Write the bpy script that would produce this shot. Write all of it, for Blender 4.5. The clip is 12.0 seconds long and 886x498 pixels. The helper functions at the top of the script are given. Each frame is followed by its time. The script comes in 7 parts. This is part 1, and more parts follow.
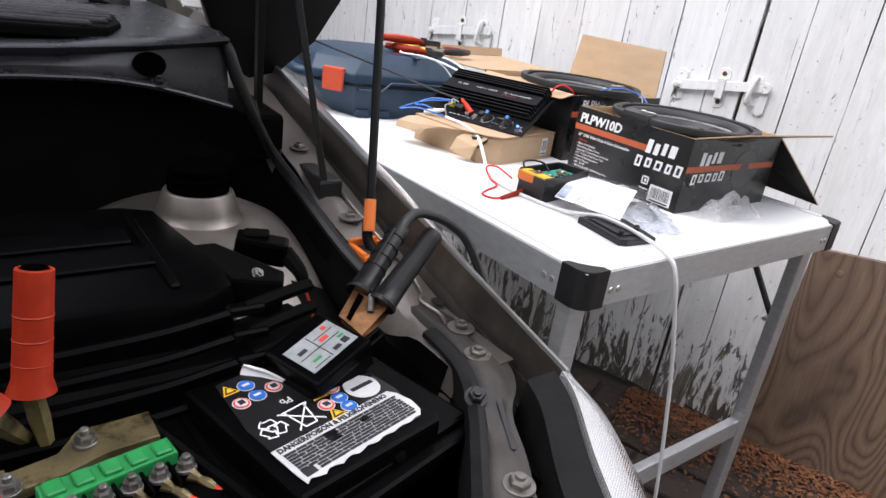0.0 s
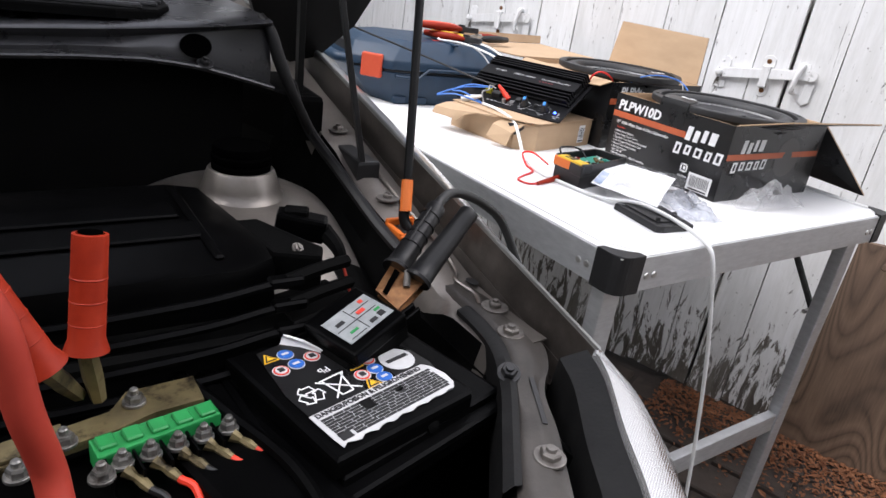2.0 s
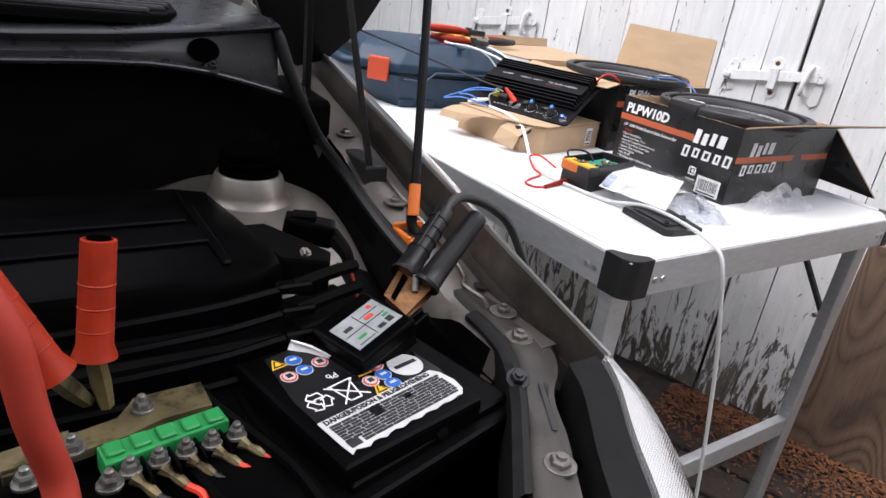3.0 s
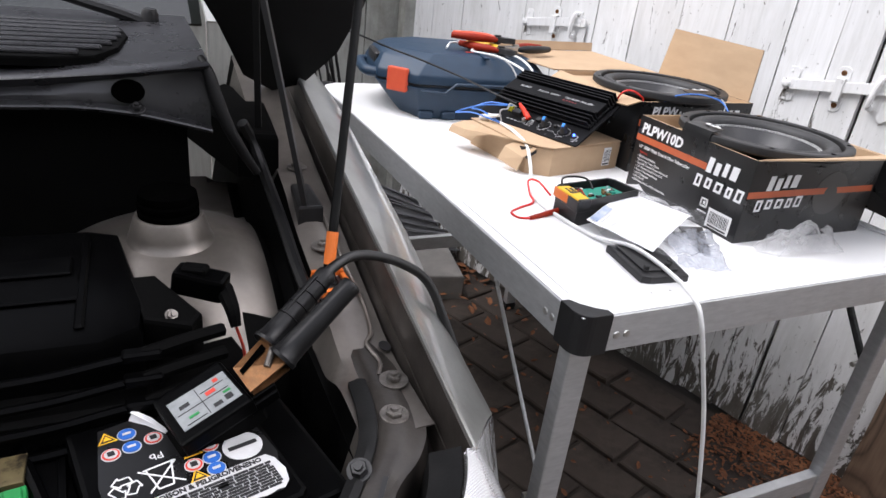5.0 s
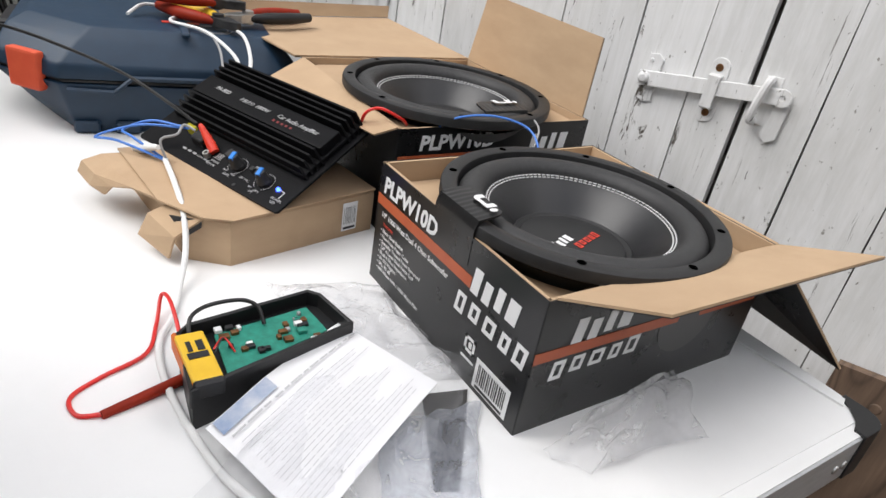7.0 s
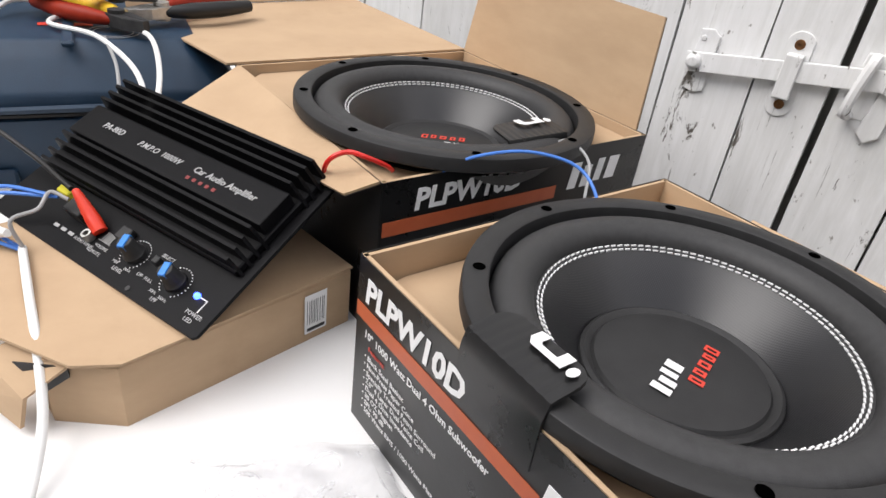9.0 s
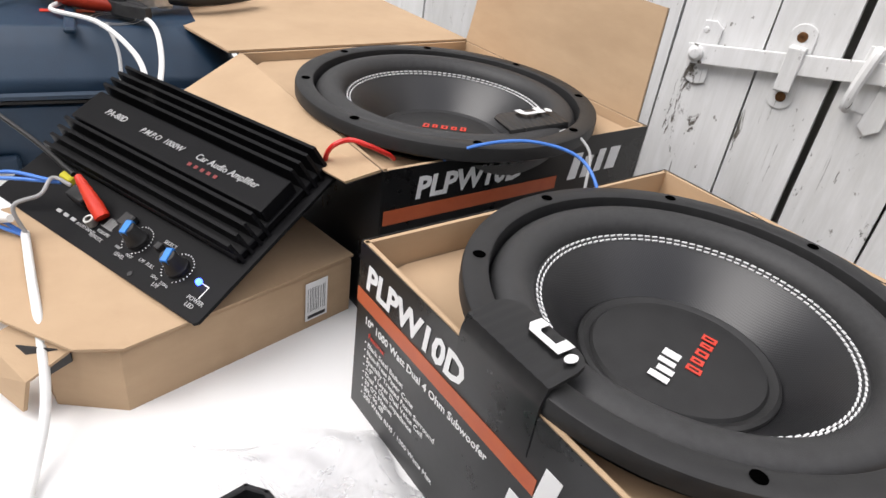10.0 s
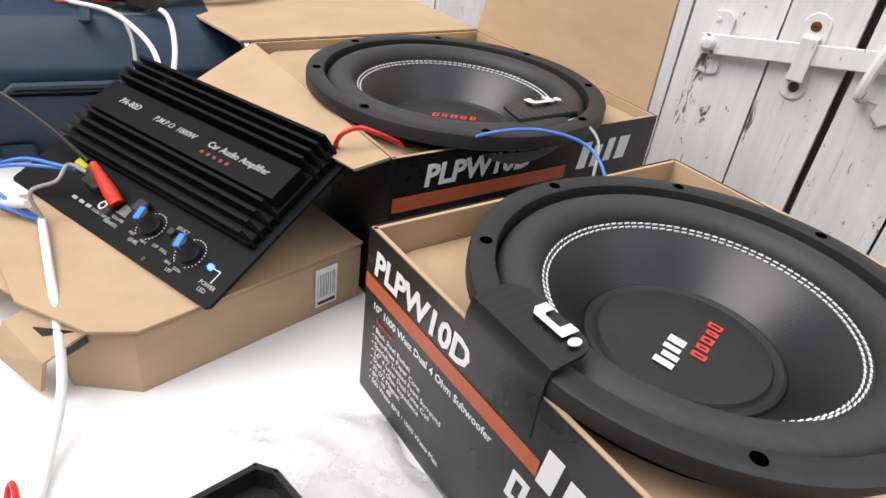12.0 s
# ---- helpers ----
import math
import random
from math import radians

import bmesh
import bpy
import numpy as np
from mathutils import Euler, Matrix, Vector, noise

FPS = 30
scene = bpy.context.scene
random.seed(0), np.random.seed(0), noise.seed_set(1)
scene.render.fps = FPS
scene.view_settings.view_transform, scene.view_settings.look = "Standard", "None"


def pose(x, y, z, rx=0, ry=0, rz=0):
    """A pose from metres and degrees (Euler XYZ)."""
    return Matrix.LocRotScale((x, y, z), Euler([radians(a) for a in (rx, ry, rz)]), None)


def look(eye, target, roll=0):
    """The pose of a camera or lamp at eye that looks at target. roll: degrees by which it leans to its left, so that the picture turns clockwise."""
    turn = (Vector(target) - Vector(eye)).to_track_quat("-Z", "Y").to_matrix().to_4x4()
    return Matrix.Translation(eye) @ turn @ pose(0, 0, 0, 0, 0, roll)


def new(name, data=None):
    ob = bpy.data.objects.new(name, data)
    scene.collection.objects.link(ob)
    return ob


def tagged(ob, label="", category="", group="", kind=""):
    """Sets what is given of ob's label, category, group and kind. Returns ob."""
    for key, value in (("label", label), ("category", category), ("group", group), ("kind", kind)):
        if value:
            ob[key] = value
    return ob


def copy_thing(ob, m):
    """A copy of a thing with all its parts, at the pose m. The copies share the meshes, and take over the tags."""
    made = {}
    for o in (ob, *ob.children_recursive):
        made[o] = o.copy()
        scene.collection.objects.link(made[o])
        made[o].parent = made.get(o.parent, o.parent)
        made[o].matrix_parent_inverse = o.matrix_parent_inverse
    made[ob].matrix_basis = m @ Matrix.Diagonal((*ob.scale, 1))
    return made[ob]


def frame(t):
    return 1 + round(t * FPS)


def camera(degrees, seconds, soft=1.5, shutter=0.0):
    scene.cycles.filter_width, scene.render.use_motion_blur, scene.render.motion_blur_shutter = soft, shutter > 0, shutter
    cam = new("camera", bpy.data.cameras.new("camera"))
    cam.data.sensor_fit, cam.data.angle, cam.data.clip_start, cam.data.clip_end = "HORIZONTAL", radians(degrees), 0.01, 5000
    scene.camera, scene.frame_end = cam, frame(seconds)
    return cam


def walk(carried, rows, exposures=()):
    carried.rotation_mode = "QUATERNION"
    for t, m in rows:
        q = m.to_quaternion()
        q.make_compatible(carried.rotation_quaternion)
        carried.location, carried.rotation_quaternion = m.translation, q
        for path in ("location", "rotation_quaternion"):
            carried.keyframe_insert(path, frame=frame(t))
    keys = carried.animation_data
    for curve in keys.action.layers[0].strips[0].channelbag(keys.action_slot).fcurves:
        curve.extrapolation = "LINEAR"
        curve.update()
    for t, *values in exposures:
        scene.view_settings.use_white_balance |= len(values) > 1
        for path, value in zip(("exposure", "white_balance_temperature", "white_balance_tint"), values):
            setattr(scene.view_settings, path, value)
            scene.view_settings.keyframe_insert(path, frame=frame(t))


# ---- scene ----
cam = camera(68.4, 12.0)
PATH = [
    (0, (-0.651, -0.492, 1.128), (0.526, 0.948, 0.393), 8.6),
    (0.5, (-0.652, -0.501, 1.132), (0.501, 0.971, 0.422), 8.6),
    (1, (-0.653, -0.505, 1.126), (0.473, 0.976, 0.393), 8.2),
    (1.5, (-0.654, -0.506, 1.122), (0.459, 0.96, 0.34), 8.2),
    (2, (-0.658, -0.502, 1.12), (0.431, 0.987, 0.346), 8.4),
    (2.5, (-0.658, -0.498, 1.12), (0.42, 1.001, 0.352), 8.2),
    (4.3, (-0.652, -0.497, 1.135), (0.411, 1.002, 0.351), 8.2),
    (4.5, (-0.619, -0.495, 1.143), (0.428, 1.004, 0.335), 7.6),
    (5, (-0.462, -0.526, 1.193), (0.355, 1.094, 0.35), 6.9),
    (5.5, (-0.333, -0.529, 1.224), (0.562, 1.018, 0.328), 7.5),
    (5.8, (-0.266, -0.484, 1.223), (0.645, 1.016, 0.267), 7.3),
    (6, (-0.199, -0.419, 1.216), (0.728, 1.071, 0.257), 8.5),
    (6.5, (-0.006, -0.231, 1.212), (0.962, 1.231, 0.25), 11.0),
    (6.7, (0.027, -0.198, 1.211), (1.064, 1.236, 0.28), 11.5),
    (8.3, (0.208, 0.107, 1.153), (1.252, 1.414, 0.053), 8.5),
    (8.5, (0.207, 0.108, 1.162), (1.288, 1.412, 0.098), 8.0),
    (9, (0.211, 0.111, 1.167), (1.295, 1.446, 0.146), 7.8),
    (9.5, (0.212, 0.11, 1.167), (1.291, 1.436, 0.128), 8.1),
    (10, (0.209, 0.108, 1.166), (1.287, 1.432, 0.124), 8.3),
    (10.5, (0.208, 0.109, 1.165), (1.286, 1.444, 0.138), 8.3),
    (11, (0.213, 0.106, 1.167), (1.285, 1.415, 0.099), 8.5),
    (11.5, (0.212, 0.103, 1.164), (1.271, 1.401, 0.07), 8.6),
    (12, (0.208, 0.101, 1.165), (1.251, 1.435, 0.101), 8.0),
]
walk(cam, [(t, look(eye, target, roll)) for t, eye, target, roll in PATH], [(0, 1.48, 6350, 15), (5, 1.48, 6350, 15), (6, 1.30, 6350, 14), (6.5, 0.95, 6500, 11), (8.4, 1.13, 6650, 13), (12, 1.17, 6650, 13)])

# ---------------------------------------------------------------- light
world = bpy.data.worlds.new("overcast")
scene.world = world
world.use_nodes = True
wn, wl = world.node_tree.nodes, world.node_tree.links
sky = wn.new("ShaderNodeTexSky")
sky.sky_type, sky.sun_disc = "NISHITA", False
sky.sun_elevation, sky.sun_rotation = radians(52), radians(109)
sky.air_density, sky.dust_density, sky.ozone_density = 1.0, 2.0, 1.0
hsv = wn.new("ShaderNodeHueSaturation")
hsv.inputs["Saturation"].default_value = 0.25
wl.new(sky.outputs[0], hsv.inputs["Color"])
wl.new(hsv.outputs[0], wn["Background"].inputs[0])
wn["Background"].inputs[1].default_value = 0.15
sun = new("sun", bpy.data.lights.new("sun", "SUN"))
sun.data.energy, sun.data.angle, sun.data.color = 1.6, radians(45), (1.0, 0.99, 0.97)
sun.matrix_world = look((-3.5, 1.2, 5.0), (0, 0, 0))

# ---------------------------------------------------------------- materials
def nodes_of(name):
    m = bpy.data.materials.new(name)
    m.use_nodes = True
    return m, m.node_tree.nodes, m.node_tree.links, m.node_tree.nodes["Principled BSDF"]


def ramp(n, l, src, stops):
    r = n.new("ShaderNodeValToRGB")
    e = r.color_ramp.elements
    while len(e) < len(stops):
        e.new(0.5)
    for k, (p, c) in zip(e, stops):
        k.position, k.color = p, (*c, 1) if len(c) == 3 else c
    l.new(src, r.inputs[0])
    return r.outputs[0]


def noise_of(n, l, scale, detail=6, rough=0.6, stretch=(1, 1, 1), warp=0.0):
    tc, mp, tx = n.new("ShaderNodeTexCoord"), n.new("ShaderNodeMapping"), n.new("ShaderNodeTexNoise")
    mp.inputs["Scale"].default_value = stretch
    l.new(tc.outputs["Object"], mp.inputs[0])
    l.new(mp.outputs[0], tx.inputs["Vector"])
    tx.inputs["Scale"].default_value, tx.inputs["Detail"].default_value = scale, detail
    tx.inputs["Roughness"].default_value, tx.inputs["Distortion"].default_value = rough, warp
    return tx.outputs["Fac"]


def mixc(n, l, fac, a, b, mode="MIX"):
    m = n.new("ShaderNodeMix")
    m.data_type, m.blend_type = "RGBA", mode
    for s, v in ((m.inputs[0], fac), (m.inputs[6], a), (m.inputs[7], b)):
        if isinstance(v, (int, float)):
            s.default_value = v
        elif isinstance(v, tuple):
            s.default_value = (*v, 1)
        else:
            l.new(v, s)
    return m.outputs[2]


def bump_of(n, l, b, src, strength, dist=0.001):
    u = n.new("ShaderNodeBump")
    u.inputs["Strength"].default_value, u.inputs["Distance"].default_value = strength, dist
    l.new(src, u.inputs["Height"])
    l.new(u.outputs[0], b.inputs["Normal"])


def surf(name, c1, c2, scale=30, rough=0.5, metal=0.0, bump=0.15, fine=250, stretch=(1, 1, 1), dirt=None, dirt_at=(0.55, 0.72), vary=0.0, coat=0.0, rough2=None, spec=0.5):
    """A surface with two tones at one scale, fine relief at another, and optional stains."""
    m, n, l, b = nodes_of(name)
    a = noise_of(n, l, scale, stretch=stretch)
    col = mixc(n, l, ramp(n, l, a, [(0.3, (0, 0, 0)), (0.7, (1, 1, 1))]), c1, c2)
    if dirt:
        d = noise_of(n, l, scale * 0.35, 9, 0.7)
        col = mixc(n, l, ramp(n, l, d, [(dirt_at[0], (0, 0, 0)), (dirt_at[1], (1, 1, 1))]), col, dirt)
    if vary:
        oi, h = n.new("ShaderNodeObjectInfo"), n.new("ShaderNodeMapRange")
        h.inputs["To Min"].default_value, h.inputs["To Max"].default_value = 1 - vary, 1 + vary
        l.new(oi.outputs["Random"], h.inputs["Value"])
        hs = n.new("ShaderNodeHueSaturation")
        l.new(h.outputs[0], hs.inputs["Value"])
        l.new(col, hs.inputs["Color"])
        col = hs.outputs[0]
    l.new(col, b.inputs["Base Color"])
    f = noise_of(n, l, fine, 4, stretch=stretch)
    mr = n.new("ShaderNodeMapRange")
    mr.inputs["To Min"].default_value, mr.inputs["To Max"].default_value = rough, rough2 if rough2 is not None else min(1, rough + 0.18)
    l.new(a, mr.inputs["Value"])
    l.new(mr.outputs[0], b.inputs["Roughness"])
    b.inputs["Metallic"].default_value = metal
    b.inputs["Coat Weight"].default_value = coat
    b.inputs["Specular IOR Level"].default_value = spec
    if bump:
        bump_of(n, l, b, f, bump)
    return m


def fence_paint():
    """White paint on old boards: vertical grain, flaked patches down to grey wood, rot at the foot."""
    m, n, l, b = nodes_of("fence_paint")
    grain = noise_of(n, l, 14, 8, 0.65, (6, 6, 0.5), 0.6)
    blotch = noise_of(n, l, 2.6, 8, 0.7, (1, 1, 0.45))
    col = mixc(n, l, ramp(n, l, grain, [(0.35, (0, 0, 0)), (0.65, (1, 1, 1))]), (0.74, 0.74, 0.73), (0.83, 0.83, 0.83))
    col = mixc(n, l, ramp(n, l, blotch, [(0.5, (0, 0, 0)), (0.75, (0.6, 0.6, 0.6))]), col, (0.58, 0.57, 0.54))
    flake = noise_of(n, l, 9, 10, 0.75, (3.5, 3.5, 0.8), 0.8)
    tc, sx, low = n.new("ShaderNodeTexCoord"), n.new("ShaderNodeSeparateXYZ"), n.new("ShaderNodeMapRange")
    l.new(tc.outputs["Object"], sx.inputs[0])
    l.new(sx.outputs[2], low.inputs["Value"])
    low.inputs["From Min"].default_value, low.inputs["From Max"].default_value = 0.0, 0.42
    low.inputs["To Min"].default_value, low.inputs["To Max"].default_value = 0.19, 0.0
    add = n.new("ShaderNodeMath")
    l.new(flake, add.inputs[0])
    l.new(low.outputs[0], add.inputs[1])
    worn = ramp(n, l, add.outputs[0], [(0.622, (0, 0, 0)), (0.655, (1, 1, 1))])
    col = mixc(n, l, worn, col, mixc(n, l, grain, (0.035, 0.028, 0.022), (0.17, 0.15, 0.125)))
    crack = noise_of(n, l, 26, 6, 0.7, (3.0, 3.0, 0.16), 0.35)
    col = mixc(n, l, ramp(n, l, crack, [(0.645, (0, 0, 0)), (0.69, (0.85, 0.85, 0.85))]), col, (0.13, 0.12, 0.105))
    speck = noise_of(n, l, 95, 3, 0.5, (1, 1, 0.7))
    col = mixc(n, l, ramp(n, l, speck, [(0.70, (0, 0, 0)), (0.74, (0.8, 0.8, 0.8))]), col, (0.2, 0.185, 0.16))
    grime = noise_of(n, l, 5, 7, 0.7, (1.2, 1.2, 0.3), 0.5)
    col = mixc(n, l, ramp(n, l, grime, [(0.48, (0, 0, 0)), (0.8, (0.55, 0.55, 0.55))]), col, (0.42, 0.42, 0.385))
    oi, hs, h = n.new("ShaderNodeObjectInfo"), n.new("ShaderNodeHueSaturation"), n.new("ShaderNodeMapRange")
    h.inputs["To Min"].default_value, h.inputs["To Max"].default_value = 0.93, 1.04
    l.new(oi.outputs["Random"], h.inputs["Value"])
    l.new(h.outputs[0], hs.inputs["Value"])
    l.new(col, hs.inputs["Color"])
    l.new(hs.outputs[0], b.inputs["Base Color"])
    b.inputs["Roughness"].default_value = 0.6
    mx = n.new("ShaderNodeMath")
    mx.operation = "SUBTRACT"
    l.new(grain, mx.inputs[0])
    l.new(worn, mx.inputs[1])
    bump_of(n, l, b, mx.outputs[0], 0.5, 0.0015)
    return m


def plywood():
    """Rotary-cut veneer: contour-like grain rings."""
    m, n, l, b = nodes_of("plywood")
    base = noise_of(n, l, 2.6, 1.5, 0.4, (1.6, 1.6, 0.55), 0.5)
    mul, pp = n.new("ShaderNodeMath"), n.new("ShaderNodeMath")
    mul.operation, pp.operation = "MULTIPLY", "PINGPONG"
    mul.inputs[1].default_value, pp.inputs[1].default_value = 22.0, 0.5
    l.new(base, mul.inputs[0])
    l.new(mul.outputs[0], pp.inputs[0])
    g = noise_of(n, l, 70, 5, 0.6, (3, 3, 0.2))
    blot = noise_of(n, l, 4, 5, 0.6)
    col = ramp(n, l, pp.outputs[0], [(0.02, (0.05, 0.03, 0.018)), (0.14, (0.13, 0.08, 0.05)), (0.45, (0.2, 0.128, 0.082))])
    col = mixc(n, l, 0.3, col, ramp(n, l, g, [(0.3, (0.06, 0.04, 0.03)), (0.7, (0.24, 0.16, 0.11))]))
    col = mixc(n, l, ramp(n, l, blot, [(0.4, (0, 0, 0)), (0.8, (0.6, 0.6, 0.6))]), col, (0.11, 0.075, 0.055))
    l.new(col, b.inputs["Base Color"])
    b.inputs["Roughness"].default_value = 0.75
    bump_of(n, l, b, pp.outputs[0], 0.25, 0.002)
    return m


def clear_film(name, tint, gloss, density):
    """Thin clear plastic: mostly seen through, with a sheen and some milkiness."""
    m, n, l, b = nodes_of(name)
    n.remove(b)
    out = n["Material Output"]
    tr, gl, df, tl, m0, m1, m2, fr = (n.new("ShaderNode" + k) for k in ("BsdfTransparent", "BsdfGlossy", "BsdfDiffuse", "BsdfTranslucent", "MixShader", "MixShader", "MixShader", "Fresnel"))
    tr.inputs[0].default_value = (0.985, 0.985, 0.99, 1)
    df.inputs[0].default_value = tl.inputs[0].default_value = (*tint, 1)
    l.new(df.outputs[0], m0.inputs[1])
    l.new(tl.outputs[0], m0.inputs[2])
    gl.inputs["Roughness"].default_value = gloss
    crease = noise_of(n, l, 30, 4, 0.6, warp=1.5)
    f = ramp(n, l, crease, [(0.35, (density * 0.5,) * 3), (0.6, (density,) * 3), (0.72, (min(1, density * 2.0),) * 3)])
    l.new(f, m1.inputs[0])
    l.new(tr.outputs[0], m1.inputs[1])
    l.new(m0.outputs[0], m1.inputs[2])
    fr.inputs[0].default_value = 1.16
    l.new(fr.outputs[0], m2.inputs[0])
    l.new(m1.outputs[0], m2.inputs[1])
    l.new(gl.outputs[0], m2.inputs[2])
    l.new(m2.outputs[0], out.inputs[0])
    return m


def woven_cone():
    m, n, l, b = nodes_of("woven_cone")
    tc, w1, w2, mm = n.new("ShaderNodeTexCoord"), n.new("ShaderNodeTexWave"), n.new("ShaderNodeTexWave"), n.new("ShaderNodeMath")
    for w, d in ((w1, "X"), (w2, "Y")):
        w.bands_direction = d
        w.inputs["Scale"].default_value = 240
        l.new(tc.outputs["Object"], w.inputs["Vector"])
    mm.operation = "MULTIPLY"
    l.new(w1.outputs["Fac"], mm.inputs[0])
    l.new(w2.outputs["Fac"], mm.inputs[1])
    l.new(mixc(n, l, mm.outputs[0], (0.008, 0.008, 0.009), (0.02, 0.02, 0.022)), b.inputs["Base Color"])
    b.inputs["Roughness"].default_value = 0.36
    b.inputs["Coat Weight"].default_value = 0.12
    b.inputs["Coat Roughness"].default_value = 0.3
    bump_of(n, l, b, mm.outputs[0], 0.25, 0.0004)
    return m


def plain(name, c, rough=0.5, metal=0.0, emit=0.0):
    m, n, l, b = nodes_of(name)
    b.inputs["Base Color"].default_value = (*c, 1)
    b.inputs["Roughness"].default_value, b.inputs["Metallic"].default_value = rough, metal
    if emit:
        b.inputs["Emission Color"].default_value, b.inputs["Emission Strength"].default_value = (*c, 1), emit
    return m


def ribbed_lens():
    m, n, l, b = nodes_of("ribbed_lens")
    tc, mp, wv = n.new("ShaderNodeTexCoord"), n.new("ShaderNodeMapping"), n.new("ShaderNodeTexWave")
    mp.inputs["Rotation"].default_value = (0, 0, radians(60))
    l.new(tc.outputs["Object"], mp.inputs[0])
    l.new(mp.outputs[0], wv.inputs["Vector"])
    wv.inputs["Scale"].default_value, wv.inputs["Distortion"].default_value = 170, 0.3
    l.new(ramp(n, l, wv.outputs["Fac"], [(0.0, (0.62, 0.62, 0.63)), (1.0, (0.88, 0.88, 0.89))]), b.inputs["Base Color"])
    b.inputs["Metallic"].default_value, b.inputs["Roughness"].default_value = 0.75, 0.22
    b.inputs["Coat Weight"].default_value = 1.0
    bump_of(n, l, b, wv.outputs["Fac"], 0.35, 0.001)
    return m


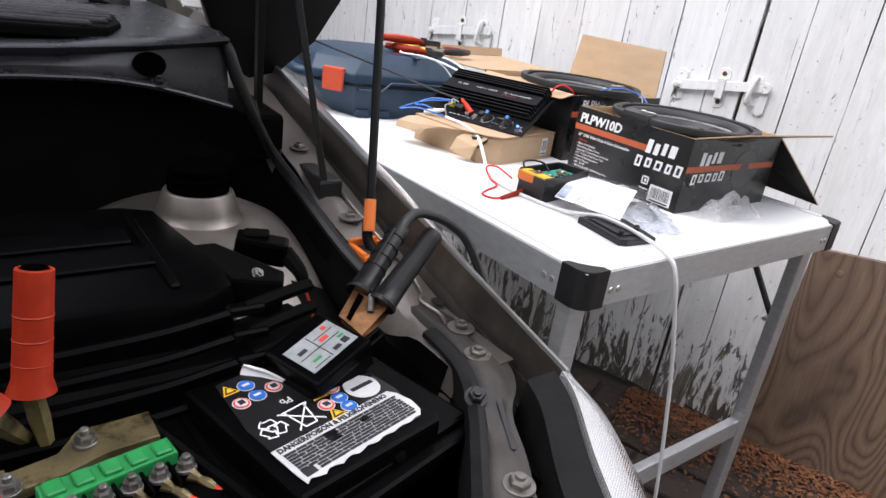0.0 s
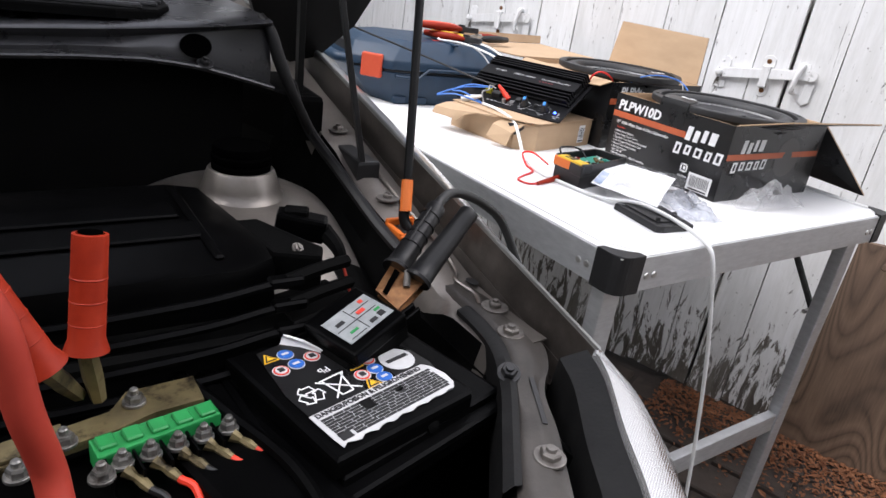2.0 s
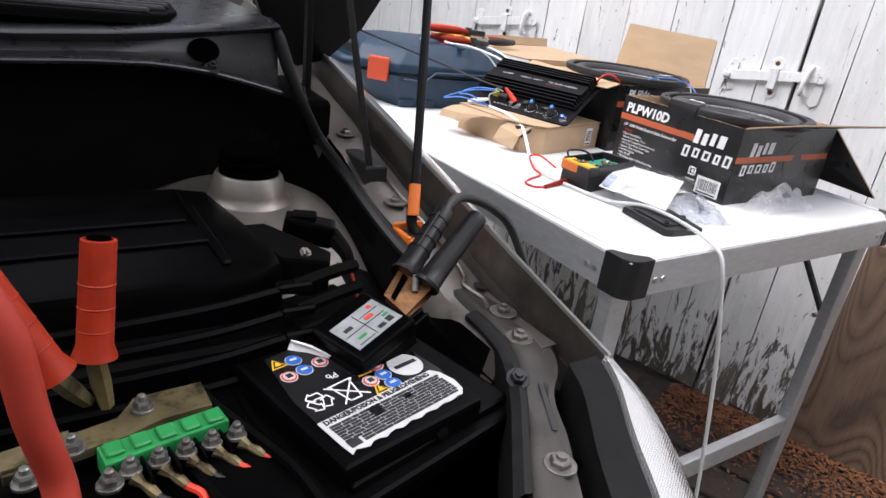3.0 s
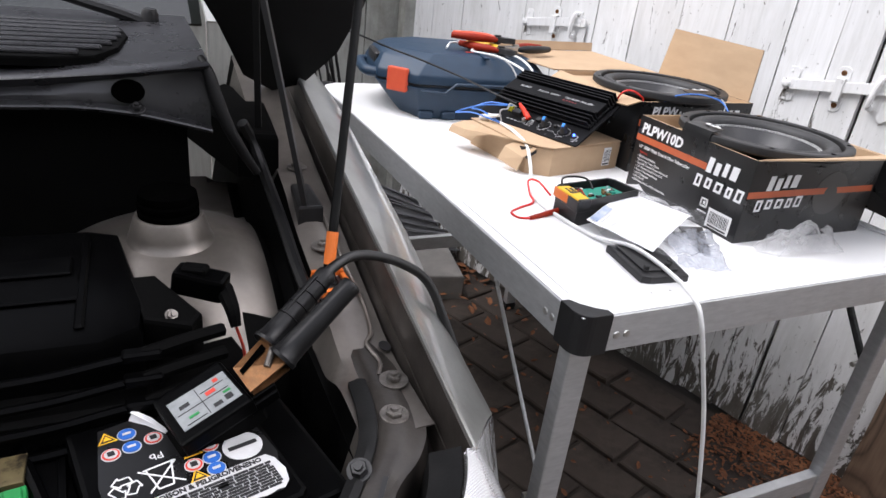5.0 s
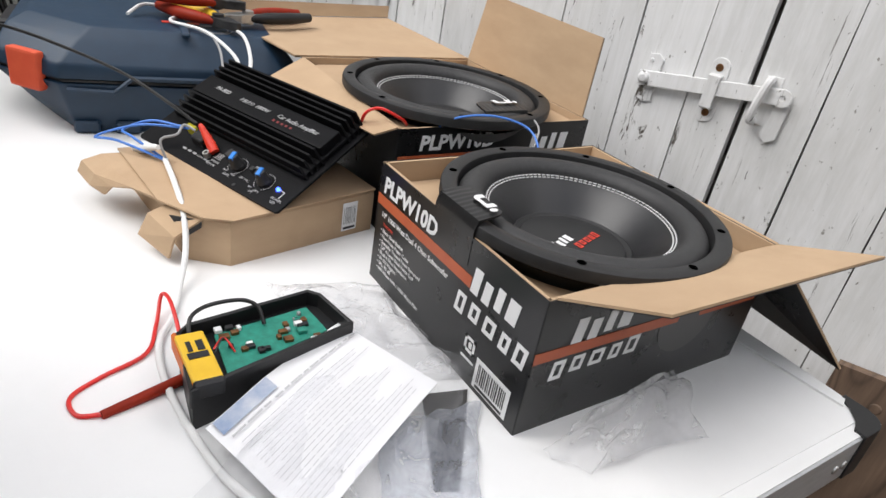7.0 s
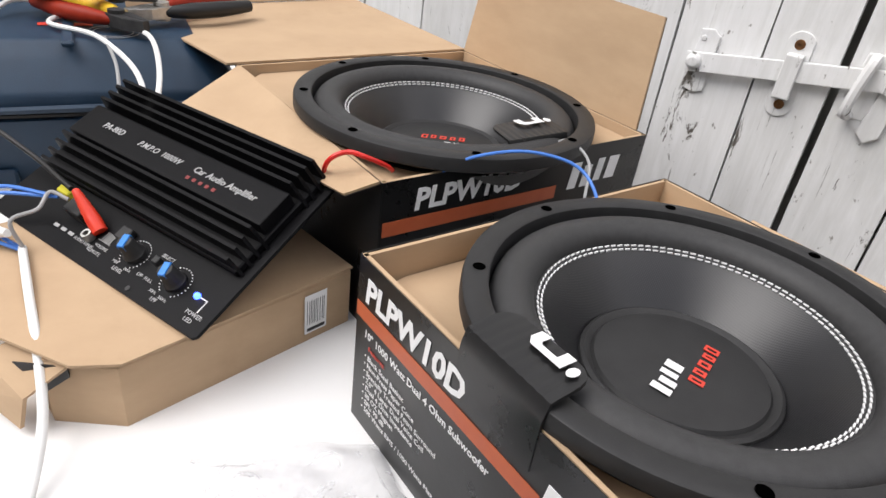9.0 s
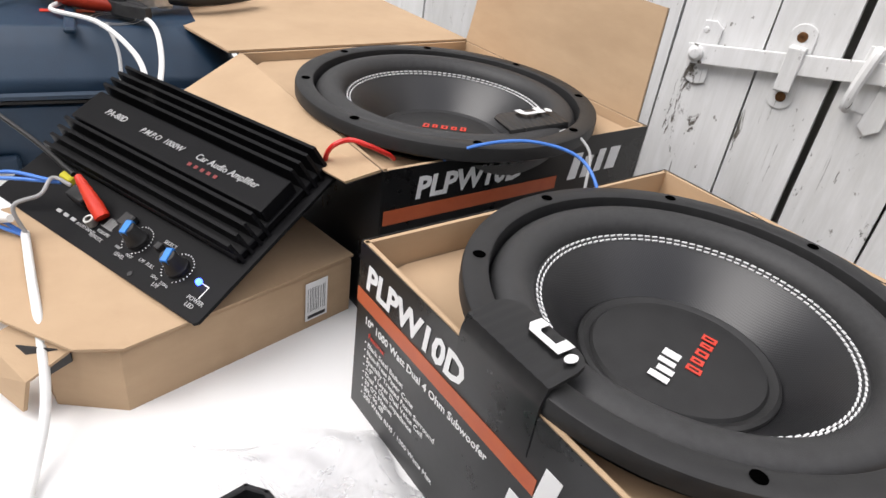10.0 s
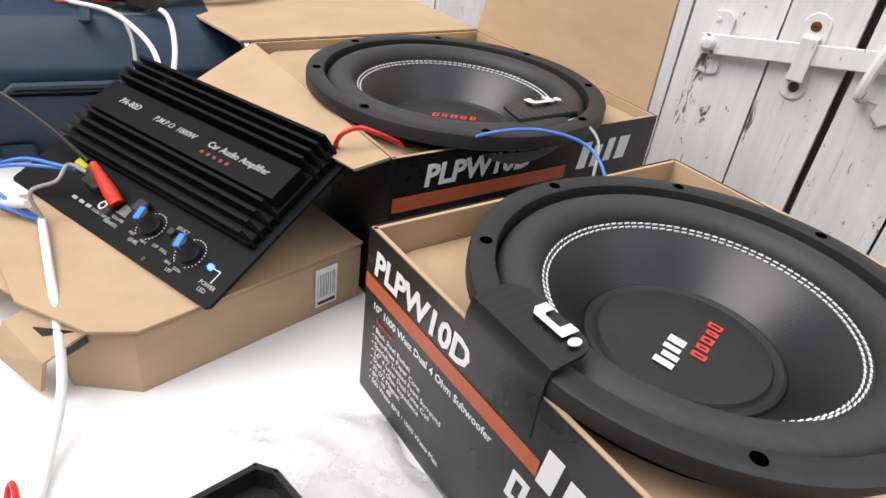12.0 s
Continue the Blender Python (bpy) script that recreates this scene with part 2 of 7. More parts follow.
M = dict(
    fence=fence_paint(), ply=plywood(), cone=woven_cone(), lens=ribbed_lens(),
    laminate=surf("white_laminate", (0.80, 0.80, 0.79), (0.84, 0.84, 0.835), 8, 0.42, bump=0.05, fine=500, dirt=(0.73, 0.72, 0.70), dirt_at=(0.55, 0.8)),
    alu=surf("aluminium", (0.55, 0.56, 0.57), (0.68, 0.69, 0.70), 40, 0.36, 0.75, 0.12, 300, (1, 1, 4), dirt=(0.38, 0.38, 0.38), dirt_at=(0.66, 0.8)),
    cap=surf("black_cap", (0.006, 0.006, 0.0065), (0.010, 0.010, 0.011), 60, 0.38, bump=0.1),
    steel=surf("zinc_steel", (0.42, 0.41, 0.39), (0.6, 0.59, 0.57), 120, 0.3, 0.9, 0.15, dirt=(0.2, 0.16, 0.12), dirt_at=(0.6, 0.8)),
    bolt=surf("dull_bolt_steel", (0.12, 0.11, 0.10), (0.22, 0.205, 0.19), 120, 0.4, 0.7, 0.2, dirt=(0.06, 0.05, 0.04), dirt_at=(0.5, 0.75)),
    nut=surf("greasy_zinc_nut", (0.15, 0.146, 0.138), (0.27, 0.262, 0.246), 150, 0.32, 0.8, 0.15, dirt=(0.05, 0.04, 0.03), dirt_at=(0.5, 0.7)),
    dark_steel=surf("dark_steel", (0.03, 0.03, 0.032), (0.07, 0.07, 0.07), 60, 0.4, 0.6, 0.1),
    kraft=surf("kraft_card", (0.43, 0.295, 0.18), (0.49, 0.345, 0.215), 14, 0.75, bump=0.12, fine=300, stretch=(1, 1, 3), dirt=(0.38, 0.255, 0.15), dirt_at=(0.55, 0.8)),
    boxblack=surf("printed_black_card", (0.007, 0.007, 0.0075), (0.012, 0.012, 0.0125), 20, 0.2, bump=0.05, fine=160, dirt=(0.02, 0.02, 0.02), dirt_at=(0.5, 0.9)),
    orange_ink=surf("orange_ink", (0.42, 0.085, 0.03), (0.48, 0.11, 0.04), 60, 0.35, bump=0.03),
    white_ink=plain("white_ink", (0.78, 0.78, 0.78), 0.4),
    amp_ink=plain("pale_grey_ink", (0.42, 0.42, 0.42), 0.5),
    faint_ink=plain("faint_grey_ink", (0.5, 0.5, 0.51), 0.7),
    grey_ink=plain("grey_ink", (0.32, 0.32, 0.32), 0.5),
    dim_ink=plain("dim_ink", (0.05, 0.047, 0.045), 0.35),
    red_ink=plain("red_ink", (0.6, 0.05, 0.03), 0.45),
    black_ink=plain("black_ink", (0.015, 0.015, 0.016), 0.5),
    subblack=surf("satin_black_plastic", (0.018, 0.018, 0.0185), (0.026, 0.026, 0.0265), 90, 0.38, bump=0.12, fine=900, spec=0.32),
    foam=surf("black_foam_rubber", (0.026, 0.026, 0.0265), (0.040, 0.040, 0.041), 200, 0.44, bump=0.3, fine=1200, spec=0.4),
    anod=surf("black_anodised", (0.003, 0.003, 0.0036), (0.005, 0.005, 0.006), 70, 0.36, 0.0, 0.1, 600, spec=0.12),
    blueknob=plain("blue_plastic", (0.02, 0.2, 0.62), 0.4),
    # Near-zero black: darkness of holes and recesses put into colour, also on the bellows.
    void=surf("unlit_black", (0.0006, 0.0006, 0.0006), (0.001, 0.001, 0.001), 50, 0.9, bump=0, spec=0.0),
    led=plain("blue_led", (0.03, 0.08, 1.0), 0.3, 0, 5.0),
    red=surf("red_plastic", (0.23, 0.015, 0.004), (0.31, 0.024, 0.006), 60, 0.45, bump=0.12, spec=0.22, dirt=(0.3, 0.03, 0.02), dirt_at=(0.62, 0.85)),
    plugred=surf("bright_red_plug", (0.62, 0.03, 0.012), (0.70, 0.045, 0.016), 90, 0.35, bump=0.05),
    redcable=surf("pink_red_cable", (0.27, 0.026, 0.016), (0.33, 0.038, 0.022), 40, 0.5, bump=0.08, spec=0.25),
    orange=plain("orange_plastic", (0.7, 0.16, 0.02), 0.5),
    yellow=surf("yellow_plastic", (0.75, 0.45, 0.02), (0.82, 0.52, 0.03), 50, 0.4, bump=0.05),
    case=surf("dark_blue_plastic", (0.007, 0.026, 0.055), (0.010, 0.034, 0.068), 35, 0.42, bump=0.22, fine=700, dirt=(0.018, 0.042, 0.07), dirt_at=(0.6, 0.85)),
    casered=surf("case_latch_red", (0.62, 0.075, 0.03), (0.68, 0.1, 0.04), 40, 0.45, bump=0.1),
    bluewire=plain("blue_wire", (0.06, 0.2, 0.62), 0.45),
    whitewire=surf("white_cable", (0.74, 0.74, 0.72), (0.8, 0.8, 0.79), 60, 0.45, bump=0.04),
    blackwire=plain("black_cable", (0.004, 0.004, 0.004), 0.45),
    redwire=plain("red_wire", (0.65, 0.02, 0.015), 0.4),
    pcb=surf("green_circuit_board", (0.01, 0.17, 0.12), (0.02, 0.28, 0.2), 160, 0.4, bump=0.1),
    paper=surf("white_paper", (0.80, 0.80, 0.81), (0.84, 0.84, 0.85), 10, 0.8, bump=0.04),
    film=clear_film("clear_plastic_film", (0.96, 0.97, 0.98), 0.12, 0.13),
    milky=clear_film("milky_plastic_film", (0.97, 0.97, 0.98), 0.18, 0.26),
    greyfilm=clear_film("antistatic_film", (0.62, 0.65, 0.72), 0.1, 0.62),
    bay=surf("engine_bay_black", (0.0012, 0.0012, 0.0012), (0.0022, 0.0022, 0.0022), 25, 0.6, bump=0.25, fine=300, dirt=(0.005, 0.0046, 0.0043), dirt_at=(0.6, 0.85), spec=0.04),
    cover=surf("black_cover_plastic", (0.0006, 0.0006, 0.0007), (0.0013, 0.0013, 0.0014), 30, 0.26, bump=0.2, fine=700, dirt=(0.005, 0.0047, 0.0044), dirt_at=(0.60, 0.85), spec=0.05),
    apron=surf("dusty_brown_grey_paint", (0.12, 0.107, 0.095), (0.23, 0.208, 0.187), 9, 0.28, 0.6, 0.18, 220, dirt=(0.035, 0.028, 0.023), dirt_at=(0.52, 0.72), coat=0.1),
    flange=surf("dull_brown_grey_paint", (0.065, 0.056, 0.050), (0.12, 0.106, 0.094), 11, 0.3, 0.5, 0.15, 220, dirt=(0.02, 0.016, 0.013), dirt_at=(0.5, 0.72), coat=0.1),
    seal=surf("grey_rubber_seal", (0.004, 0.004, 0.0042), (0.009, 0.009, 0.009), 40, 0.45, bump=0.2, spec=0.2),
    fender=surf("silver_car_paint", (0.25, 0.255, 0.245), (0.33, 0.335, 0.322), 7, 0.26, 0.65, 0.05, 900, coat=0.6, dirt=(0.15, 0.145, 0.135), dirt_at=(0.5, 0.75)),
    blackpaint=surf("black_car_paint", (0.003, 0.003, 0.003), (0.005, 0.005, 0.005), 20, 0.35, bump=0.04, spec=0.15),
    copper=surf("tarnished_copper", (0.17, 0.075, 0.033), (0.30, 0.155, 0.07), 120, 0.35, 0.9, 0.2, dirt=(0.12, 0.07, 0.04), dirt_at=(0.5, 0.75)),
    brass=surf("grimy_brass_plate", (0.11, 0.088, 0.045), (0.22, 0.175, 0.085), 45, 0.36, 0.6, 0.15, dirt=(0.012, 0.008, 0.005), dirt_at=(0.52, 0.62)),
    green=surf("green_fuse_plastic", (0.010, 0.19, 0.045), (0.016, 0.25, 0.062), 60, 0.35, bump=0.08),
    rubber=surf("black_handle_rubber", (0.0035, 0.0035, 0.004), (0.006, 0.006, 0.0065), 50, 0.33, bump=0.15, spec=0.3),
    cowl=surf("black_cowl_plastic", (0.018, 0.018, 0.020), (0.027, 0.027, 0.030), 25, 0.20, bump=0.08, fine=600, dirt=(0.016, 0.016, 0.017), dirt_at=(0.55, 0.85), spec=0.5),
    rail=surf("dull_grey_rail_paint", (0.038, 0.034, 0.030), (0.075, 0.066, 0.058), 14, 0.35, 0.35, 0.18, 220, dirt=(0.018, 0.015, 0.013), dirt_at=(0.5, 0.72), coat=0.1),
    glass=surf("dark_windscreen", (0.012, 0.014, 0.013), (0.03, 0.034, 0.032), 6, 0.03, bump=0.0, rough2=0.08, spec=0.9),
    soil=surf("damp_dark_concrete", (0.032, 0.024, 0.019), (0.06, 0.046, 0.037), 3.0, 0.75, bump=0.5, fine=90, dirt=(0.03, 0.022, 0.018), dirt_at=(0.5, 0.7)),
    paver=surf("paving_stone", (0.044, 0.032, 0.025), (0.074, 0.056, 0.045), 14, 0.7, bump=0.45, fine=120, dirt=(0.022, 0.016, 0.012), dirt_at=(0.50, 0.66), vary=0.22),
    leaf=surf("dead_leaves", (0.12, 0.045, 0.02), (0.30, 0.125, 0.055), 30, 0.8, bump=0.2),
    concrete=surf("concrete_block", (0.17, 0.16, 0.15), (0.25, 0.235, 0.22), 12, 0.85, bump=0.5, fine=120),
    oldboard=surf("weathered_grey_boards", (0.30, 0.30, 0.27), (0.42, 0.42, 0.385), 10, 0.7, bump=0.4, fine=60, stretch=(5, 5, 0.5), dirt=(0.16, 0.155, 0.13), dirt_at=(0.5, 0.75), vary=0.12),
    bars=surf("old_metal_bars", (0.10, 0.10, 0.105), (0.32, 0.32, 0.33), 6, 0.45, 0.4, 0.2, stretch=(0.4, 4, 4)),
)

# ---------------------------------------------------------------- building helpers
def part(name, bm, material, parent=None, label="", smooth=False):
    me = bpy.data.meshes.new(name)
    bmesh.ops.recalc_face_normals(bm, faces=bm.faces)
    bm.to_mesh(me)
    bm.free()
    for mm in material if isinstance(material, (list, tuple)) else [material]:
        me.materials.append(mm)
    if smooth:
        me.polygons.foreach_set("use_smooth", [True] * len(me.polygons))
        me.set_sharp_from_angle(angle=radians(38))
    ob = new(name, me)
    if parent is not None:
        ob.parent = parent
        ob.matrix_parent_inverse = parent.matrix_basis.inverted()
    return tagged(ob, label)


def thing(name, at, label, category, group="", kind=""):
    e = new(name)
    e.empty_display_size = 0.02
    e.matrix_basis = Matrix.Translation(at)
    return tagged(e, label, category, group, kind)


def box(bm, c, size, m=None, bevel=0.0, seg=1):
    r = bmesh.ops.create_cube(bm, size=1, matrix=(m or Matrix()) @ Matrix.Translation(c) @ Matrix.Diagonal((*size, 1)))
    if bevel:
        es = list({e for v in r["verts"] for e in v.link_edges})
        bmesh.ops.bevel(bm, geom=es, offset=bevel, segments=seg, affect="EDGES", profile=0.6)
    return bm


def boxed(c, size, m=None, bevel=0.0, seg=1):
    return box(bmesh.new(), c, size, m, bevel, seg)


def prism(poly, z0, z1, m=None, bevel=0.0, bm=None):
    """A plate with the outline poly (x, y) between the heights z0 and z1."""
    bm = bm or bmesh.new()
    m = m or Matrix()
    lo = [bm.verts.new(m @ Vector((x, y, z0))) for x, y in poly]
    hi = [bm.verts.new(m @ Vector((x, y, z1))) for x, y in poly]
    k = len(poly)
    fs = [bm.faces.new(lo[::-1]), bm.faces.new(hi)]
    fs += [bm.faces.new((lo[i], lo[(i + 1) % k], hi[(i + 1) % k], hi[i])) for i in range(k)]
    if bevel:
        es = list(fs[1].edges)
        bmesh.ops.bevel(bm, geom=es, offset=bevel, segments=2, affect="EDGES", profile=0.6)
    return bm


def slab(pts, thick, bm=None):
    """A sheet of card or metal through the points, with thickness along its normal."""
    bm = bm or bmesh.new()
    pts = [Vector(p) for p in pts]
    nrm = (pts[1] - pts[0]).cross(pts[2] - pts[1]).normalized() * thick
    lo, hi = [bm.verts.new(p) for p in pts], [bm.verts.new(p + nrm) for p in pts]
    k = len(pts)
    bm.faces.new(lo[::-1]), bm.faces.new(hi)
    for i in range(k):
        bm.faces.new((lo[i], lo[(i + 1) % k], hi[(i + 1) % k], hi[i]))
    return bm


def spline(pts, step=6):
    pts = [Vector(p) for p in pts]
    if len(pts) < 3:
        return pts
    out = []
    ext = [2 * pts[0] - pts[1], *pts, 2 * pts[-1] - pts[-2]]
    for i in range(1, len(ext) - 2):
        a, b, c, d = ext[i - 1:i + 3]
        for k in range(step):
            t = k / step
            out.append(0.5 * (2 * b + (c - a) * t + (2 * a - 5 * b + 4 * c - d) * t * t + (3 * b - a - 3 * c + d) * t ** 3))
    return out + [pts[-1]]


def tube(pts, r, seg=8, bm=None, smooth=True, step=6, closed_ends=True):
    """A round bar or cable along the points; r is one radius or one for each given point."""
    bm = bm or bmesh.new()
    path = spline(pts, step) if smooth else [Vector(p) for p in pts]
    if isinstance(r, (int, float)):
        rad = [r] * len(path)
    else:
        rad = list(np.interp(np.linspace(0, 1, len(path)), np.linspace(0, 1, len(r)), r))
    rings, prev = [], None
    for i, p in enumerate(path):
        d = (path[min(i + 1, len(path) - 1)] - path[max(i - 1, 0)]).normalized()
        a = prev - d * prev.dot(d) if prev is not None else d.orthogonal()
        a = a.normalized() if a.length > 1e-6 else d.orthogonal().normalized()
        prev = a
        b = d.cross(a)
        rings.append([bm.verts.new(p + (a * math.cos(2 * math.pi * k / seg) + b * math.sin(2 * math.pi * k / seg)) * rad[i]) for k in range(seg)])
    for u, v in zip(rings, rings[1:]):
        for k in range(seg):
            bm.faces.new((u[k], u[(k + 1) % seg], v[(k + 1) % seg], v[k]))
    if closed_ends:
        bm.faces.new(rings[0][::-1]), bm.faces.new(rings[-1])
    return bm


def lathe(profile, m=None, seg=32, bm=None, close=False):
    """A turned body: profile of (radius, height) round the z axis of m."""
    bm = bm or bmesh.new()
    m = m or Matrix()
    rings = []
    for r, z in profile:
        if r < 1e-6:
            rings.append([bm.verts.new(m @ Vector((0, 0, z)))])
        else:
            rings.append([bm.verts.new(m @ Vector((r * math.cos(2 * math.pi * k / seg), r * math.sin(2 * math.pi * k / seg), z))) for k in range(seg)])
    pairs = list(zip(rings, rings[1:])) + ([(rings[-1], rings[0])] if close else [])
    for u, v in pairs:
        for k in range(seg):
            q = [u[k % len(u)], u[(k + 1) % len(u)], v[(k + 1) % len(v)], v[k % len(v)]]
            q = list(dict.fromkeys(q))
            if len(q) > 2:
                bm.faces.new(q)
    return bm


def loft(rows, bm=None, close=False):
    """A skin over rows of points, all of one length."""
    bm = bm or bmesh.new()
    vs = [[bm.verts.new(p) for p in row] for row in rows]
    for u, v in zip(vs, vs[1:]):
        for k in range(len(u) - (0 if close else 1)):
            bm.faces.new((u[k], u[(k + 1) % len(u)], v[(k + 1) % len(u)], v[k]))
    return bm


def thicken(bm, t):
    bmesh.ops.recalc_face_normals(bm, faces=bm.faces)
    bmesh.ops.solidify(bm, geom=list(bm.faces), thickness=t)
    return bm


def basis(o, right, up):
    r = Vector(right).normalized()
    u = Vector(up)
    u = (u - r * u.dot(r)).normalized()
    n = r.cross(u)
    return Matrix(((r.x, u.x, n.x, o[0]), (r.y, u.y, n.y, o[1]), (r.z, u.z, n.z, o[2]), (0, 0, 0, 1)))


def words(name, body, size, m, material, parent, shear=0.0, bold=0.0, label="", wide=1.0):
    """Lettering lying 0.3 mm proud of a surface: m is its lower left corner, x along the line, z off the surface."""
    cu = bpy.data.curves.new(name, "FONT")
    cu.body, cu.size, cu.shear, cu.offset, cu.extrude, cu.resolution_u = body, size, shear, bold, 0.00012, 2
    tmp = bpy.data.objects.new(name, cu)
    me = bpy.data.meshes.new_from_object(tmp)
    bpy.data.objects.remove(tmp)
    me.transform(m @ Matrix.Translation((0, 0, 0.0004)) @ Matrix.Diagonal((wide, 1, 1, 1)))
    me.materials.clear()
    me.materials.append(material)
    ob = new(name, me)
    ob.parent = parent
    ob.matrix_parent_inverse = parent.matrix_basis.inverted()
    return tagged(ob, label)


def bars(name, rects, m, material, parent, lift=0.0004, slant=0.0):
    """Flat printed shapes: rectangles (x0, y0, x1, y1) in the plane of m."""
    bm = bmesh.new()
    for x0, y0, x1, y1 in rects:
        prism([(x0 + slant * y0, y0), (x1 + slant * y0, y0), (x1 + slant * y1, y1), (x0 + slant * y1, y1)], lift - 0.0003, lift + 0.0001, m, bm=bm)
    return part(name, bm, material, parent)


def screw(name, at, axis, r, h, material, parent, washer=0.0):
    """A hexagon head, with its washer, standing at a place along an axis."""
    m = Matrix.Translation(at) @ Vector(axis).to_track_quat("Z", "Y").to_matrix().to_4x4()
    bm = lathe([(0, 0), (r, 0), (r, h * 0.8), (r * 0.85, h), (0, h)], m, 6)
    if washer:
        lathe([(0, 0), (washer, 0), (washer, h * 0.25), (washer * 0.95, h * 0.3), (0, h * 0.3)], m, 20, bm)
    lathe([(0, h), (r * 0.5, h), (r * 0.45, h * 1.35), (0, h * 1.35)], m, 12, bm)
    return part(name, bm, material, parent)

# ---------------------------------------------------------------- ground and walls
TZ = 0.807                                  # height of the table top
FP = Vector((1.07, 0.525, 0.0))             # a place on the fence's face
FD = Vector((-0.322, 0.947, 0.0)).normalized()   # along the fence, away from the camera
FN = Vector((-0.947, -0.322, 0.0)).normalized()  # off the fence, towards the yard


def on_fence(s, z, off=0.0):
    return FP + FD * s + FN * off + Vector((0, 0, z))


FM = basis(FP, -FD, (0, 0, 1))              # x towards the camera's end, y up, z off the face

bm = bmesh.new()
G = 60
for i in range(G + 1):
    for j in range(G + 1):
        f = lambda k: (abs(2 * k / G - 1) ** 4) * (1 if k > G / 2 else -1) * 300 + (2 * k / G - 1) * 3
        x, y = f(i), f(j)
        z = -0.012 + 0.006 * noise.noise(Vector((x * 2.1, y * 2.1, 0))) if abs(x) < 5 and abs(y) < 5 else -0.012
        bm.verts.new((x, y, z))
bm.verts.ensure_lookup_table()
for i in range(G):
    for j in range(G):
        a = i * (G + 1) + j
        bm.faces.new([bm.verts[k] for k in (a, a + G + 1, a + G + 2, a + 1)])
tagged(part("ground", bm, M["soil"], smooth=True), "damp dark earth and concrete yard littered with leaves", "ground", kind="structure")

fence = thing("wall_east", FP, "white painted board fence with flaking paint and dark rotten feet", "fence", kind="structure")
cuts = [1.62, 1.46, 1.30, 1.15, 1.002, 0.862, 0.72, 0.588, 0.445, 0.305, 0.152, 0.035, -0.055, -0.17, -0.31, -0.455, -0.62, -0.76, -0.92, -1.08, -1.25, -1.42]
rng = random.Random(4)
for a, b in zip(cuts, cuts[1:]):
    bm = bmesh.new()
    gap = 0.018 if abs(a + 0.055) < 0.001 else 0.0025
    proud = rng.uniform(-0.002, 0.002)
    rows, w = 14, a - b
    left, right = [], []
    for k in range(rows + 1):
        z = 2.3 * k / rows
        j1, j2 = (0.0022 * noise.noise(Vector((a * 9 + q, z * 6, 0))) for q in (0, 7))
        foot = 0.012 + 0.012 * rng.random() if k == 0 else 0
        left.append((-a + gap / 2 + j1, z + foot))
        right.append((-b - 0.0015 + j2, z + foot * 0.6))
    prism(left[::-1] + right, -0.022, proud, FM, bm=bm)
    part("board", bm, M["fence"], fence)
backing = bmesh.new()
for z in (0.35, 1.2, 1.95):
    box(backing, (-0.1, z, -0.045), (3.1, 0.09, 0.04), FM)
part("rail", backing, M["oldboard"], fence, "rough horizontal rails behind the boards")
# Backing added out of sight; it stops light coming through the fence gaps.
part("shadow_board", boxed((-0.1, 1.15, -0.075), (3.1, 2.3, 0.015), FM), M["oldboard"], fence, "unseen grey backing added to keep the gaps between boards dark")

# the yard's far end: grey weathered boards
wall = thing("wall_north", (0.4, 2.1, 0), "weathered grey board wall closing the yard", "wall", kind="structure")
p0 = on_fence(1.62, 0, -0.01)
for k in range(26):
    w = 0.15
    part("board", boxed((p0.x - 0.02 - w * (k + 0.5), p0.y + 0.03 + rng.uniform(-0.003, 0.003), 1.15), (w - 0.006, 0.022, 2.3)), M["oldboard"], wall)
part("post", boxed((p0.x + 0.0, p0.y - 0.02, 1.15), (0.07, 0.07, 2.3), None, 0.004), M["oldboard"], wall)

# plywood sheet leaning on the fence
ply = bmesh.new()
prism([(0.345, -0.004), (1.42, -0.004), (1.42, 0.72), (0.355, 0.632)], 0.012, 0.03, FM, bm=ply)
lathe([(0, 0), (0.010, 0), (0.008, 0.0015), (0, 0.002)], FM @ Matrix.Translation((0.43, 0.585, 0.0303)), 12, ply)
tagged(part("plywood_sheet", ply, M["ply"]), "brown plywood sheet with wavy grain leaning on the fence", "plywood")


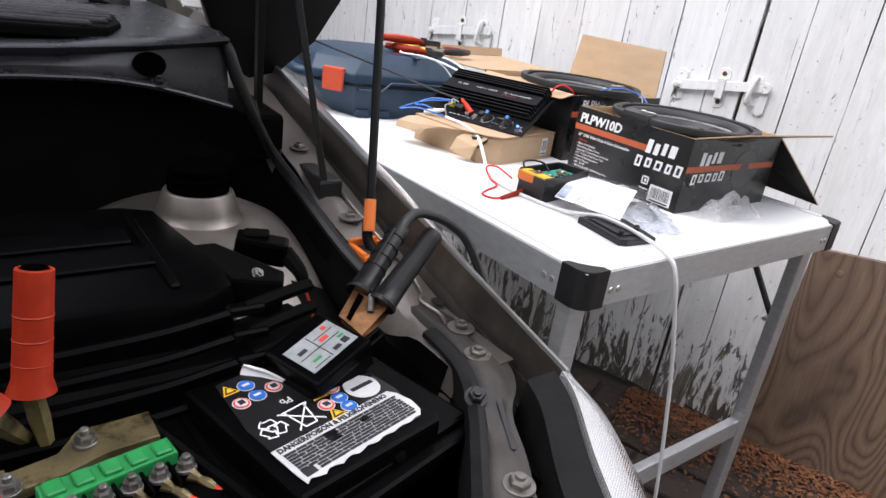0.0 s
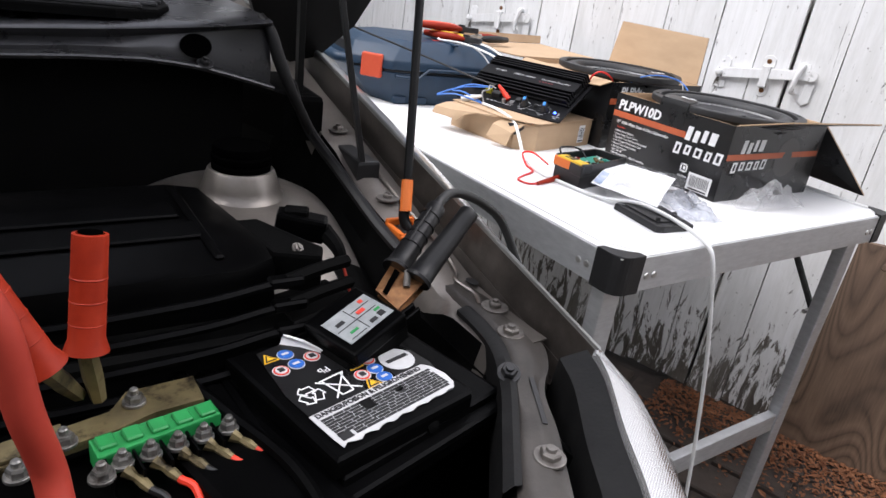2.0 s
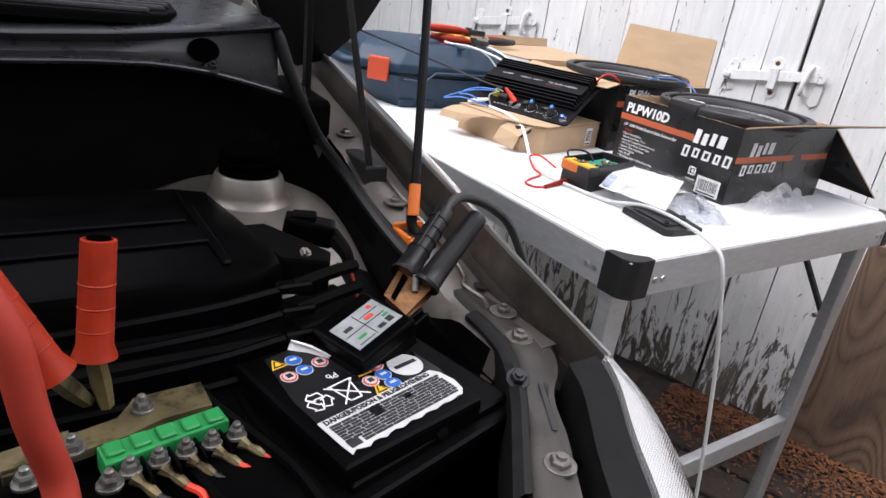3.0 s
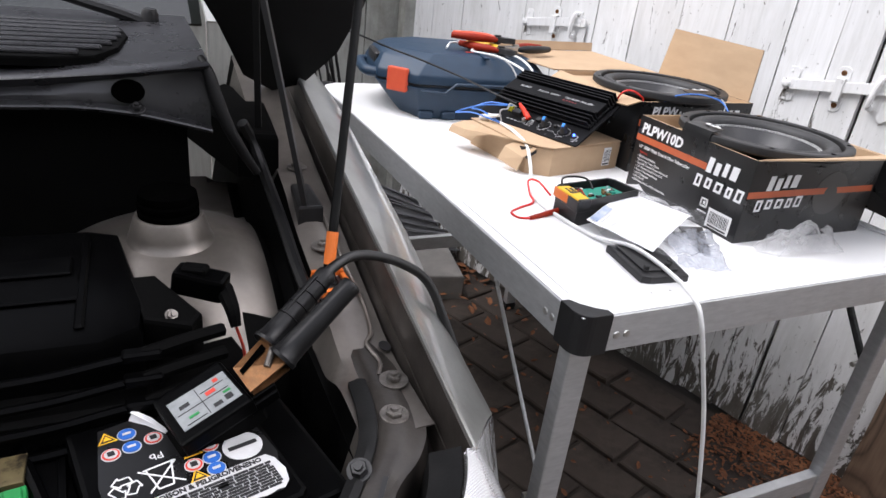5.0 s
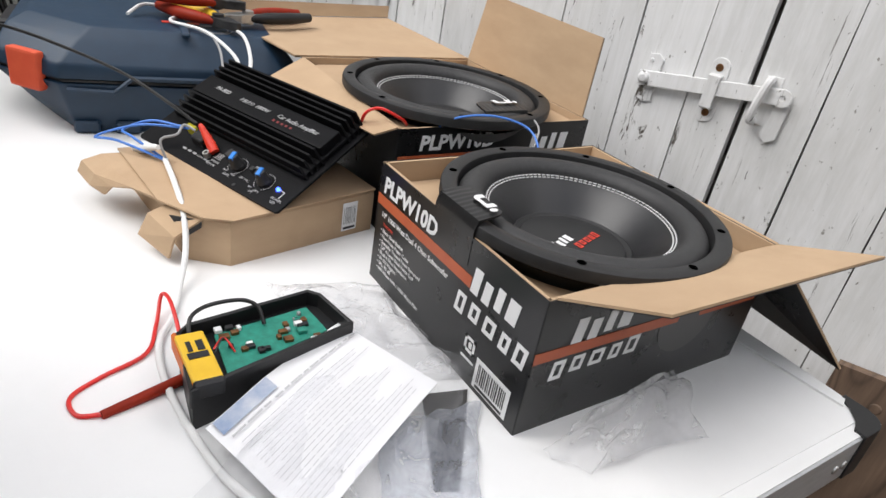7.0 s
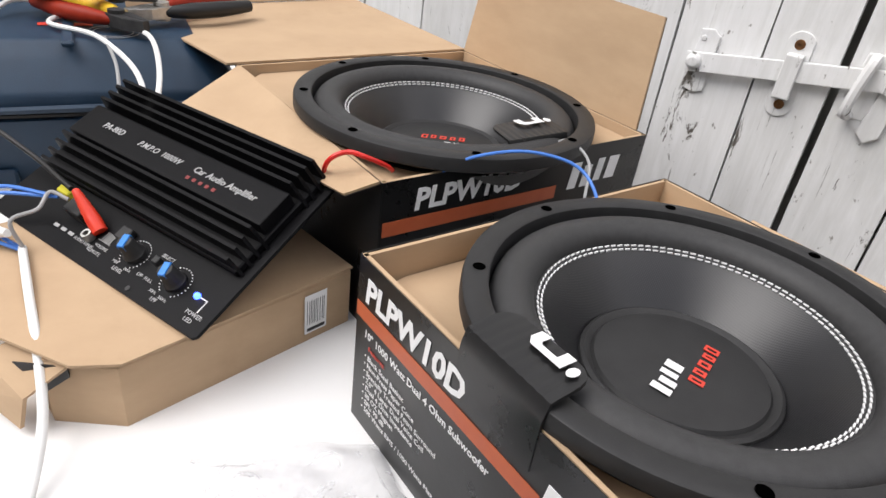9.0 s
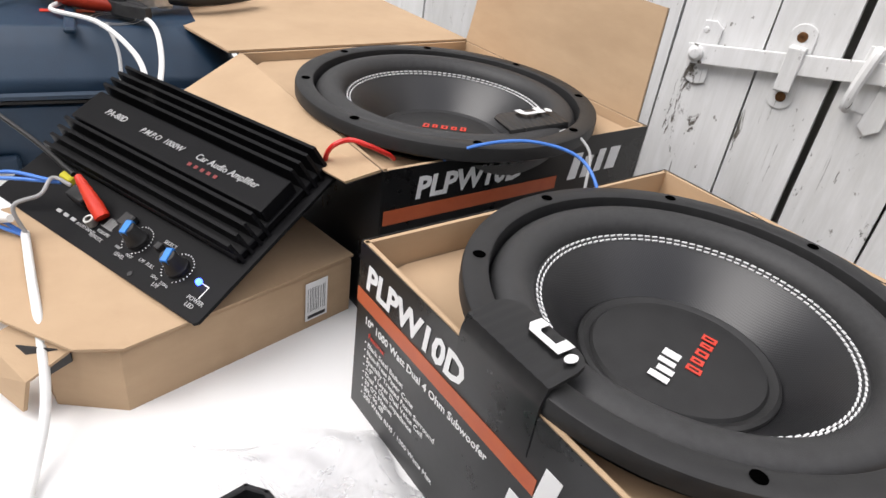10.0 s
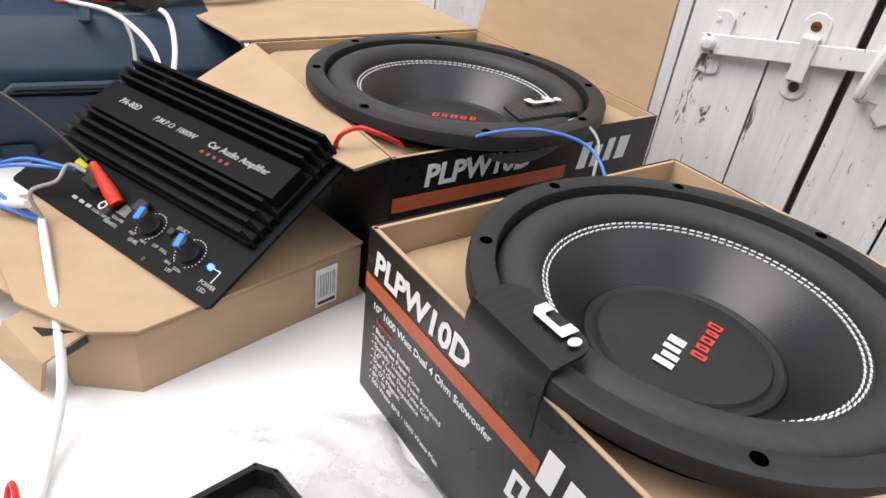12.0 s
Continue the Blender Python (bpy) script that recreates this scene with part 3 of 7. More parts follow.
def hasp(o, mirror=False):
    """A painted gate bolt: flat bar with a keeper, end plates, screws and a hanging staple."""
    h = thing("gate_bolt", on_fence(*o), "white-painted steel gate bolt with keeper and hanging hasp", "latch", "gate bolts")
    m = FM @ Matrix.Translation((-o[0], o[1], 0.0))
    paint = M["fence"]
    rot = Matrix.Rotation(radians(8), 4, "Z")
    part("bar", boxed((0.105, 0, 0.012), (0.245, 0.026, 0.005), m @ rot, 0.0015, 2), paint, h)
    part("end_plate", prism([(-0.016, -0.038), (0.0, -0.043), (0.014, -0.038), (0.016, 0.035), (0.006, 0.043), (-0.010, 0.041)], 0.0005, 0.0035, m, 0.001), paint, h)
    k = m @ Matrix.Translation((0.112, 0.010, 0))
    part("keeper", prism([(0.016 * math.cos(q), 0.040 * (1 if math.sin(q) > 0 else -1) + 0.014 * math.sin(q)) for q in np.linspace(0, 2 * math.pi, 24, False)], 0.0005, 0.0035, k, 0.001), paint, h)
    part("keeper_loop", prism([(-0.010, -0.028), (0.010, -0.028), (0.010, 0.026), (-0.010, 0.026)], 0.0145, 0.0185, k, 0.0015), paint, h)
    for e in (-0.027, 0.025):
        part("keeper_side", boxed((0, e, 0.010), (0.020, 0.004, 0.014), k, 0.001), paint, h)
    for q in ((0.111, 0.048), (0.113, -0.028)):
        part("screw", lathe([(0, 0.0035), (0.0065, 0.0035), (0.006, 0.005), (0.002, 0.0055), (0.0018, 0.004), (0, 0.004)], m @ Matrix.Translation((*q, 0)), 14), M["copper"], h, "rusty brass screw")
    for q in ((-0.004, 0.030), (-0.002, -0.026)):
        part("rivet", lathe([(0, 0.0035), (0.004, 0.0035), (0.003, 0.005), (0, 0.0052)], m @ Matrix.Translation((*q, 0)), 12), paint, h)
    part("rivet", lathe([(0, 0.012), (0.011, 0.012), (0.010, 0.018), (0.006, 0.021), (0, 0.0215)], m @ Matrix.Translation((-0.006, 0.0, 0)), 16), paint, h)
    part("staple", tube([m @ Vector(p) for p in ((0.196, 0.052, 0.004), (0.196, 0.050, 0.022), (0.190, 0.015, 0.026), (0.188, -0.012, 0.022), (0.192, -0.018, 0.010))], 0.0065, 8), paint, h)
    part("staple_plate", prism([(0.180, -0.022), (0.214, -0.022), (0.212, 0.058), (0.186, 0.056)], 0.0005, 0.003, m, 0.001), paint, h)
    part("bar_eye", lathe([(0.005, 0.010), (0.014, 0.010), (0.014, 0.016), (0.005, 0.016)], m @ Matrix.Translation((0.222, 0.030, 0)), 16, close=True), paint, h)
    part("tongue", prism([(0.208, -0.036), (0.220, -0.046), (0.234, -0.036), (0.236, 0.020), (0.216, 0.024)], 0.004, 0.008, m, 0.001), paint, h)
    return h


gate_bolt = hasp((0.108, 0.973))
copy_thing(gate_bolt, Matrix.Translation(on_fence(0.98, 0.99)))

# ---------------------------------------------------------------- the folding table
TW, TL = 0.766, 1.290
table = thing("folding_table", (TW / 2, TL / 2, 0), "white-topped folding trestle table with aluminium frame", "table")
top = prism([(0.012, 0.012), (TW - 0.012, 0.012), (TW - 0.012, TL - 0.012), (0.012, TL - 0.012)], TZ - 0.012, TZ, None, 0.0015)
part("tabletop", top, M["laminate"], table, "white laminate top")
part("top_sheet", prism([(0.003, 0.003), (TW - 0.003, 0.003), (TW - 0.003, TL - 0.003), (0.003, TL - 0.003)], TZ - 0.0006, TZ + 0.0003), M["laminate"], table, "white laminate sheet to the edge")
C4 = [(0, 0), (TW, 0), (TW, TL), (0, TL)]
for k in range(4):
    a, b = C4[k], C4[(k + 1) % 4]
    d = (Vector(b) - Vector(a)).normalized()
    nrm = Vector((d.y, -d.x))
    bm = bmesh.new()
    ln = (Vector(b) - Vector(a)).length
    prism([(0.028, 0.0), (ln - 0.028, 0.0), (ln - 0.028, 0.0135), (0.028, 0.0135)], -0.052, -0.0010, basis((*a, TZ), (d.x, d.y, 0), (-d.y, d.x, 0)), 0.001, bm)
    er = part("edge_rail", bm, M["alu"], table)
    for q in (0.058, 0.074, ln - 0.058, ln - 0.074):
        pos = Vector((*a, TZ - 0.03)) + Vector((d.x, d.y, 0)) * q
        part("rivet", lathe([(0, 0), (0.0052, 0), (0.0045, 0.0016), (0, 0.0022)], Matrix.Translation(pos) @ Vector((nrm.x, nrm.y, 0)).to_track_quat("Z", "Y").to_matrix().to_4x4(), 12), M["steel"], er)
for k, (x, y) in enumerate(C4):
    sx, sy = (1 if x == 0 else -1), (1 if y == 0 else -1)
    R0 = 0.022
    arc = [(x + sx * (R0 - R0 * math.cos(q)) - sx * 0.002, y + sy * (R0 - R0 * math.sin(q)) - sy * 0.002) for q in np.linspace(0, math.pi / 2, 7)]
    poly = [(x - sx * 0.002, y + sy * 0.045)] + arc + [(x + sx * 0.045, y - sy * 0.002), (x + sx * 0.045, y + sy * 0.010), (x + sx * 0.03, y + sy * 0.016), (x + sx * 0.016, y + sy * 0.03), (x + sx * 0.010, y + sy * 0.045)]
    part("corner_cap", prism(poly, TZ - 0.054, TZ + 0.003, None, 0.0015), M["cap"], table, "rounded black plastic corner cap")
    lx, ly = x + sx * 0.036, y + sy * 0.042
    part("leg", boxed((lx, ly, (TZ - 0.05) / 2 + 0.01), (0.036, 0.026, TZ - 0.07), None, 0.003, 2), M["alu"], table)
    part("foot", boxed((lx, ly, 0.014), (0.042, 0.032, 0.028), None, 0.004, 2), M["cap"], table, "black rubber foot")
for y in (0.042, TL - 0.042):
    part("crossbar", boxed((TW / 2, y, 0.30), (TW - 0.11, 0.02, 0.045), None, 0.003, 2), M["alu"], table)
for x, ys in ((0.036, (0.06, 0.34)), (TW - 0.036, (0.06, 0.21))):
    m = M["dark_steel"] if x > 0.4 else M["alu"]
    part("brace", tube([(x + 0.012, ys[0], 0.46 if x < 0.4 else 0.57), (x + 0.012, ys[1], TZ - 0.03)], 0.003 if x < 0.4 else 0.007, 8, smooth=False), m, table, "folding stay")
    part("pivot", lathe([(0, -0.02), (0.005, -0.02), (0.005, 0.02), (0, 0.02)], Matrix.Translation((x, ys[0], 0.46 if x < 0.4 else 0.57)) @ Matrix.Rotation(radians(90), 4, "Y"), 10), M["steel"], table)
for x in (0.135, 0.166):
    part("rivet", lathe([(0, 0), (0.004, 0), (0.0035, 0.0012), (0, 0.0018)], Matrix.Translation((x, 0.035, TZ)), 12), M["steel"], table)

# thin white boards lying at the fence side of the table
for k, poly in enumerate(([(0.05, 0.020), (0.764, 0.016), (0.768, 1.0), (0.02, 1.1), (0.02, 0.06)], [(0.733, 0.15), (0.745, 0.035), (0.758, 0.040), (0.756, 0.6), (0.733, 0.6)])):
    bm = prism(poly, TZ + 0.0004 + 0.0014 * k, TZ + 0.0014 + 0.0026 * k, None, 0.0004)
    tagged(part("white_board", bm, M["laminate"]), "thin white laminated board lying on the table under the carton", "board", "boards on the table")

# ---------------------------------------------------------------- cartons with loudspeakers
# trade marks stand as rows of plain slanted blocks and frames
LOGO = ((0.01, -0.15, 0.18, 0.97), (0.27, -0.15, 0.43, 0.77), (0.53, 0.0, 0.67, 0.97), (0.77, 0.0, 0.98, 0.97))
LOGO2 = ((0.01, -0.15, 0.14, 0.74), (0.22, 0.0, 0.35, 0.74), (0.43, 0.0, 0.58, 0.74), (0.66, 0.0, 0.78, 0.74), (0.85, 0.0, 0.99, 0.88))


def logo(parent, m, w, h, material, second=False, name="logo"):
    rects = [(x0 * w, y0 * h, x1 * w, y1 * h) for x0, y0, x1, y1 in (LOGO2 if second else LOGO)]
    if second:
        t = 0.17 * h
        rects = [q for a, b, c, d in rects for q in ((a, b, a + t, d), (c - t, b, c, d), (a + t, b, c - t, b + t), (a + t, d - t, c - t, d))]
    return bars(name, rects, m, material, parent, slant=0.12)


def barcode(parent, m, w, h, seed, thin=1.0):
    bars("label", [(0, 0, w, h)], m, M["white_ink"], parent, 0.0005)
    r, x, out = random.Random(seed), 0.1 * w, []
    while x < 0.88 * w:
        d = r.choice((0.012, 0.018, 0.026)) * w * thin
        out.append((x, 0.24 * h, min(x + d, 0.92 * w), 0.86 * h))
        x += d + r.choice((0.03, 0.045)) * w / thin
    out.append((0.1 * w, 0.06 * h, 0.9 * w, 0.14 * h))
    tagged(bars("barcode", out, m, M["black_ink"], parent, 0.0010), kind="stuff")


def wall_sheet(parent, name, a, b, z0, z1, t, inward):
    """One side of a carton: printed outside, brown inside and along the cut rim."""
    a, b, inward = Vector(a), Vector(b), Vector(inward)
    part(name, slab([(*a, z0), (*b, z0), (*b, z1), (*a, z1)], 0.0006), M["boxblack"], parent)
    o = [Vector((*p, z)) + Vector((*inward, 0)) * 0.0010 for p, z in ((a, z0), (b, z0), (b, z1 - 0.0003), (a, z1 - 0.0003))]
    bm = bmesh.new()
    lo = [bm.verts.new(p) for p in o]
    hi = [bm.verts.new(p + Vector((*inward, 0)) * t) for p in o]
    bm.faces.new(lo), bm.faces.new(hi[::-1])
    for i in range(4):
        bm.faces.new((lo[i], hi[i], hi[(i + 1) % 4], lo[(i + 1) % 4]))
    part("lining", bm, M["kraft"], parent, "brown corrugated lining")


def carton(name, x0, x1, y0, y1, h, label):
    c = thing(name, ((x0 + x1) / 2, (y0 + y1) / 2, TZ), label, "carton", "loudspeaker cartons")
    z0, z1, t = TZ + 0.0006, TZ + h, 0.003
    wall_sheet(c, "front_wall", (x0, y0), (x1, y0), z0, z1, t, (0, 1))
    wall_sheet(c, "back_wall", (x1, y1), (x0, y1), z0, z1, t, (0, -1))
    wall_sheet(c, "side_wall", (x0, y1), (x0, y0), z0, z1, t, (1, 0))
    wall_sheet(c, "side_wall", (x1, y0), (x1, y1), z0, z1, t, (-1, 0))
    part("bottom", boxed(((x0 + x1) / 2, (y0 + y1) / 2, z0 + 0.002), (x1 - x0 - 0.004, y1 - y0 - 0.004, 0.003)), M["kraft"], c)
    return c


def flap(parent, pts, name="flap", out=None, label="open carton flap, brown inside and black outside"):
    bm = slab(pts, 0.0024)
    f = part(name, bm, M["kraft"], parent, label)
    nrm = (Vector(pts[1]) - Vector(pts[0])).cross(Vector(pts[2]) - Vector(pts[1])).normalized()
    part("printed_face", slab([Vector(p) - nrm * 0.0009 for p in pts], 0.0005), M["boxblack"], f)
    return f


WS = 1.10                                  # size of the woofers against the nominal profile


def speaker(name, c, label, spin, tilt=(0, 0)):
    """A ten-inch woofer: flange with screw holes, foam surround, stitching, woven cone and dust cap."""
    s = thing(name, c, label, "loudspeaker", "woofers")
    m = Matrix.Translation(c) @ Matrix.Rotation(radians(tilt[0]), 4, "X") @ Matrix.Rotation(radians(tilt[1]), 4, "Y") @ Matrix.Rotation(radians(spin), 4, "Z") @ Matrix.Scale(WS, 4)
    part("flange", lathe([(0.1160, -0.016), (0.1160, -0.004), (0.1165, -0.001), (0.1178, 0.0), (0.129, 0.0), (0.1308, -0.001), (0.1315, -0.003), (0.1315, -0.0105), (0.129, -0.0125), (0.1160, -0.0165)], m, 96, close=True), M["subblack"], s, smooth=True)
    for k in range(8):
        q = radians(45 * k)
        # shallow black discs, with the hole's darkness in their colour
        part("screw_hole", lathe([(0.0038, 0.0003), (0.0034, 0.0006), (0.0030, 0.0002), (0, 0.0002)], m @ Matrix.Translation((0.1225 * math.cos(q), 0.1225 * math.sin(q), 0)), 14), M["void"], s)
    part("basket", lathe([(0.1130, -0.022), (0.108, -0.03), (0.07, -0.085), (0.06, -0.118), (0.0, -0.118)], m, 48), M["subblack"], s, smooth=True)
    roll = [(0.1162, -0.016)] + [(0.1025 + 0.0130 * math.cos(math.pi * q), -0.0145 + 0.0125 * math.sin(math.pi * q)) for q in np.linspace(0.0, 1.0, 15)] + [(0.0865, -0.0150), (0.0845, -0.0168)]
    part("surround", lathe(roll, m, 96), M["foam"], s, "soft black foam surround", smooth=True)
    part("cone", lathe([(0.0850, -0.0162), (0.080, -0.0205), (0.072, -0.0285), (0.064, -0.0372), (0.055, -0.0470)], m, 96), M["cone"], s, "glossy woven black cone", smooth=True)
    part("dust_cap", lathe([(0.0585, -0.0455), (0.0572, -0.0420), (0.0550, -0.0408), (0.0525, -0.0420), (0.0508, -0.0432), (0.0492, -0.0412), (0.040, -0.0398), (0.025, -0.0388), (0.010, -0.0385), (0.0, -0.0385)], m, 72), M["subblack"], s, smooth=True)
    st = bmesh.new()
    for rr, zz in ((0.0872, -0.0142), (0.0849, -0.0158)):
        for k in range(110):
            a = 2 * math.pi * k / 110
            mm = m @ Matrix.Rotation(a, 4, "Z") @ Matrix.Translation((rr, 0, zz))
            box(st, (0, 0, 0.0004), (0.0009, 0.0034, 0.0009), mm @ Matrix.Rotation(radians(9), 4, "Z"))
    tagged(part("stitching", st, M["white_ink"], s, "double row of white stitches"), kind="stuff")
    return s, m


def insert(parent, b, z, c, rad=0.122):
    """The card sheet round a woofer, with its round opening."""
    bm, n = bmesh.new(), 48
    inn, out = [], []
    for k in range(n):
        q = 2 * math.pi * k / n
        dx, dy = math.cos(q), math.sin(q)
        t = min(((b[1] - 0.005 - c[0]) / dx if dx > 0 else (b[0] + 0.005 - c[0]) / dx) if abs(dx) > 1e-6 else 9, ((b[3] - 0.005 - c[1]) / dy if dy > 0 else (b[2] + 0.005 - c[1]) / dy) if abs(dy) > 1e-6 else 9)
        inn.append((c[0] + dx * min(rad, t * 0.98), c[1] + dy * min(rad, t * 0.98)))
        out.append((c[0] + dx * t, c[1] + dy * t))
    for k in range(n):
        a, e = k, (k + 1) % n
        prism([inn[a], out[a], out[e], inn[e]], z - 0.003, z, bm=bm)
    bmesh.ops.remove_doubles(bm, verts=bm.verts, dist=0.00005)
    part("insert", bm, M["kraft"], parent, "brown card insert")


B1 = (0.3930, 0.700, 0.143, 0.416)
BH = 0.1400
carton1 = carton("carton", *B1, BH, "open black printed carton with a woofer lying in it, orange stripe")
zt = TZ + BH
LS = basis((B1[0] - 0.0007, B1[3], TZ), (0, -1, 0), (0, 0, 1))
FS = basis((B1[0], B1[2] - 0.0007, TZ), (1, 0, 0), (0, 0, 1))
words("lettering", "PLPW10D", 0.0255, LS @ Matrix.Translation((0.010, 0.1105, 0)), M["white_ink"], carton1, 0.1, 0.0009, "", 0.97)
bars("stripe", [(0.0005, 0.0940, 0.180, 0.1055)], LS, M["orange_ink"], carton1)
bars("stripe", [(0.0, 0.078, 0.302, 0.089)], FS, M["orange_ink"], carton1)
words("lettering", '10" 1000 Watt Dual 4 Ohm Subwoofer', 0.0083, LS @ Matrix.Translation((0.012, 0.0825, 0)), M["white_ink"], carton1, 0, 0.00012)
words("lettering", "Features:", 0.0058, LS @ Matrix.Translation((0.018, 0.0735, 0)), M["red_ink"], carton1)
for k, tx in enumerate(("Black Steel Basket", "Non-Press Paper Cone", "Specially Treated Foam Surround", '2.0" 4 Layer Dual Voice Coil', "Dual 4 Ohm Impedance", "30 OZ Magnet", "SPL: 90 dB", "500 Watts RMS / 1000 Watts Max")):
    words("lettering", "\u2022 " + tx, 0.0062, LS @ Matrix.Translation((0.014, 0.0655 - 0.0066 * k, 0)), M["white_ink"], carton1)
logo(carton1, LS @ Matrix.Translation((0.180, 0.0955, 0)), 0.066, 0.023, M["white_ink"])
logo(carton1, LS @ Matrix.Translation((0.162, 0.066, 0)), 0.104, 0.024, M["white_ink"], True)
logo(carton1, FS @ Matrix.Translation((0.037, 0.093, 0)), 0.070, 0.022, M["white_ink"])
logo(carton1, FS @ Matrix.Translation((0.022, 0.058, 0)), 0.106, 0.022, M["white_ink"], True)
barcode(carton1, LS @ Matrix.Translation((0.210, 0.007, 0)), 0.050, 0.032, 3)
bars("mark", [(0.206, 0.03, 0.222, 0.033), (0.206, 0.03, 0.209, 0.046), (0.206, 0.043, 0.222, 0.046), (0.219, 0.03, 0.222, 0.046), (0.2125, 0.035, 0.217, 0.041), (0.204, 0.021, 0.224, 0.0235)], LS @ Matrix.Translation((-0.018, 0.004, 0)), M["white_ink"], carton1)
pic = bmesh.new()
for r0, r1 in ((0.0, 0.016), (0.02, 0.027), (0.03, 0.04)):
    ring = [(r1 * math.cos(q), r1 * math.sin(q) * 0.95) for q in np.linspace(0, 2 * math.pi, 40, False)]
    prism([(0.195 + a, 0.078 + b) for a, b in ring], 0.0001, 0.0006 - r1 * 0.004, FS, bm=pic)
part("printed_picture", pic, M["dim_ink"], carton1, "dim printed picture of a loudspeaker")
flap(carton1, [(0.400, 0.1425, zt), (0.698, 0.1425, zt), (0.752, 0.070, zt + 0.018), (0.440, 0.072, zt + 0.022)][::-1])
flap(carton1, [(0.7005, 0.33, zt), (0.800, 0.28, TZ + 0.02), (0.786, 0.066, TZ + 0.014), (0.7005, 0.146, zt)][::-1], "side_flap")
# printed tab folded over the flange
def tab(parent, m, w):
    """A card tab bent over the flange: a sharp fold, rounded far corners and part of a white print."""
    rows = []
    for q in np.linspace(0, w, 41):
        e = min(q, w - q) / (0.20 * w)
        deep = 0.032 - (0.012 * (1 - math.sqrt(max(0.0, 1 - (1 - e) ** 2))) if e < 1 else 0.0)
        wave = 0.00022 * math.sin(q * 900)
        rows.append([m @ Vector((q, d, z)) for d, z in ((-0.0012, -0.030), (-0.0012, 0.002), (-0.0006, 0.0060), (0.002, 0.0140 + wave), (0.018, 0.0160 + wave), (deep, 0.0165))])
    part("folded_tab", thicken(loft(rows), 0.0018), M["boxblack"], parent, "folded black card tab with a white mark", smooth=True)
    mm = m @ Matrix.Translation((0, 0.0185, 0.0182))
    hook = [(0.40, 0.012), (0.40, 0.004), (0.46, 0.0), (0.80, 0.0), (0.80, 0.0035), (0.80, 0.0115), (0.70, 0.0115), (0.70, 0.0042), (0.53, 0.0042), (0.50, 0.006), (0.50, 0.012)]
    bm = prism([(x * w, y) for x, y in hook], 0.0, 0.0005, mm)
    prism([((0.885 + 0.045 * math.cos(q)) * w, 0.0035 + 0.0042 * math.sin(q)) for q in np.linspace(0, 2 * math.pi, 16, False)], 0.0, 0.0005, mm, bm=bm)
    part("mark", bm, M["white_ink"], parent)
tab(carton1, basis((B1[0], 0.309, zt + 0.002), (0, -1, 0), (1, 0, 0)), 0.063)
W1 = (0.538, 0.264, zt + 0.0115)
insert(carton1, B1, zt - 0.024, W1[:2])
sub1, SM = speaker("woofer", W1, "black ten-inch woofer with foam surround lying in an open carton", 1)
lm = SM @ basis((0.0, 0.0, -0.0384), (0.953, 0.302, 0), (-0.302, 0.953, 0))
logo(sub1, lm @ Matrix.Translation((-0.0340, -0.003, 0.0)), 0.030, 0.0105, M["white_ink"])
logo(sub1, lm @ Matrix.Translation((-0.014, -0.0148, 0.0)), 0.040, 0.010, M["red_ink"], True)

B2 = (0.450, 0.757, 0.487, 0.795)
H2 = 0.147
carton2 = carton("carton", *B2, H2, "open black carton with brown flaps spread and a woofer in it")
z2 = TZ + H2
F2 = basis((B2[0], B2[2] - 0.0007, TZ), (1, 0, 0), (0, 0, 1))
words("lettering", "PLPW10D", 0.0265, F2 @ Matrix.Translation((0.030, 0.1185, 0)), M["white_ink"], carton2, 0.1, 0.0009)
bars("stripe", [(0.002, 0.099, 0.19, 0.112)], F2, M["orange_ink"], carton2)
logo(carton2, F2 @ Matrix.Translation((0.205, 0.108, 0)), 0.066, 0.024, M["white_ink"])
flap(carton2, [(B2[1] + 0.001, 0.50, z2), (B2[1] + 0.001, B2[3], z2), (0.775, 0.79, z2 + 0.112), (0.772, 0.512, z2 + 0.108)][::-1], "side_flap")
flap(carton2, [(B2[0] - 0.01, B2[3], z2), (0.40, 1.05, z2 - 0.0), (0.74, 1.07, z2 + 0.005), (B2[1], B2[3], z2)][::-1], "back_flap")
part("flap_lip", slab([(0.40, 1.05, z2 + 0.003), (0.74, 1.07, z2 + 0.008), (0.745, 1.08, z2 + 0.028), (0.40, 1.06, z2 + 0.026)], 0.003), M["kraft"], carton2)
flap(carton2, [(B2[0], B2[3] - 0.01, z2), (B2[0] - 0.002, B2[2] + 0.0, z2), (0.425, 0.50, z2 - 0.012), (0.375, 0.74, z2 - 0.02)][::-1], "side_flap")
W2 = (0.586, 0.599, z2 + 0.0165)
insert(carton2, B2, z2 - 0.010, W2[:2])
sub2, SM2 = speaker("woofer", W2, "black ten-inch woofer in the open carton by the fence", 20)
tab(carton2, basis((0.573, B2[2], z2 + 0.003), (1, 0, 0), (0, 1, 0)), 0.069)
lm2 = SM2 @ Matrix.Rotation(radians(-20), 4, "Z") @ basis((0.014, -0.018, -0.0384), (-0.8, 0.6, 0), (-0.6, -0.8, 0))
logo(sub2, lm2 @ Matrix.Translation((0.0, -0.012, 0)), 0.040, 0.010, M["red_ink"], True)
logo(sub2, lm2 @ Matrix.Translation((0.006, 0.003, 0)), 0.030, 0.0105, M["white_ink"])

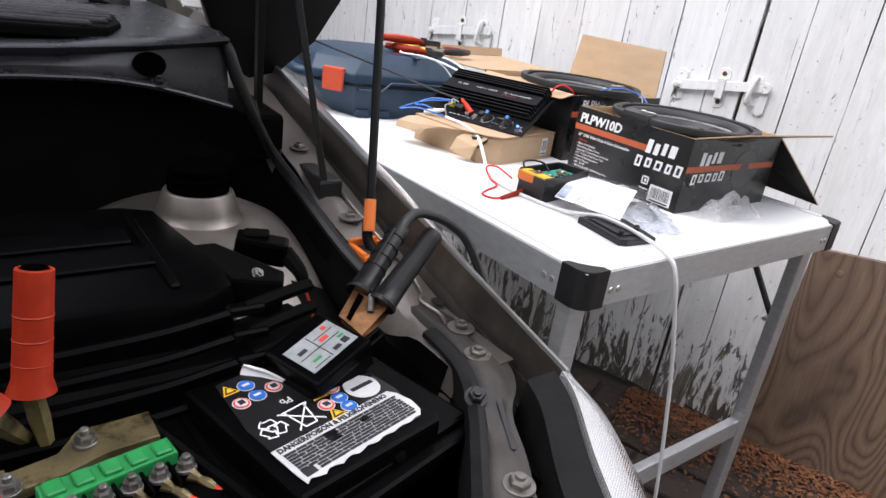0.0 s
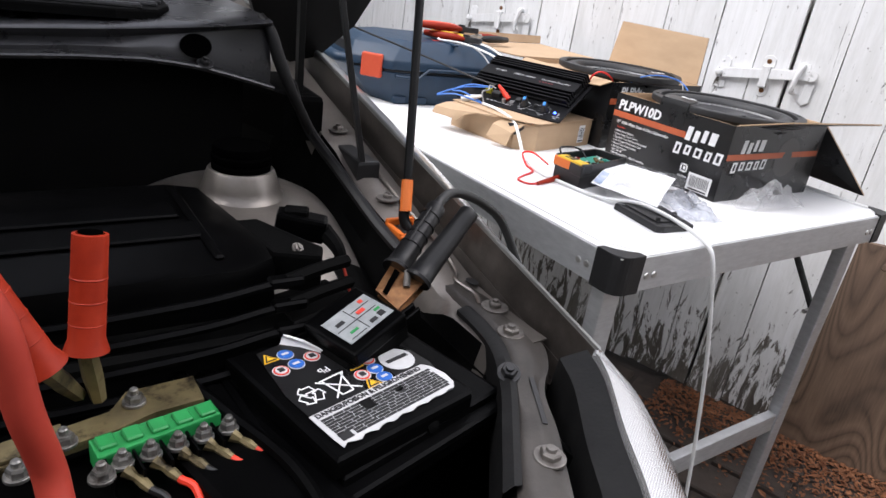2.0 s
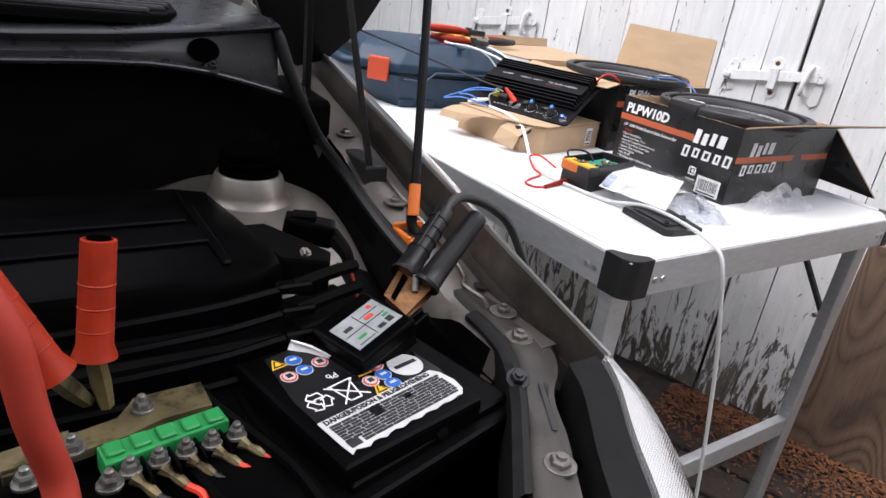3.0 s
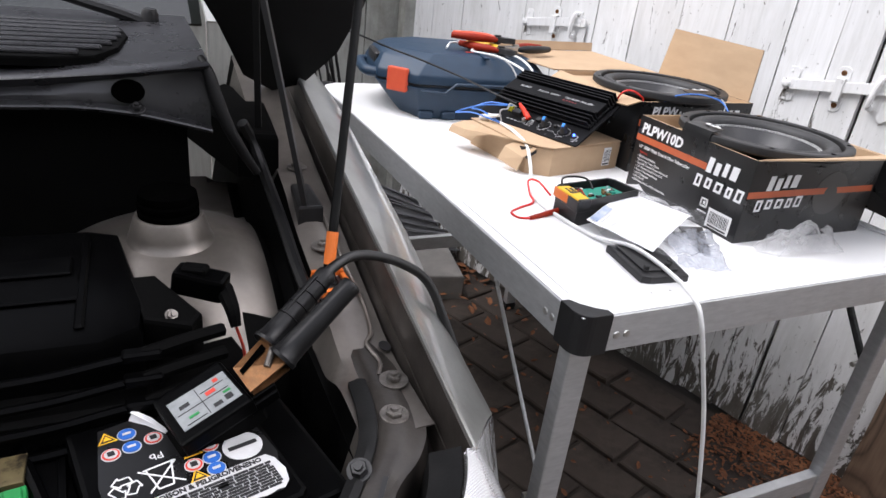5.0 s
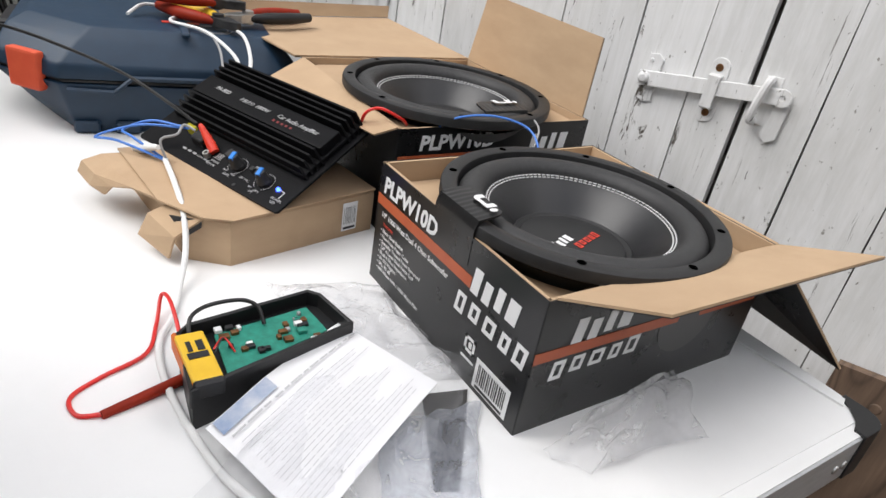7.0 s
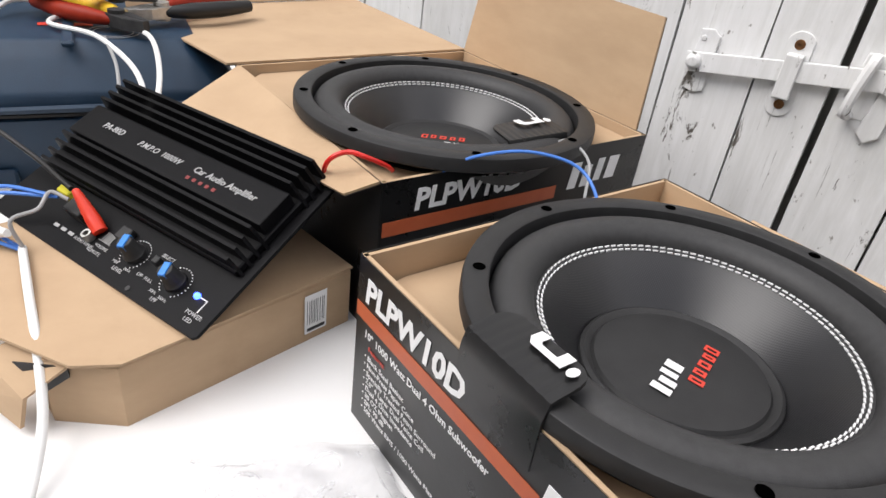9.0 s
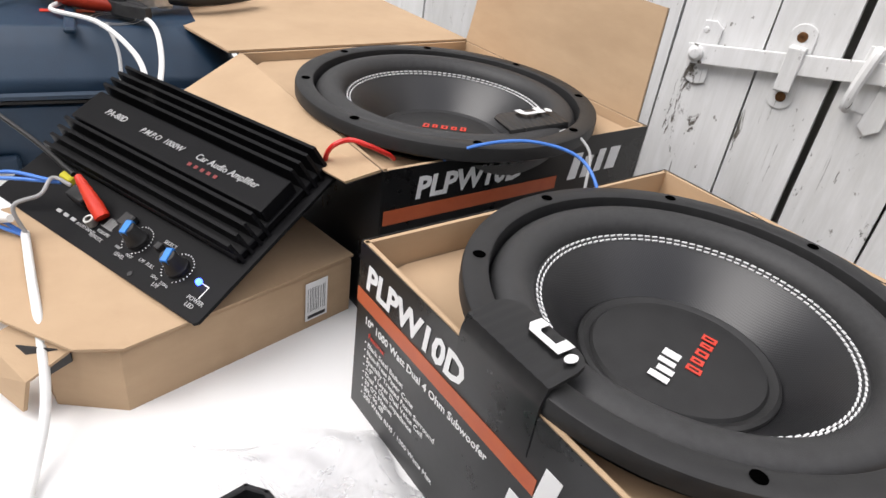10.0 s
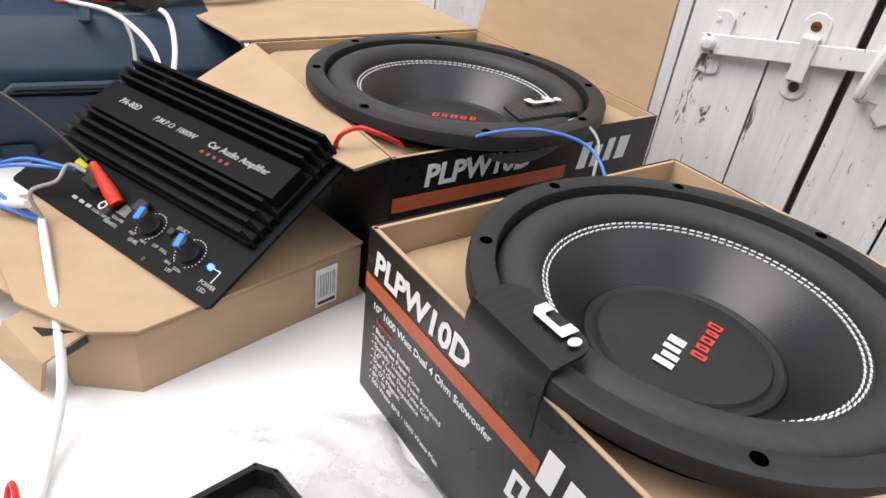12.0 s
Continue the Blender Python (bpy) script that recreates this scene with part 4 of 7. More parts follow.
# ---------------------------------------------------------------- small carton and amplifier
sc = thing("small_carton", (0.33, 0.6, TZ), "torn brown cardboard box under the amplifier", "carton")
foot = [(0.226, 0.520), (0.266, 0.492), (0.456, 0.530), (0.425, 0.720), (0.205, 0.715)]
part("body", prism(foot, TZ + 0.0006, TZ + 0.056, None, 0.003), M["kraft"], sc)
part("lid", slab([(0.190, 0.700, TZ + 0.060), (0.205, 0.55, TZ + 0.060), (0.240, 0.500, TZ + 0.0585), (0.268, 0.489, TZ + 0.057), (0.457, 0.529, TZ + 0.057), (0.425, 0.722, TZ + 0.058)], 0.002), M["kraft"], sc)
part("torn_flap", thicken(loft([[Vector((x, y, z)) for x, y, z in row] for row in (
    ((0.206, 0.56, TZ + 0.059), (0.205, 0.62, TZ + 0.060), (0.200, 0.69, TZ + 0.060)),
    ((0.186, 0.600, TZ + 0.056), (0.178, 0.640, TZ + 0.058), (0.172, 0.70, TZ + 0.056)),
    ((0.170, 0.625, TZ + 0.046), (0.158, 0.655, TZ + 0.050), (0.150, 0.705, TZ + 0.047)),
    ((0.164, 0.640, TZ + 0.030), (0.152, 0.66, TZ + 0.034), (0.145, 0.708, TZ + 0.032)))]), 0.003), M["kraft"], sc, "torn bent flap")
part("torn_flap", thicken(loft([[Vector(p) for p in row] for row in (
    ((0.240, 0.506, TZ + 0.056), (0.214, 0.548, TZ + 0.057)), ((0.212, 0.510, TZ + 0.036), (0.195, 0.553, TZ + 0.046)), ((0.206, 0.515, TZ + 0.008), (0.184, 0.556, TZ + 0.02)))]), 0.003), M["kraft"], sc, "crushed corner flap")
part("tear", slab([(0.226, 0.5185, TZ + 0.03), (0.24, 0.508, TZ + 0.045), (0.24, 0.508, TZ + 0.054), (0.212, 0.528, TZ + 0.054)], 0.001), M["black_ink"], sc)
sm = basis((0.266, 0.492, TZ), (0.19, 0.038, 0), (0, 0, 1))
barcode(sc, sm @ Matrix.Translation((0.146, 0.010, 0.001)), 0.022, 0.038, 8, 0.45)

sc.matrix_basis = Matrix.Translation((-0.014, -0.016, 0)) @ sc.matrix_basis

AO = Vector((0.2995, 0.4715, 0.8700))
AU = Vector((-0.352, 0.936, 0.0)).normalized()
AV = Vector((0.848, 0.280, 0.451))
AM = basis(AO + AU * 0.236, -AU, AV)            # x along the panel to its near end, y up the slope, z off the plate
amp = thing("amplifier", AO, "black finned car audio amplifier with blue knobs, on a cardboard box", "amplifier")
AL, AD = 0.236, 0.163
part("base_plate", prism([(-0.025, 0), (AL - 0.003, 0), (AL, 0.003), (AL, AD - 0.003), (AL - 0.003, AD), (-0.025, AD), (-0.028, AD - 0.003), (-0.028, 0.003)], -0.003, 0.0, AM, 0.0006), M["anod"], amp)
part("housing", boxed((AL / 2, 0.094, -0.011), (AL - 0.03, 0.09, 0.016), AM, 0.001), M["anod"], amp)
part("heat_sink", boxed((AL / 2 - 0.014, 0.105, 0.0035), (AL + 0.01, 0.104, 0.007), AM, 0.001), M["anod"], amp)
for v, hh in ((0.056, 0.016), (0.065, 0.018), (0.074, 0.020), (0.083, 0.022), (0.128, 0.024), (0.1365, 0.024), (0.145, 0.024), (0.1535, 0.024)):
    part("fin", prism([(-0.022, 0.0), (AL - 0.006, 0.0), (AL - 0.014, hh), (-0.014, hh)], v - 0.0014, v + 0.0014, AM @ Matrix.Rotation(radians(90), 4, "X") @ Matrix.Diagonal((1, 1, -1, 1))), M["anod"], amp)
part("badge_panel", boxed((AL / 2 - 0.014, 0.1055, 0.0125), (AL + 0.004, 0.034, 0.013), AM, 0.0015, 2), M["anod"], amp)
bp = AM @ Matrix.Translation((-0.008, 0.103, 0.019))
words("lettering", "PA-80D", 0.0085, bp @ Matrix.Translation((0.022, 0.001, 0)), M["amp_ink"], amp, 0.25, 0.0001)
words("lettering", "P.M.P.O  1000W", 0.0078, bp @ Matrix.Translation((0.072, 0.0, 0)), M["amp_ink"], amp, 0.25, 0.00005)
words("lettering", "Car Audio Amplifier", 0.0085, bp @ Matrix.Translation((0.142, 0.0005, 0)), M["amp_ink"], amp, 0.15, 0.00005)
bars("lettering", [(0.142 + 0.0075 * k, -0.0075, 0.1455 + 0.0075 * k, -0.0045) for k in range(5)], bp, plain("dark_red_ink", (0.2, 0.02, 0.02), 0.5), amp)
def knob(x, y):
    m = AM @ Matrix.Translation((x, y, 0))
    k = part("knob", lathe([(0, 0), (0.0088, 0), (0.0088, 0.003), (0.0072, 0.005), (0.0062, 0.016), (0.0055, 0.017), (0, 0.017)], m, 20), M["subblack"], amp, smooth=True)
    part("knob_cap", prism([(-0.0028, -0.0058), (0.0028, -0.0058), (0.0028, 0.0058), (-0.0028, 0.0058)], 0.0055, 0.0182, m @ Matrix.Rotation(radians(20), 4, "Z"), 0.0008), M["blueknob"], k, "blue pointer cap")
    bars("scale_dots", [(0.0125 * math.cos(q) - 0.0004, 0.0125 * math.sin(q) - 0.0004, 0.0125 * math.cos(q) + 0.0004, 0.0125 * math.sin(q) + 0.0004) for q in np.linspace(radians(-60), radians(240), 24)], m, M["white_ink"], amp)
knob(0.137, 0.029), knob(0.187, 0.027)
part("power_led", lathe([(0, 0), (0.0026, 0), (0.0024, 0.002), (0.0012, 0.0034), (0, 0.0036)], AM @ Matrix.Translation((0.2115, 0.0265, 0)), 14), M["led"], amp, "lit blue indicator")
bars("led_mark", [(0.2145, 0.0265, 0.222, 0.0272), (0.2213, 0.0165, 0.222, 0.0272)], AM, M["white_ink"], amp)
for tx, sz, x, y in (("POWER", 0.0048, 0.2125, 0.0125), ("LED", 0.0048, 0.2155, 0.0075), ("LEVEL", 0.0045, 0.1295, 0.0105), ("MIN", 0.0034, 0.1245, 0.0155), ("MAX", 0.0034, 0.1395, 0.0145), ("SELECT", 0.0042, 0.158, 0.038), ("FULL", 0.004, 0.1615, 0.0165), ("LPF", 0.004, 0.153, 0.0165), ("LPF", 0.0045, 0.180, 0.0065), ("30Hz", 0.0034, 0.1735, 0.0115), ("250Hz", 0.0034, 0.1845, 0.0105), ("AUDIO INPUT", 0.0038, 0.0745, 0.0145), ("REMOTE", 0.0042, 0.0945, 0.0125), ("VOLUME", 0.0038, 0.0975, 0.0185)):
    words("lettering", tx, sz, AM @ Matrix.Translation((x, y, 0)), M["amp_ink"], amp)
bars("mark", [(0.0985 + 0.0022 * k, 0.024, 0.0995 + 0.0022 * k, 0.033) for k in range(5)] + [(0.096, 0.024, 0.110, 0.0247)], AM, M["grey_ink"], amp)
for x in (0.045, 0.055, 0.065):
    bars("terminal_mark", [(x + 0.001, 0.015, x + 0.007, 0.0178)], AM, M["amp_ink"], amp)
part("switch", boxed((0.1615, 0.0325, 0.003), (0.006, 0.006, 0.006), AM, 0.0006), M["subblack"], amp)
part("volume_socket", boxed((0.117, 0.037, 0.003), (0.012, 0.012, 0.007), AM, 0.001), M["subblack"], amp)
part("terminal_block", boxed((0.062, 0.035, 0.005), (0.022, 0.014, 0.013), AM, 0.001), M["subblack"], amp)
part("fuse", boxed((0.038, 0.041, 0.006), (0.016, 0.007, 0.014), AM, 0.001), plain("yellow_fuse", (0.55, 0.5, 0.04), 0.25), amp, "translucent yellow blade fuse")
part("input_socket", lathe([(0.0025, 0.001), (0.0025, 0.007), (0.0042, 0.007), (0.0045, 0.0)], AM @ Matrix.Translation((0.0885, 0.0215, 0)), 18), M["steel"], amp)
part("plate_hole", lathe([(0, 0.0004), (0.0022, 0.0004), (0.002, 0.0007), (0, 0.0007)], AM @ Matrix.Translation((0.157, 0.005, 0)), 12), M["black_ink"], amp)
def plug(m, material, name, label):
    e = thing(name, m.translation, label, "plug")
    part("boot", lathe([(0, 0.0), (0.0058, 0.0), (0.0060, 0.012), (0.0053, 0.018), (0.0055, 0.019), (0.0046, 0.024), (0.0049, 0.025), (0.0038, 0.031), (0.0041, 0.032), (0.0030, 0.039), (0.0018, 0.040), (0, 0.040)], m, 16), material, e, smooth=True)
    return e
rca = plug(AM @ Matrix.Translation((0.0955, 0.029, 0.004)) @ Matrix.Rotation(radians(-32), 4, "X") @ Matrix.Rotation(radians(-52), 4, "Y"), M["plugred"], "red_plug", "red phono plug in the amplifier socket")
# ---------------------------------------------------------------- the car
car = thing("car", (-0.9, 0.3, 0), "silver car with its black engine bay open under a raised bonnet", "car")
lipz = lambda y: 0.877 + 0.213 * y
LX = lambda y: -0.237 + 0.014 * y - 0.12 * max(0, y - 0.9) ** 2
rows = []
ys = np.linspace(-0.185, 1.3, 22)
for y in ys:
    z, x = lipz(min(y, 0.55) + 0.35 * max(0, y - 0.55)), LX(y)
    f = min(1, (y + 0.185) / 0.12)
    prof = [(-0.003, -0.005), (-0.002, -0.001), (0.0, 0.0), (0.006, -0.003), (0.040, -0.025), (0.070, -0.055), (0.088, -0.10), (0.098, -0.19), (0.10, -0.38), (0.085, -0.62)]
    rows.append([Vector((x + dx, y + (0.115 * max(0, dx) / 0.09 if y < -0.1 else 0.115 * max(0, dx) / 0.09 * max(0, 1 - (y + 0.1) / 0.25)) , z + dz)) for dx, dz in prof])
part("front_wing", thicken(loft(rows), 0.001), M["fender"], car, "silver front wing with folded inner lip", smooth=True)
rows = [[Vector((LX(y) - 0.0035, y, lipz(min(y, 0.55) + 0.35 * max(0, y - 0.55)) + dz)) for dz in (-0.004, -0.03, -0.075)] for y in ys]
part("wing_flange", thicken(loft(rows), 0.001), M["flange"], car, "brown-grey inner flange of the wing", smooth=True)
# gutter between apron and wing
rows = [[Vector((-0.262, y, lipz(y) - 0.058)), Vector((-0.246, y, lipz(y) - 0.066)), Vector((LX(y) - 0.005, y, lipz(y) - 0.046))] for y in np.linspace(-0.18, 0.9, 14)]
part("gutter", thicken(loft(rows), 0.001), M["flange"], car, "dusty gutter beside the wing", smooth=True)

# apron: upper rail, strut tower
def apron_z(x, y):
    z = 0.8225 + 0.27 * y if y > -0.02 else 0.817
    z = max(z, 0.812)
    return z
NY, NX = 46, 30
bm = bmesh.new()
rows = []
for j in range(NY + 1):
    y = -0.13 + 0.75 * j / NY
    row = []
    for i in range(NX + 1):
        x = -0.64 + (0.64 - 0.250) * i / NX
        rail = apron_z(x, y) + 0.0015 * noise.noise(Vector((x * 30, y * 30, 2)))
        inner = -0.310 + 0.01 * math.sin(y * 9)
        d = math.hypot(x + 0.442, (y - 0.215) * 0.9)
        dome = 0.872 - 0.038 * (d / 0.12) ** 2 if d < 0.16 else 0.81 - 0.75 * (d - 0.16)
        if x > inner:
            z = rail
        else:
            t = min(1, (inner - x) / 0.03)
            z = max(rail * (1 - t) + (rail - 0.085) * t, dome - 0.012 * (x > -0.33)) if d < 0.2 else max(rail - 0.5 * (inner - x) / 0.03 * 0.35, 0.5)
        if 0.0 < x + 0.268 < 0.01 and -0.05 < y < 0.2:
            z -= 0.003
        row.append(Vector((x, y, z)))
    rows.append(row)
sheet = loft(rows, bm)
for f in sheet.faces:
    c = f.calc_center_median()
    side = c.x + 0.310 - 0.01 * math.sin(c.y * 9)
    # black material on a strip inside the rail and on the sheet ahead of the tower
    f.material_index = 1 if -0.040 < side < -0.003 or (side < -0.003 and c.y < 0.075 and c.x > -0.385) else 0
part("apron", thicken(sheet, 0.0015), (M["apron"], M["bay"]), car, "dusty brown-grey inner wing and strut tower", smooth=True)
ringm = Matrix.Translation((-0.440, 0.195, 0.862))
part("strut_collar", lathe([(0.062, -0.012), (0.058, -0.004), (0.050, -0.002), (0.047, 0.002), (0.044, 0.005), (0.042, 0.011), (0.037, 0.027), (0.035, 0.030), (0.0, 0.030)], ringm, 40), M["apron"], car, "raised collar of the strut top", smooth=True)
part("strut_mount", lathe([(0.032, 0.029), (0.032, 0.035), (0.030, 0.037), (0.032, 0.040), (0.032, 0.045), (0.030, 0.047), (0.031, 0.050), (0.030, 0.056), (0.0, 0.058)], ringm, 32), M["void"], car, "black rubber bellows of the strut", smooth=True)
# front part of the rail, which bends round the lamp
rail = bmesh.new()
inner = [(-0.300, 0.03), (-0.300, -0.04), (-0.302, -0.085), (-0.312, -0.132), (-0.338, -0.178), (-0.369, -0.220), (-0.402, -0.262), (-0.45, -0.33)]
outer = [(-0.250, 0.03), (-0.247, -0.07), (-0.250, -0.130), (-0.270, -0.165), (-0.303, -0.194), (-0.327, -0.237), (-0.356, -0.283), (-0.40, -0.35)]
rows = []
for a, b in zip(spline([(*p, 0) for p in inner], 5), spline([(*p, 0) for p in outer], 5)):
    row = []
    for k in range(9):
        t = k / 8
        p = a.lerp(b, t)
        z = 0.8165 + (0.004 if 0.2 < t < 0.75 else 0.0) + 0.001 * noise.noise(Vector((p.x * 40, p.y * 40, 5)))
        z -= 0.05 if k in (0, 8) else 0
        row.append(Vector((p.x, p.y, z)))
    rows.append(row)
part("front_rail", thicken(loft(rows, rail), 0.0015), M["rail"], car, "bent sheet-metal rail with bolts", smooth=True)
sl = [(-0.300, -0.060), (-0.304, -0.100), (-0.314, -0.136), (-0.340, -0.182), (-0.371, -0.224), (-0.41, -0.275)]
part("rubber_strip", loft([[Vector((x + a, y, 0.817 + z)) for a, z in ((-0.008, -0.05), (-0.007, 0.005), (0.002, 0.008), (0.009, 0.006), (0.011, -0.006))] for x, y, _ in spline([(*p, 0) for p in sl], 5)]), M["seal"], car, "grey rubber strip", smooth=True)
for p, r, w in (((-0.265, -0.066, 0.820), 0.0068, 0.014), ((-0.281, -0.112, 0.8195), 0.0080, 0.013), ((-0.363, -0.260, 0.8195), 0.0080, 0.012), ((-0.280, 0.142, 0.8625), 0.0065, 0.014), ((-0.279, 0.205, 0.879), 0.0075, 0.013), ((-0.276, 0.30, 0.904), 0.0075, 0.013)):
    screw("bolt", p, (0, 0, 1), r, 0.007, M["bolt"], car, w)
screw("bolt", (-0.331, -0.171, 0.825), (-0.3, -0.4, 1), 0.007, 0.008, M["cap"], car, 0.01)
part("slot", prism([(0.006 * math.cos(q), 0.009 * math.sin(q)) for q in np.linspace(0, 6.28, 14, False)], 0, 0.0008, Matrix.Translation((-0.255, -0.012, 0.8215))), M["black_ink"], car)
part("groove", prism([(-0.002, -0.03), (0.002, -0.03), (0.002, 0.03), (-0.002, 0.03)], 0, 0.001, Matrix.Translation((-0.327, -0.205, 0.8208)) @ Matrix.Rotation(radians(-30), 4, "Z")), M["black_ink"], car)
# stamped raised line on the rail
part("pressed_edge", tube([(-0.2655, 0.20, 0.8775), (-0.262, 0.12, 0.8555), (-0.258, 0.05, 0.8365), (-0.262, 0.01, 0.826), (-0.272, -0.005, 0.823), (-0.268, -0.035, 0.821), (-0.276, -0.055, 0.820)], 0.0022, 6), M["apron"], car, smooth=True)

# headlamp
rows = []
topc = spline([(-0.245, -0.178, 0.838), (-0.262, -0.215, 0.836), (-0.300, -0.270, 0.832), (-0.333, -0.325, 0.826), (-0.385, -0.395, 0.816)], 5)
for k, p in enumerate(topc):
    t = k / (len(topc) - 1)
    o = Vector((0.72, -0.42, 0)) if t > 0.3 else Vector((0.9, -0.1, 0)).lerp(Vector((0.72, -0.42, 0)), t / 0.3)
    o.normalize()
    w = 0.55 + 0.45 * min(1, t / 0.4)
    rows.append([p + o * d * w + Vector((0, 0, z)) for d, z in ((-0.004, -0.012), (0.0, 0.0), (0.014, -0.003), (0.034, -0.016), (0.056, -0.046), (0.074, -0.10), (0.082, -0.17))])
wf = lambda dx, dz: Vector((LX(-0.185) + dx, -0.187 + 0.115 * max(0, dx) / 0.09, lipz(-0.185) + dz - 0.001))
rows[0] = [wf(a, c) for a, c in ((-0.002, -0.012), (0.0, 0.0), (0.006, -0.003), (0.040, -0.025), (0.070, -0.055), (0.088, -0.10), (0.098, -0.19))]
part("lamp_skirt", loft([[r_[6], r_[6] + Vector((0.008, -0.01, -0.1)), r_[6] + Vector((0, 0, -0.4))] for r_ in rows]), M["fender"], car, smooth=True)
part("headlamp", thicken(loft(rows), 0.002), M["lens"], car, "clear ribbed headlamp lens with bright reflector", smooth=True)
part("lamp_housing", thicken(loft([[p + Vector((-0.004, 0.0, -0.004)), p + Vector((-0.028, 0.008, -0.012)), p + Vector((-0.034, 0.012, -0.09))] for p in topc]), 0.002), M["seal"], car, "grey lamp housing", smooth=True)
part("bumper", loft([[Vector((x, y - 0.03 - 0.2 * (x + 0.4) ** 2, z)) for x in np.linspace(-1.6, -0.36, 9)] for y, z in ((-0.36, 0.72), (-0.44, 0.66), (-0.47, 0.5), (-0.45, 0.25))]), M["fender"], car, smooth=True)
part("wheel", lathe([(0.0, -0.09), (0.28, -0.09), (0.3, -0.05), (0.3, 0.05), (0.28, 0.09), (0.0, 0.09)], Matrix.Translation((-0.27, 0.22, 0.29)) @ Matrix.Rotation(radians(90), 4, "Y"), 40), M["rubber"], car, smooth=True)

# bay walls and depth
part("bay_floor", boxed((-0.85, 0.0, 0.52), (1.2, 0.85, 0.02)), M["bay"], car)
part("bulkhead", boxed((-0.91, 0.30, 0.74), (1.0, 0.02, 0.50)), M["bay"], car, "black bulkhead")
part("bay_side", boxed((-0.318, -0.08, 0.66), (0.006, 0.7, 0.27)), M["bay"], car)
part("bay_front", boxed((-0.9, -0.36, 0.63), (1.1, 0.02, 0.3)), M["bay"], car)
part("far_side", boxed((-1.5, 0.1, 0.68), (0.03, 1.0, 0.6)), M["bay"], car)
# cowl with its grille
cx = np.linspace(-1.5, -0.385, 40)
lip_of = lambda x: float(np.interp(x, (-1.5, -0.66, -0.59, -0.525, -0.48, -0.43, -0.385), (0.985, 0.994, 0.997, 0.997, 0.993, 0.982, 0.970)))
low_of = lambda x: float(np.interp(x, (-1.5, -0.65, -0.58, -0.515, -0.477, -0.40), (0.992, 1.000, 1.004, 1.005, 1.001, 0.990)))
mid_of = lambda x: float(np.interp(x, (-1.5, -0.65, -0.556, -0.477, -0.40), (1.000, 1.009, 1.013, 1.023, 1.033)))
rim_of = lambda x: float(np.interp(x, (-1.5, -0.65, -0.556, -0.476, -0.418, -0.385), (1.008, 1.017, 1.023, 1.030, 1.037, 1.042)))
rows = []
for x in cx:
    a, b, c, d = lip_of(x), low_of(x), mid_of(x), rim_of(x)
    rows.append([Vector((x, y, z)) for y, z in ((0.300, a - 0.006), (0.2520, a - 0.0045), (0.2485, a - 0.001), (0.2495, a + 0.0008), (0.254, a + 0.0005), (0.266, a + 0.002), (0.2655, b), (0.2680, b + 0.3 * (c - b)), (0.2730, c - 0.001), (0.2725, c), (0.2655, d - 0.004), (0.2620, d - 0.001), (0.2640, d + 0.0008), (0.30, d + 0.004), (0.46, max(1.036, d + 0.006)), (0.61, 1.048))])
part("cowl", thicken(loft(rows), 0.002), M["cowl"], car, "black plastic cowl below the windscreen", smooth=True)
gr = part("cowl_grille", prism([(-1.0, 0.288), (-0.545, 0.288), (-0.500, 0.305), (-0.477, 0.36), (-0.466, 0.45), (-0.476, 0.53), (-0.52, 0.555), (-1.0, 0.555)], 1.030, 1.0405, None, 0.003), M["bay"], car, "slatted air intake")
for k, xe in enumerate((-0.516, -0.494, -0.484, -0.478, -0.474, -0.474, -0.478, -0.492)):
    y = 0.308 + 0.032 * k
    part("slat", boxed(((xe - 1.0) / 2, y, 1.0425), (xe + 1.0, 0.014, 0.006), None, 0.002), M["cowl"], gr)
# the recess is a flat disc; its shade is only its black colour
part("cowl_recess", prism([(0.017 * math.cos(q), 0.013 * math.sin(q)) for q in np.linspace(0, 2 * math.pi, 24, False)], 0, 0.0016, basis((-0.470, 0.2650, 1.010), (1, 0, 0), (0, 0.25, 1)), 0.0005), M["void"], car, "black disc drawn for the dark recess above the cowl screw")
screw("bolt", (-0.463, 0.256, 0.992), (0, -0.5, 1), 0.0055, 0.007, M["cap"], car, 0.009)
part("cowl_end_seal", tube([(-0.392, 0.285, 1.046), (-0.385, 0.268, 1.030), (-0.378, 0.258, 1.002), (-0.366, 0.250, 0.970), (-0.350, 0.250, 0.940), (-0.335, 0.255, 0.915)], [0.004, 0.007, 0.008, 0.007, 0.006, 0.005], 10), M["seal"], car, "grey rubber end of the cowl", smooth=True)
part("windscreen", thicken(loft([[Vector((x, 0.60 + 0.02 * (x + 0.9) ** 2, 1.038)), Vector((x, 0.98 + 0.02 * (x + 0.9) ** 2, 1.42))] for x in np.linspace(-1.5, -0.36, 8)]), 0.005), M["glass"], car, "dark windscreen", smooth=True)
part("screen_pillar", thicken(loft([[Vector(p) for p in r] for r in (((-0.36, 0.52, 1.055), (-0.30, 0.56, 1.05), (-0.25, 0.62, 1.0)), ((-0.40, 0.98, 1.42), (-0.35, 1.0, 1.42), (-0.28, 1.03, 1.38)))]), 0.004), M["fender"], car, smooth=True)
part("wiper_arm", tube([(-0.435, 0.56, 1.040), (-0.50, 0.565, 1.060), (-0.62, 0.58, 1.082), (-1.0, 0.62, 1.115)], [0.009, 0.008, 0.006, 0.004], 8), M["cap"], car, smooth=True)
part("wiper_pivot", lathe([(0.012, 0), (0.012, 0.025), (0.009, 0.032), (0, 0.034)], Matrix.Translation((-0.435, 0.56, 1.030)), 16), M["cap"], car, smooth=True)
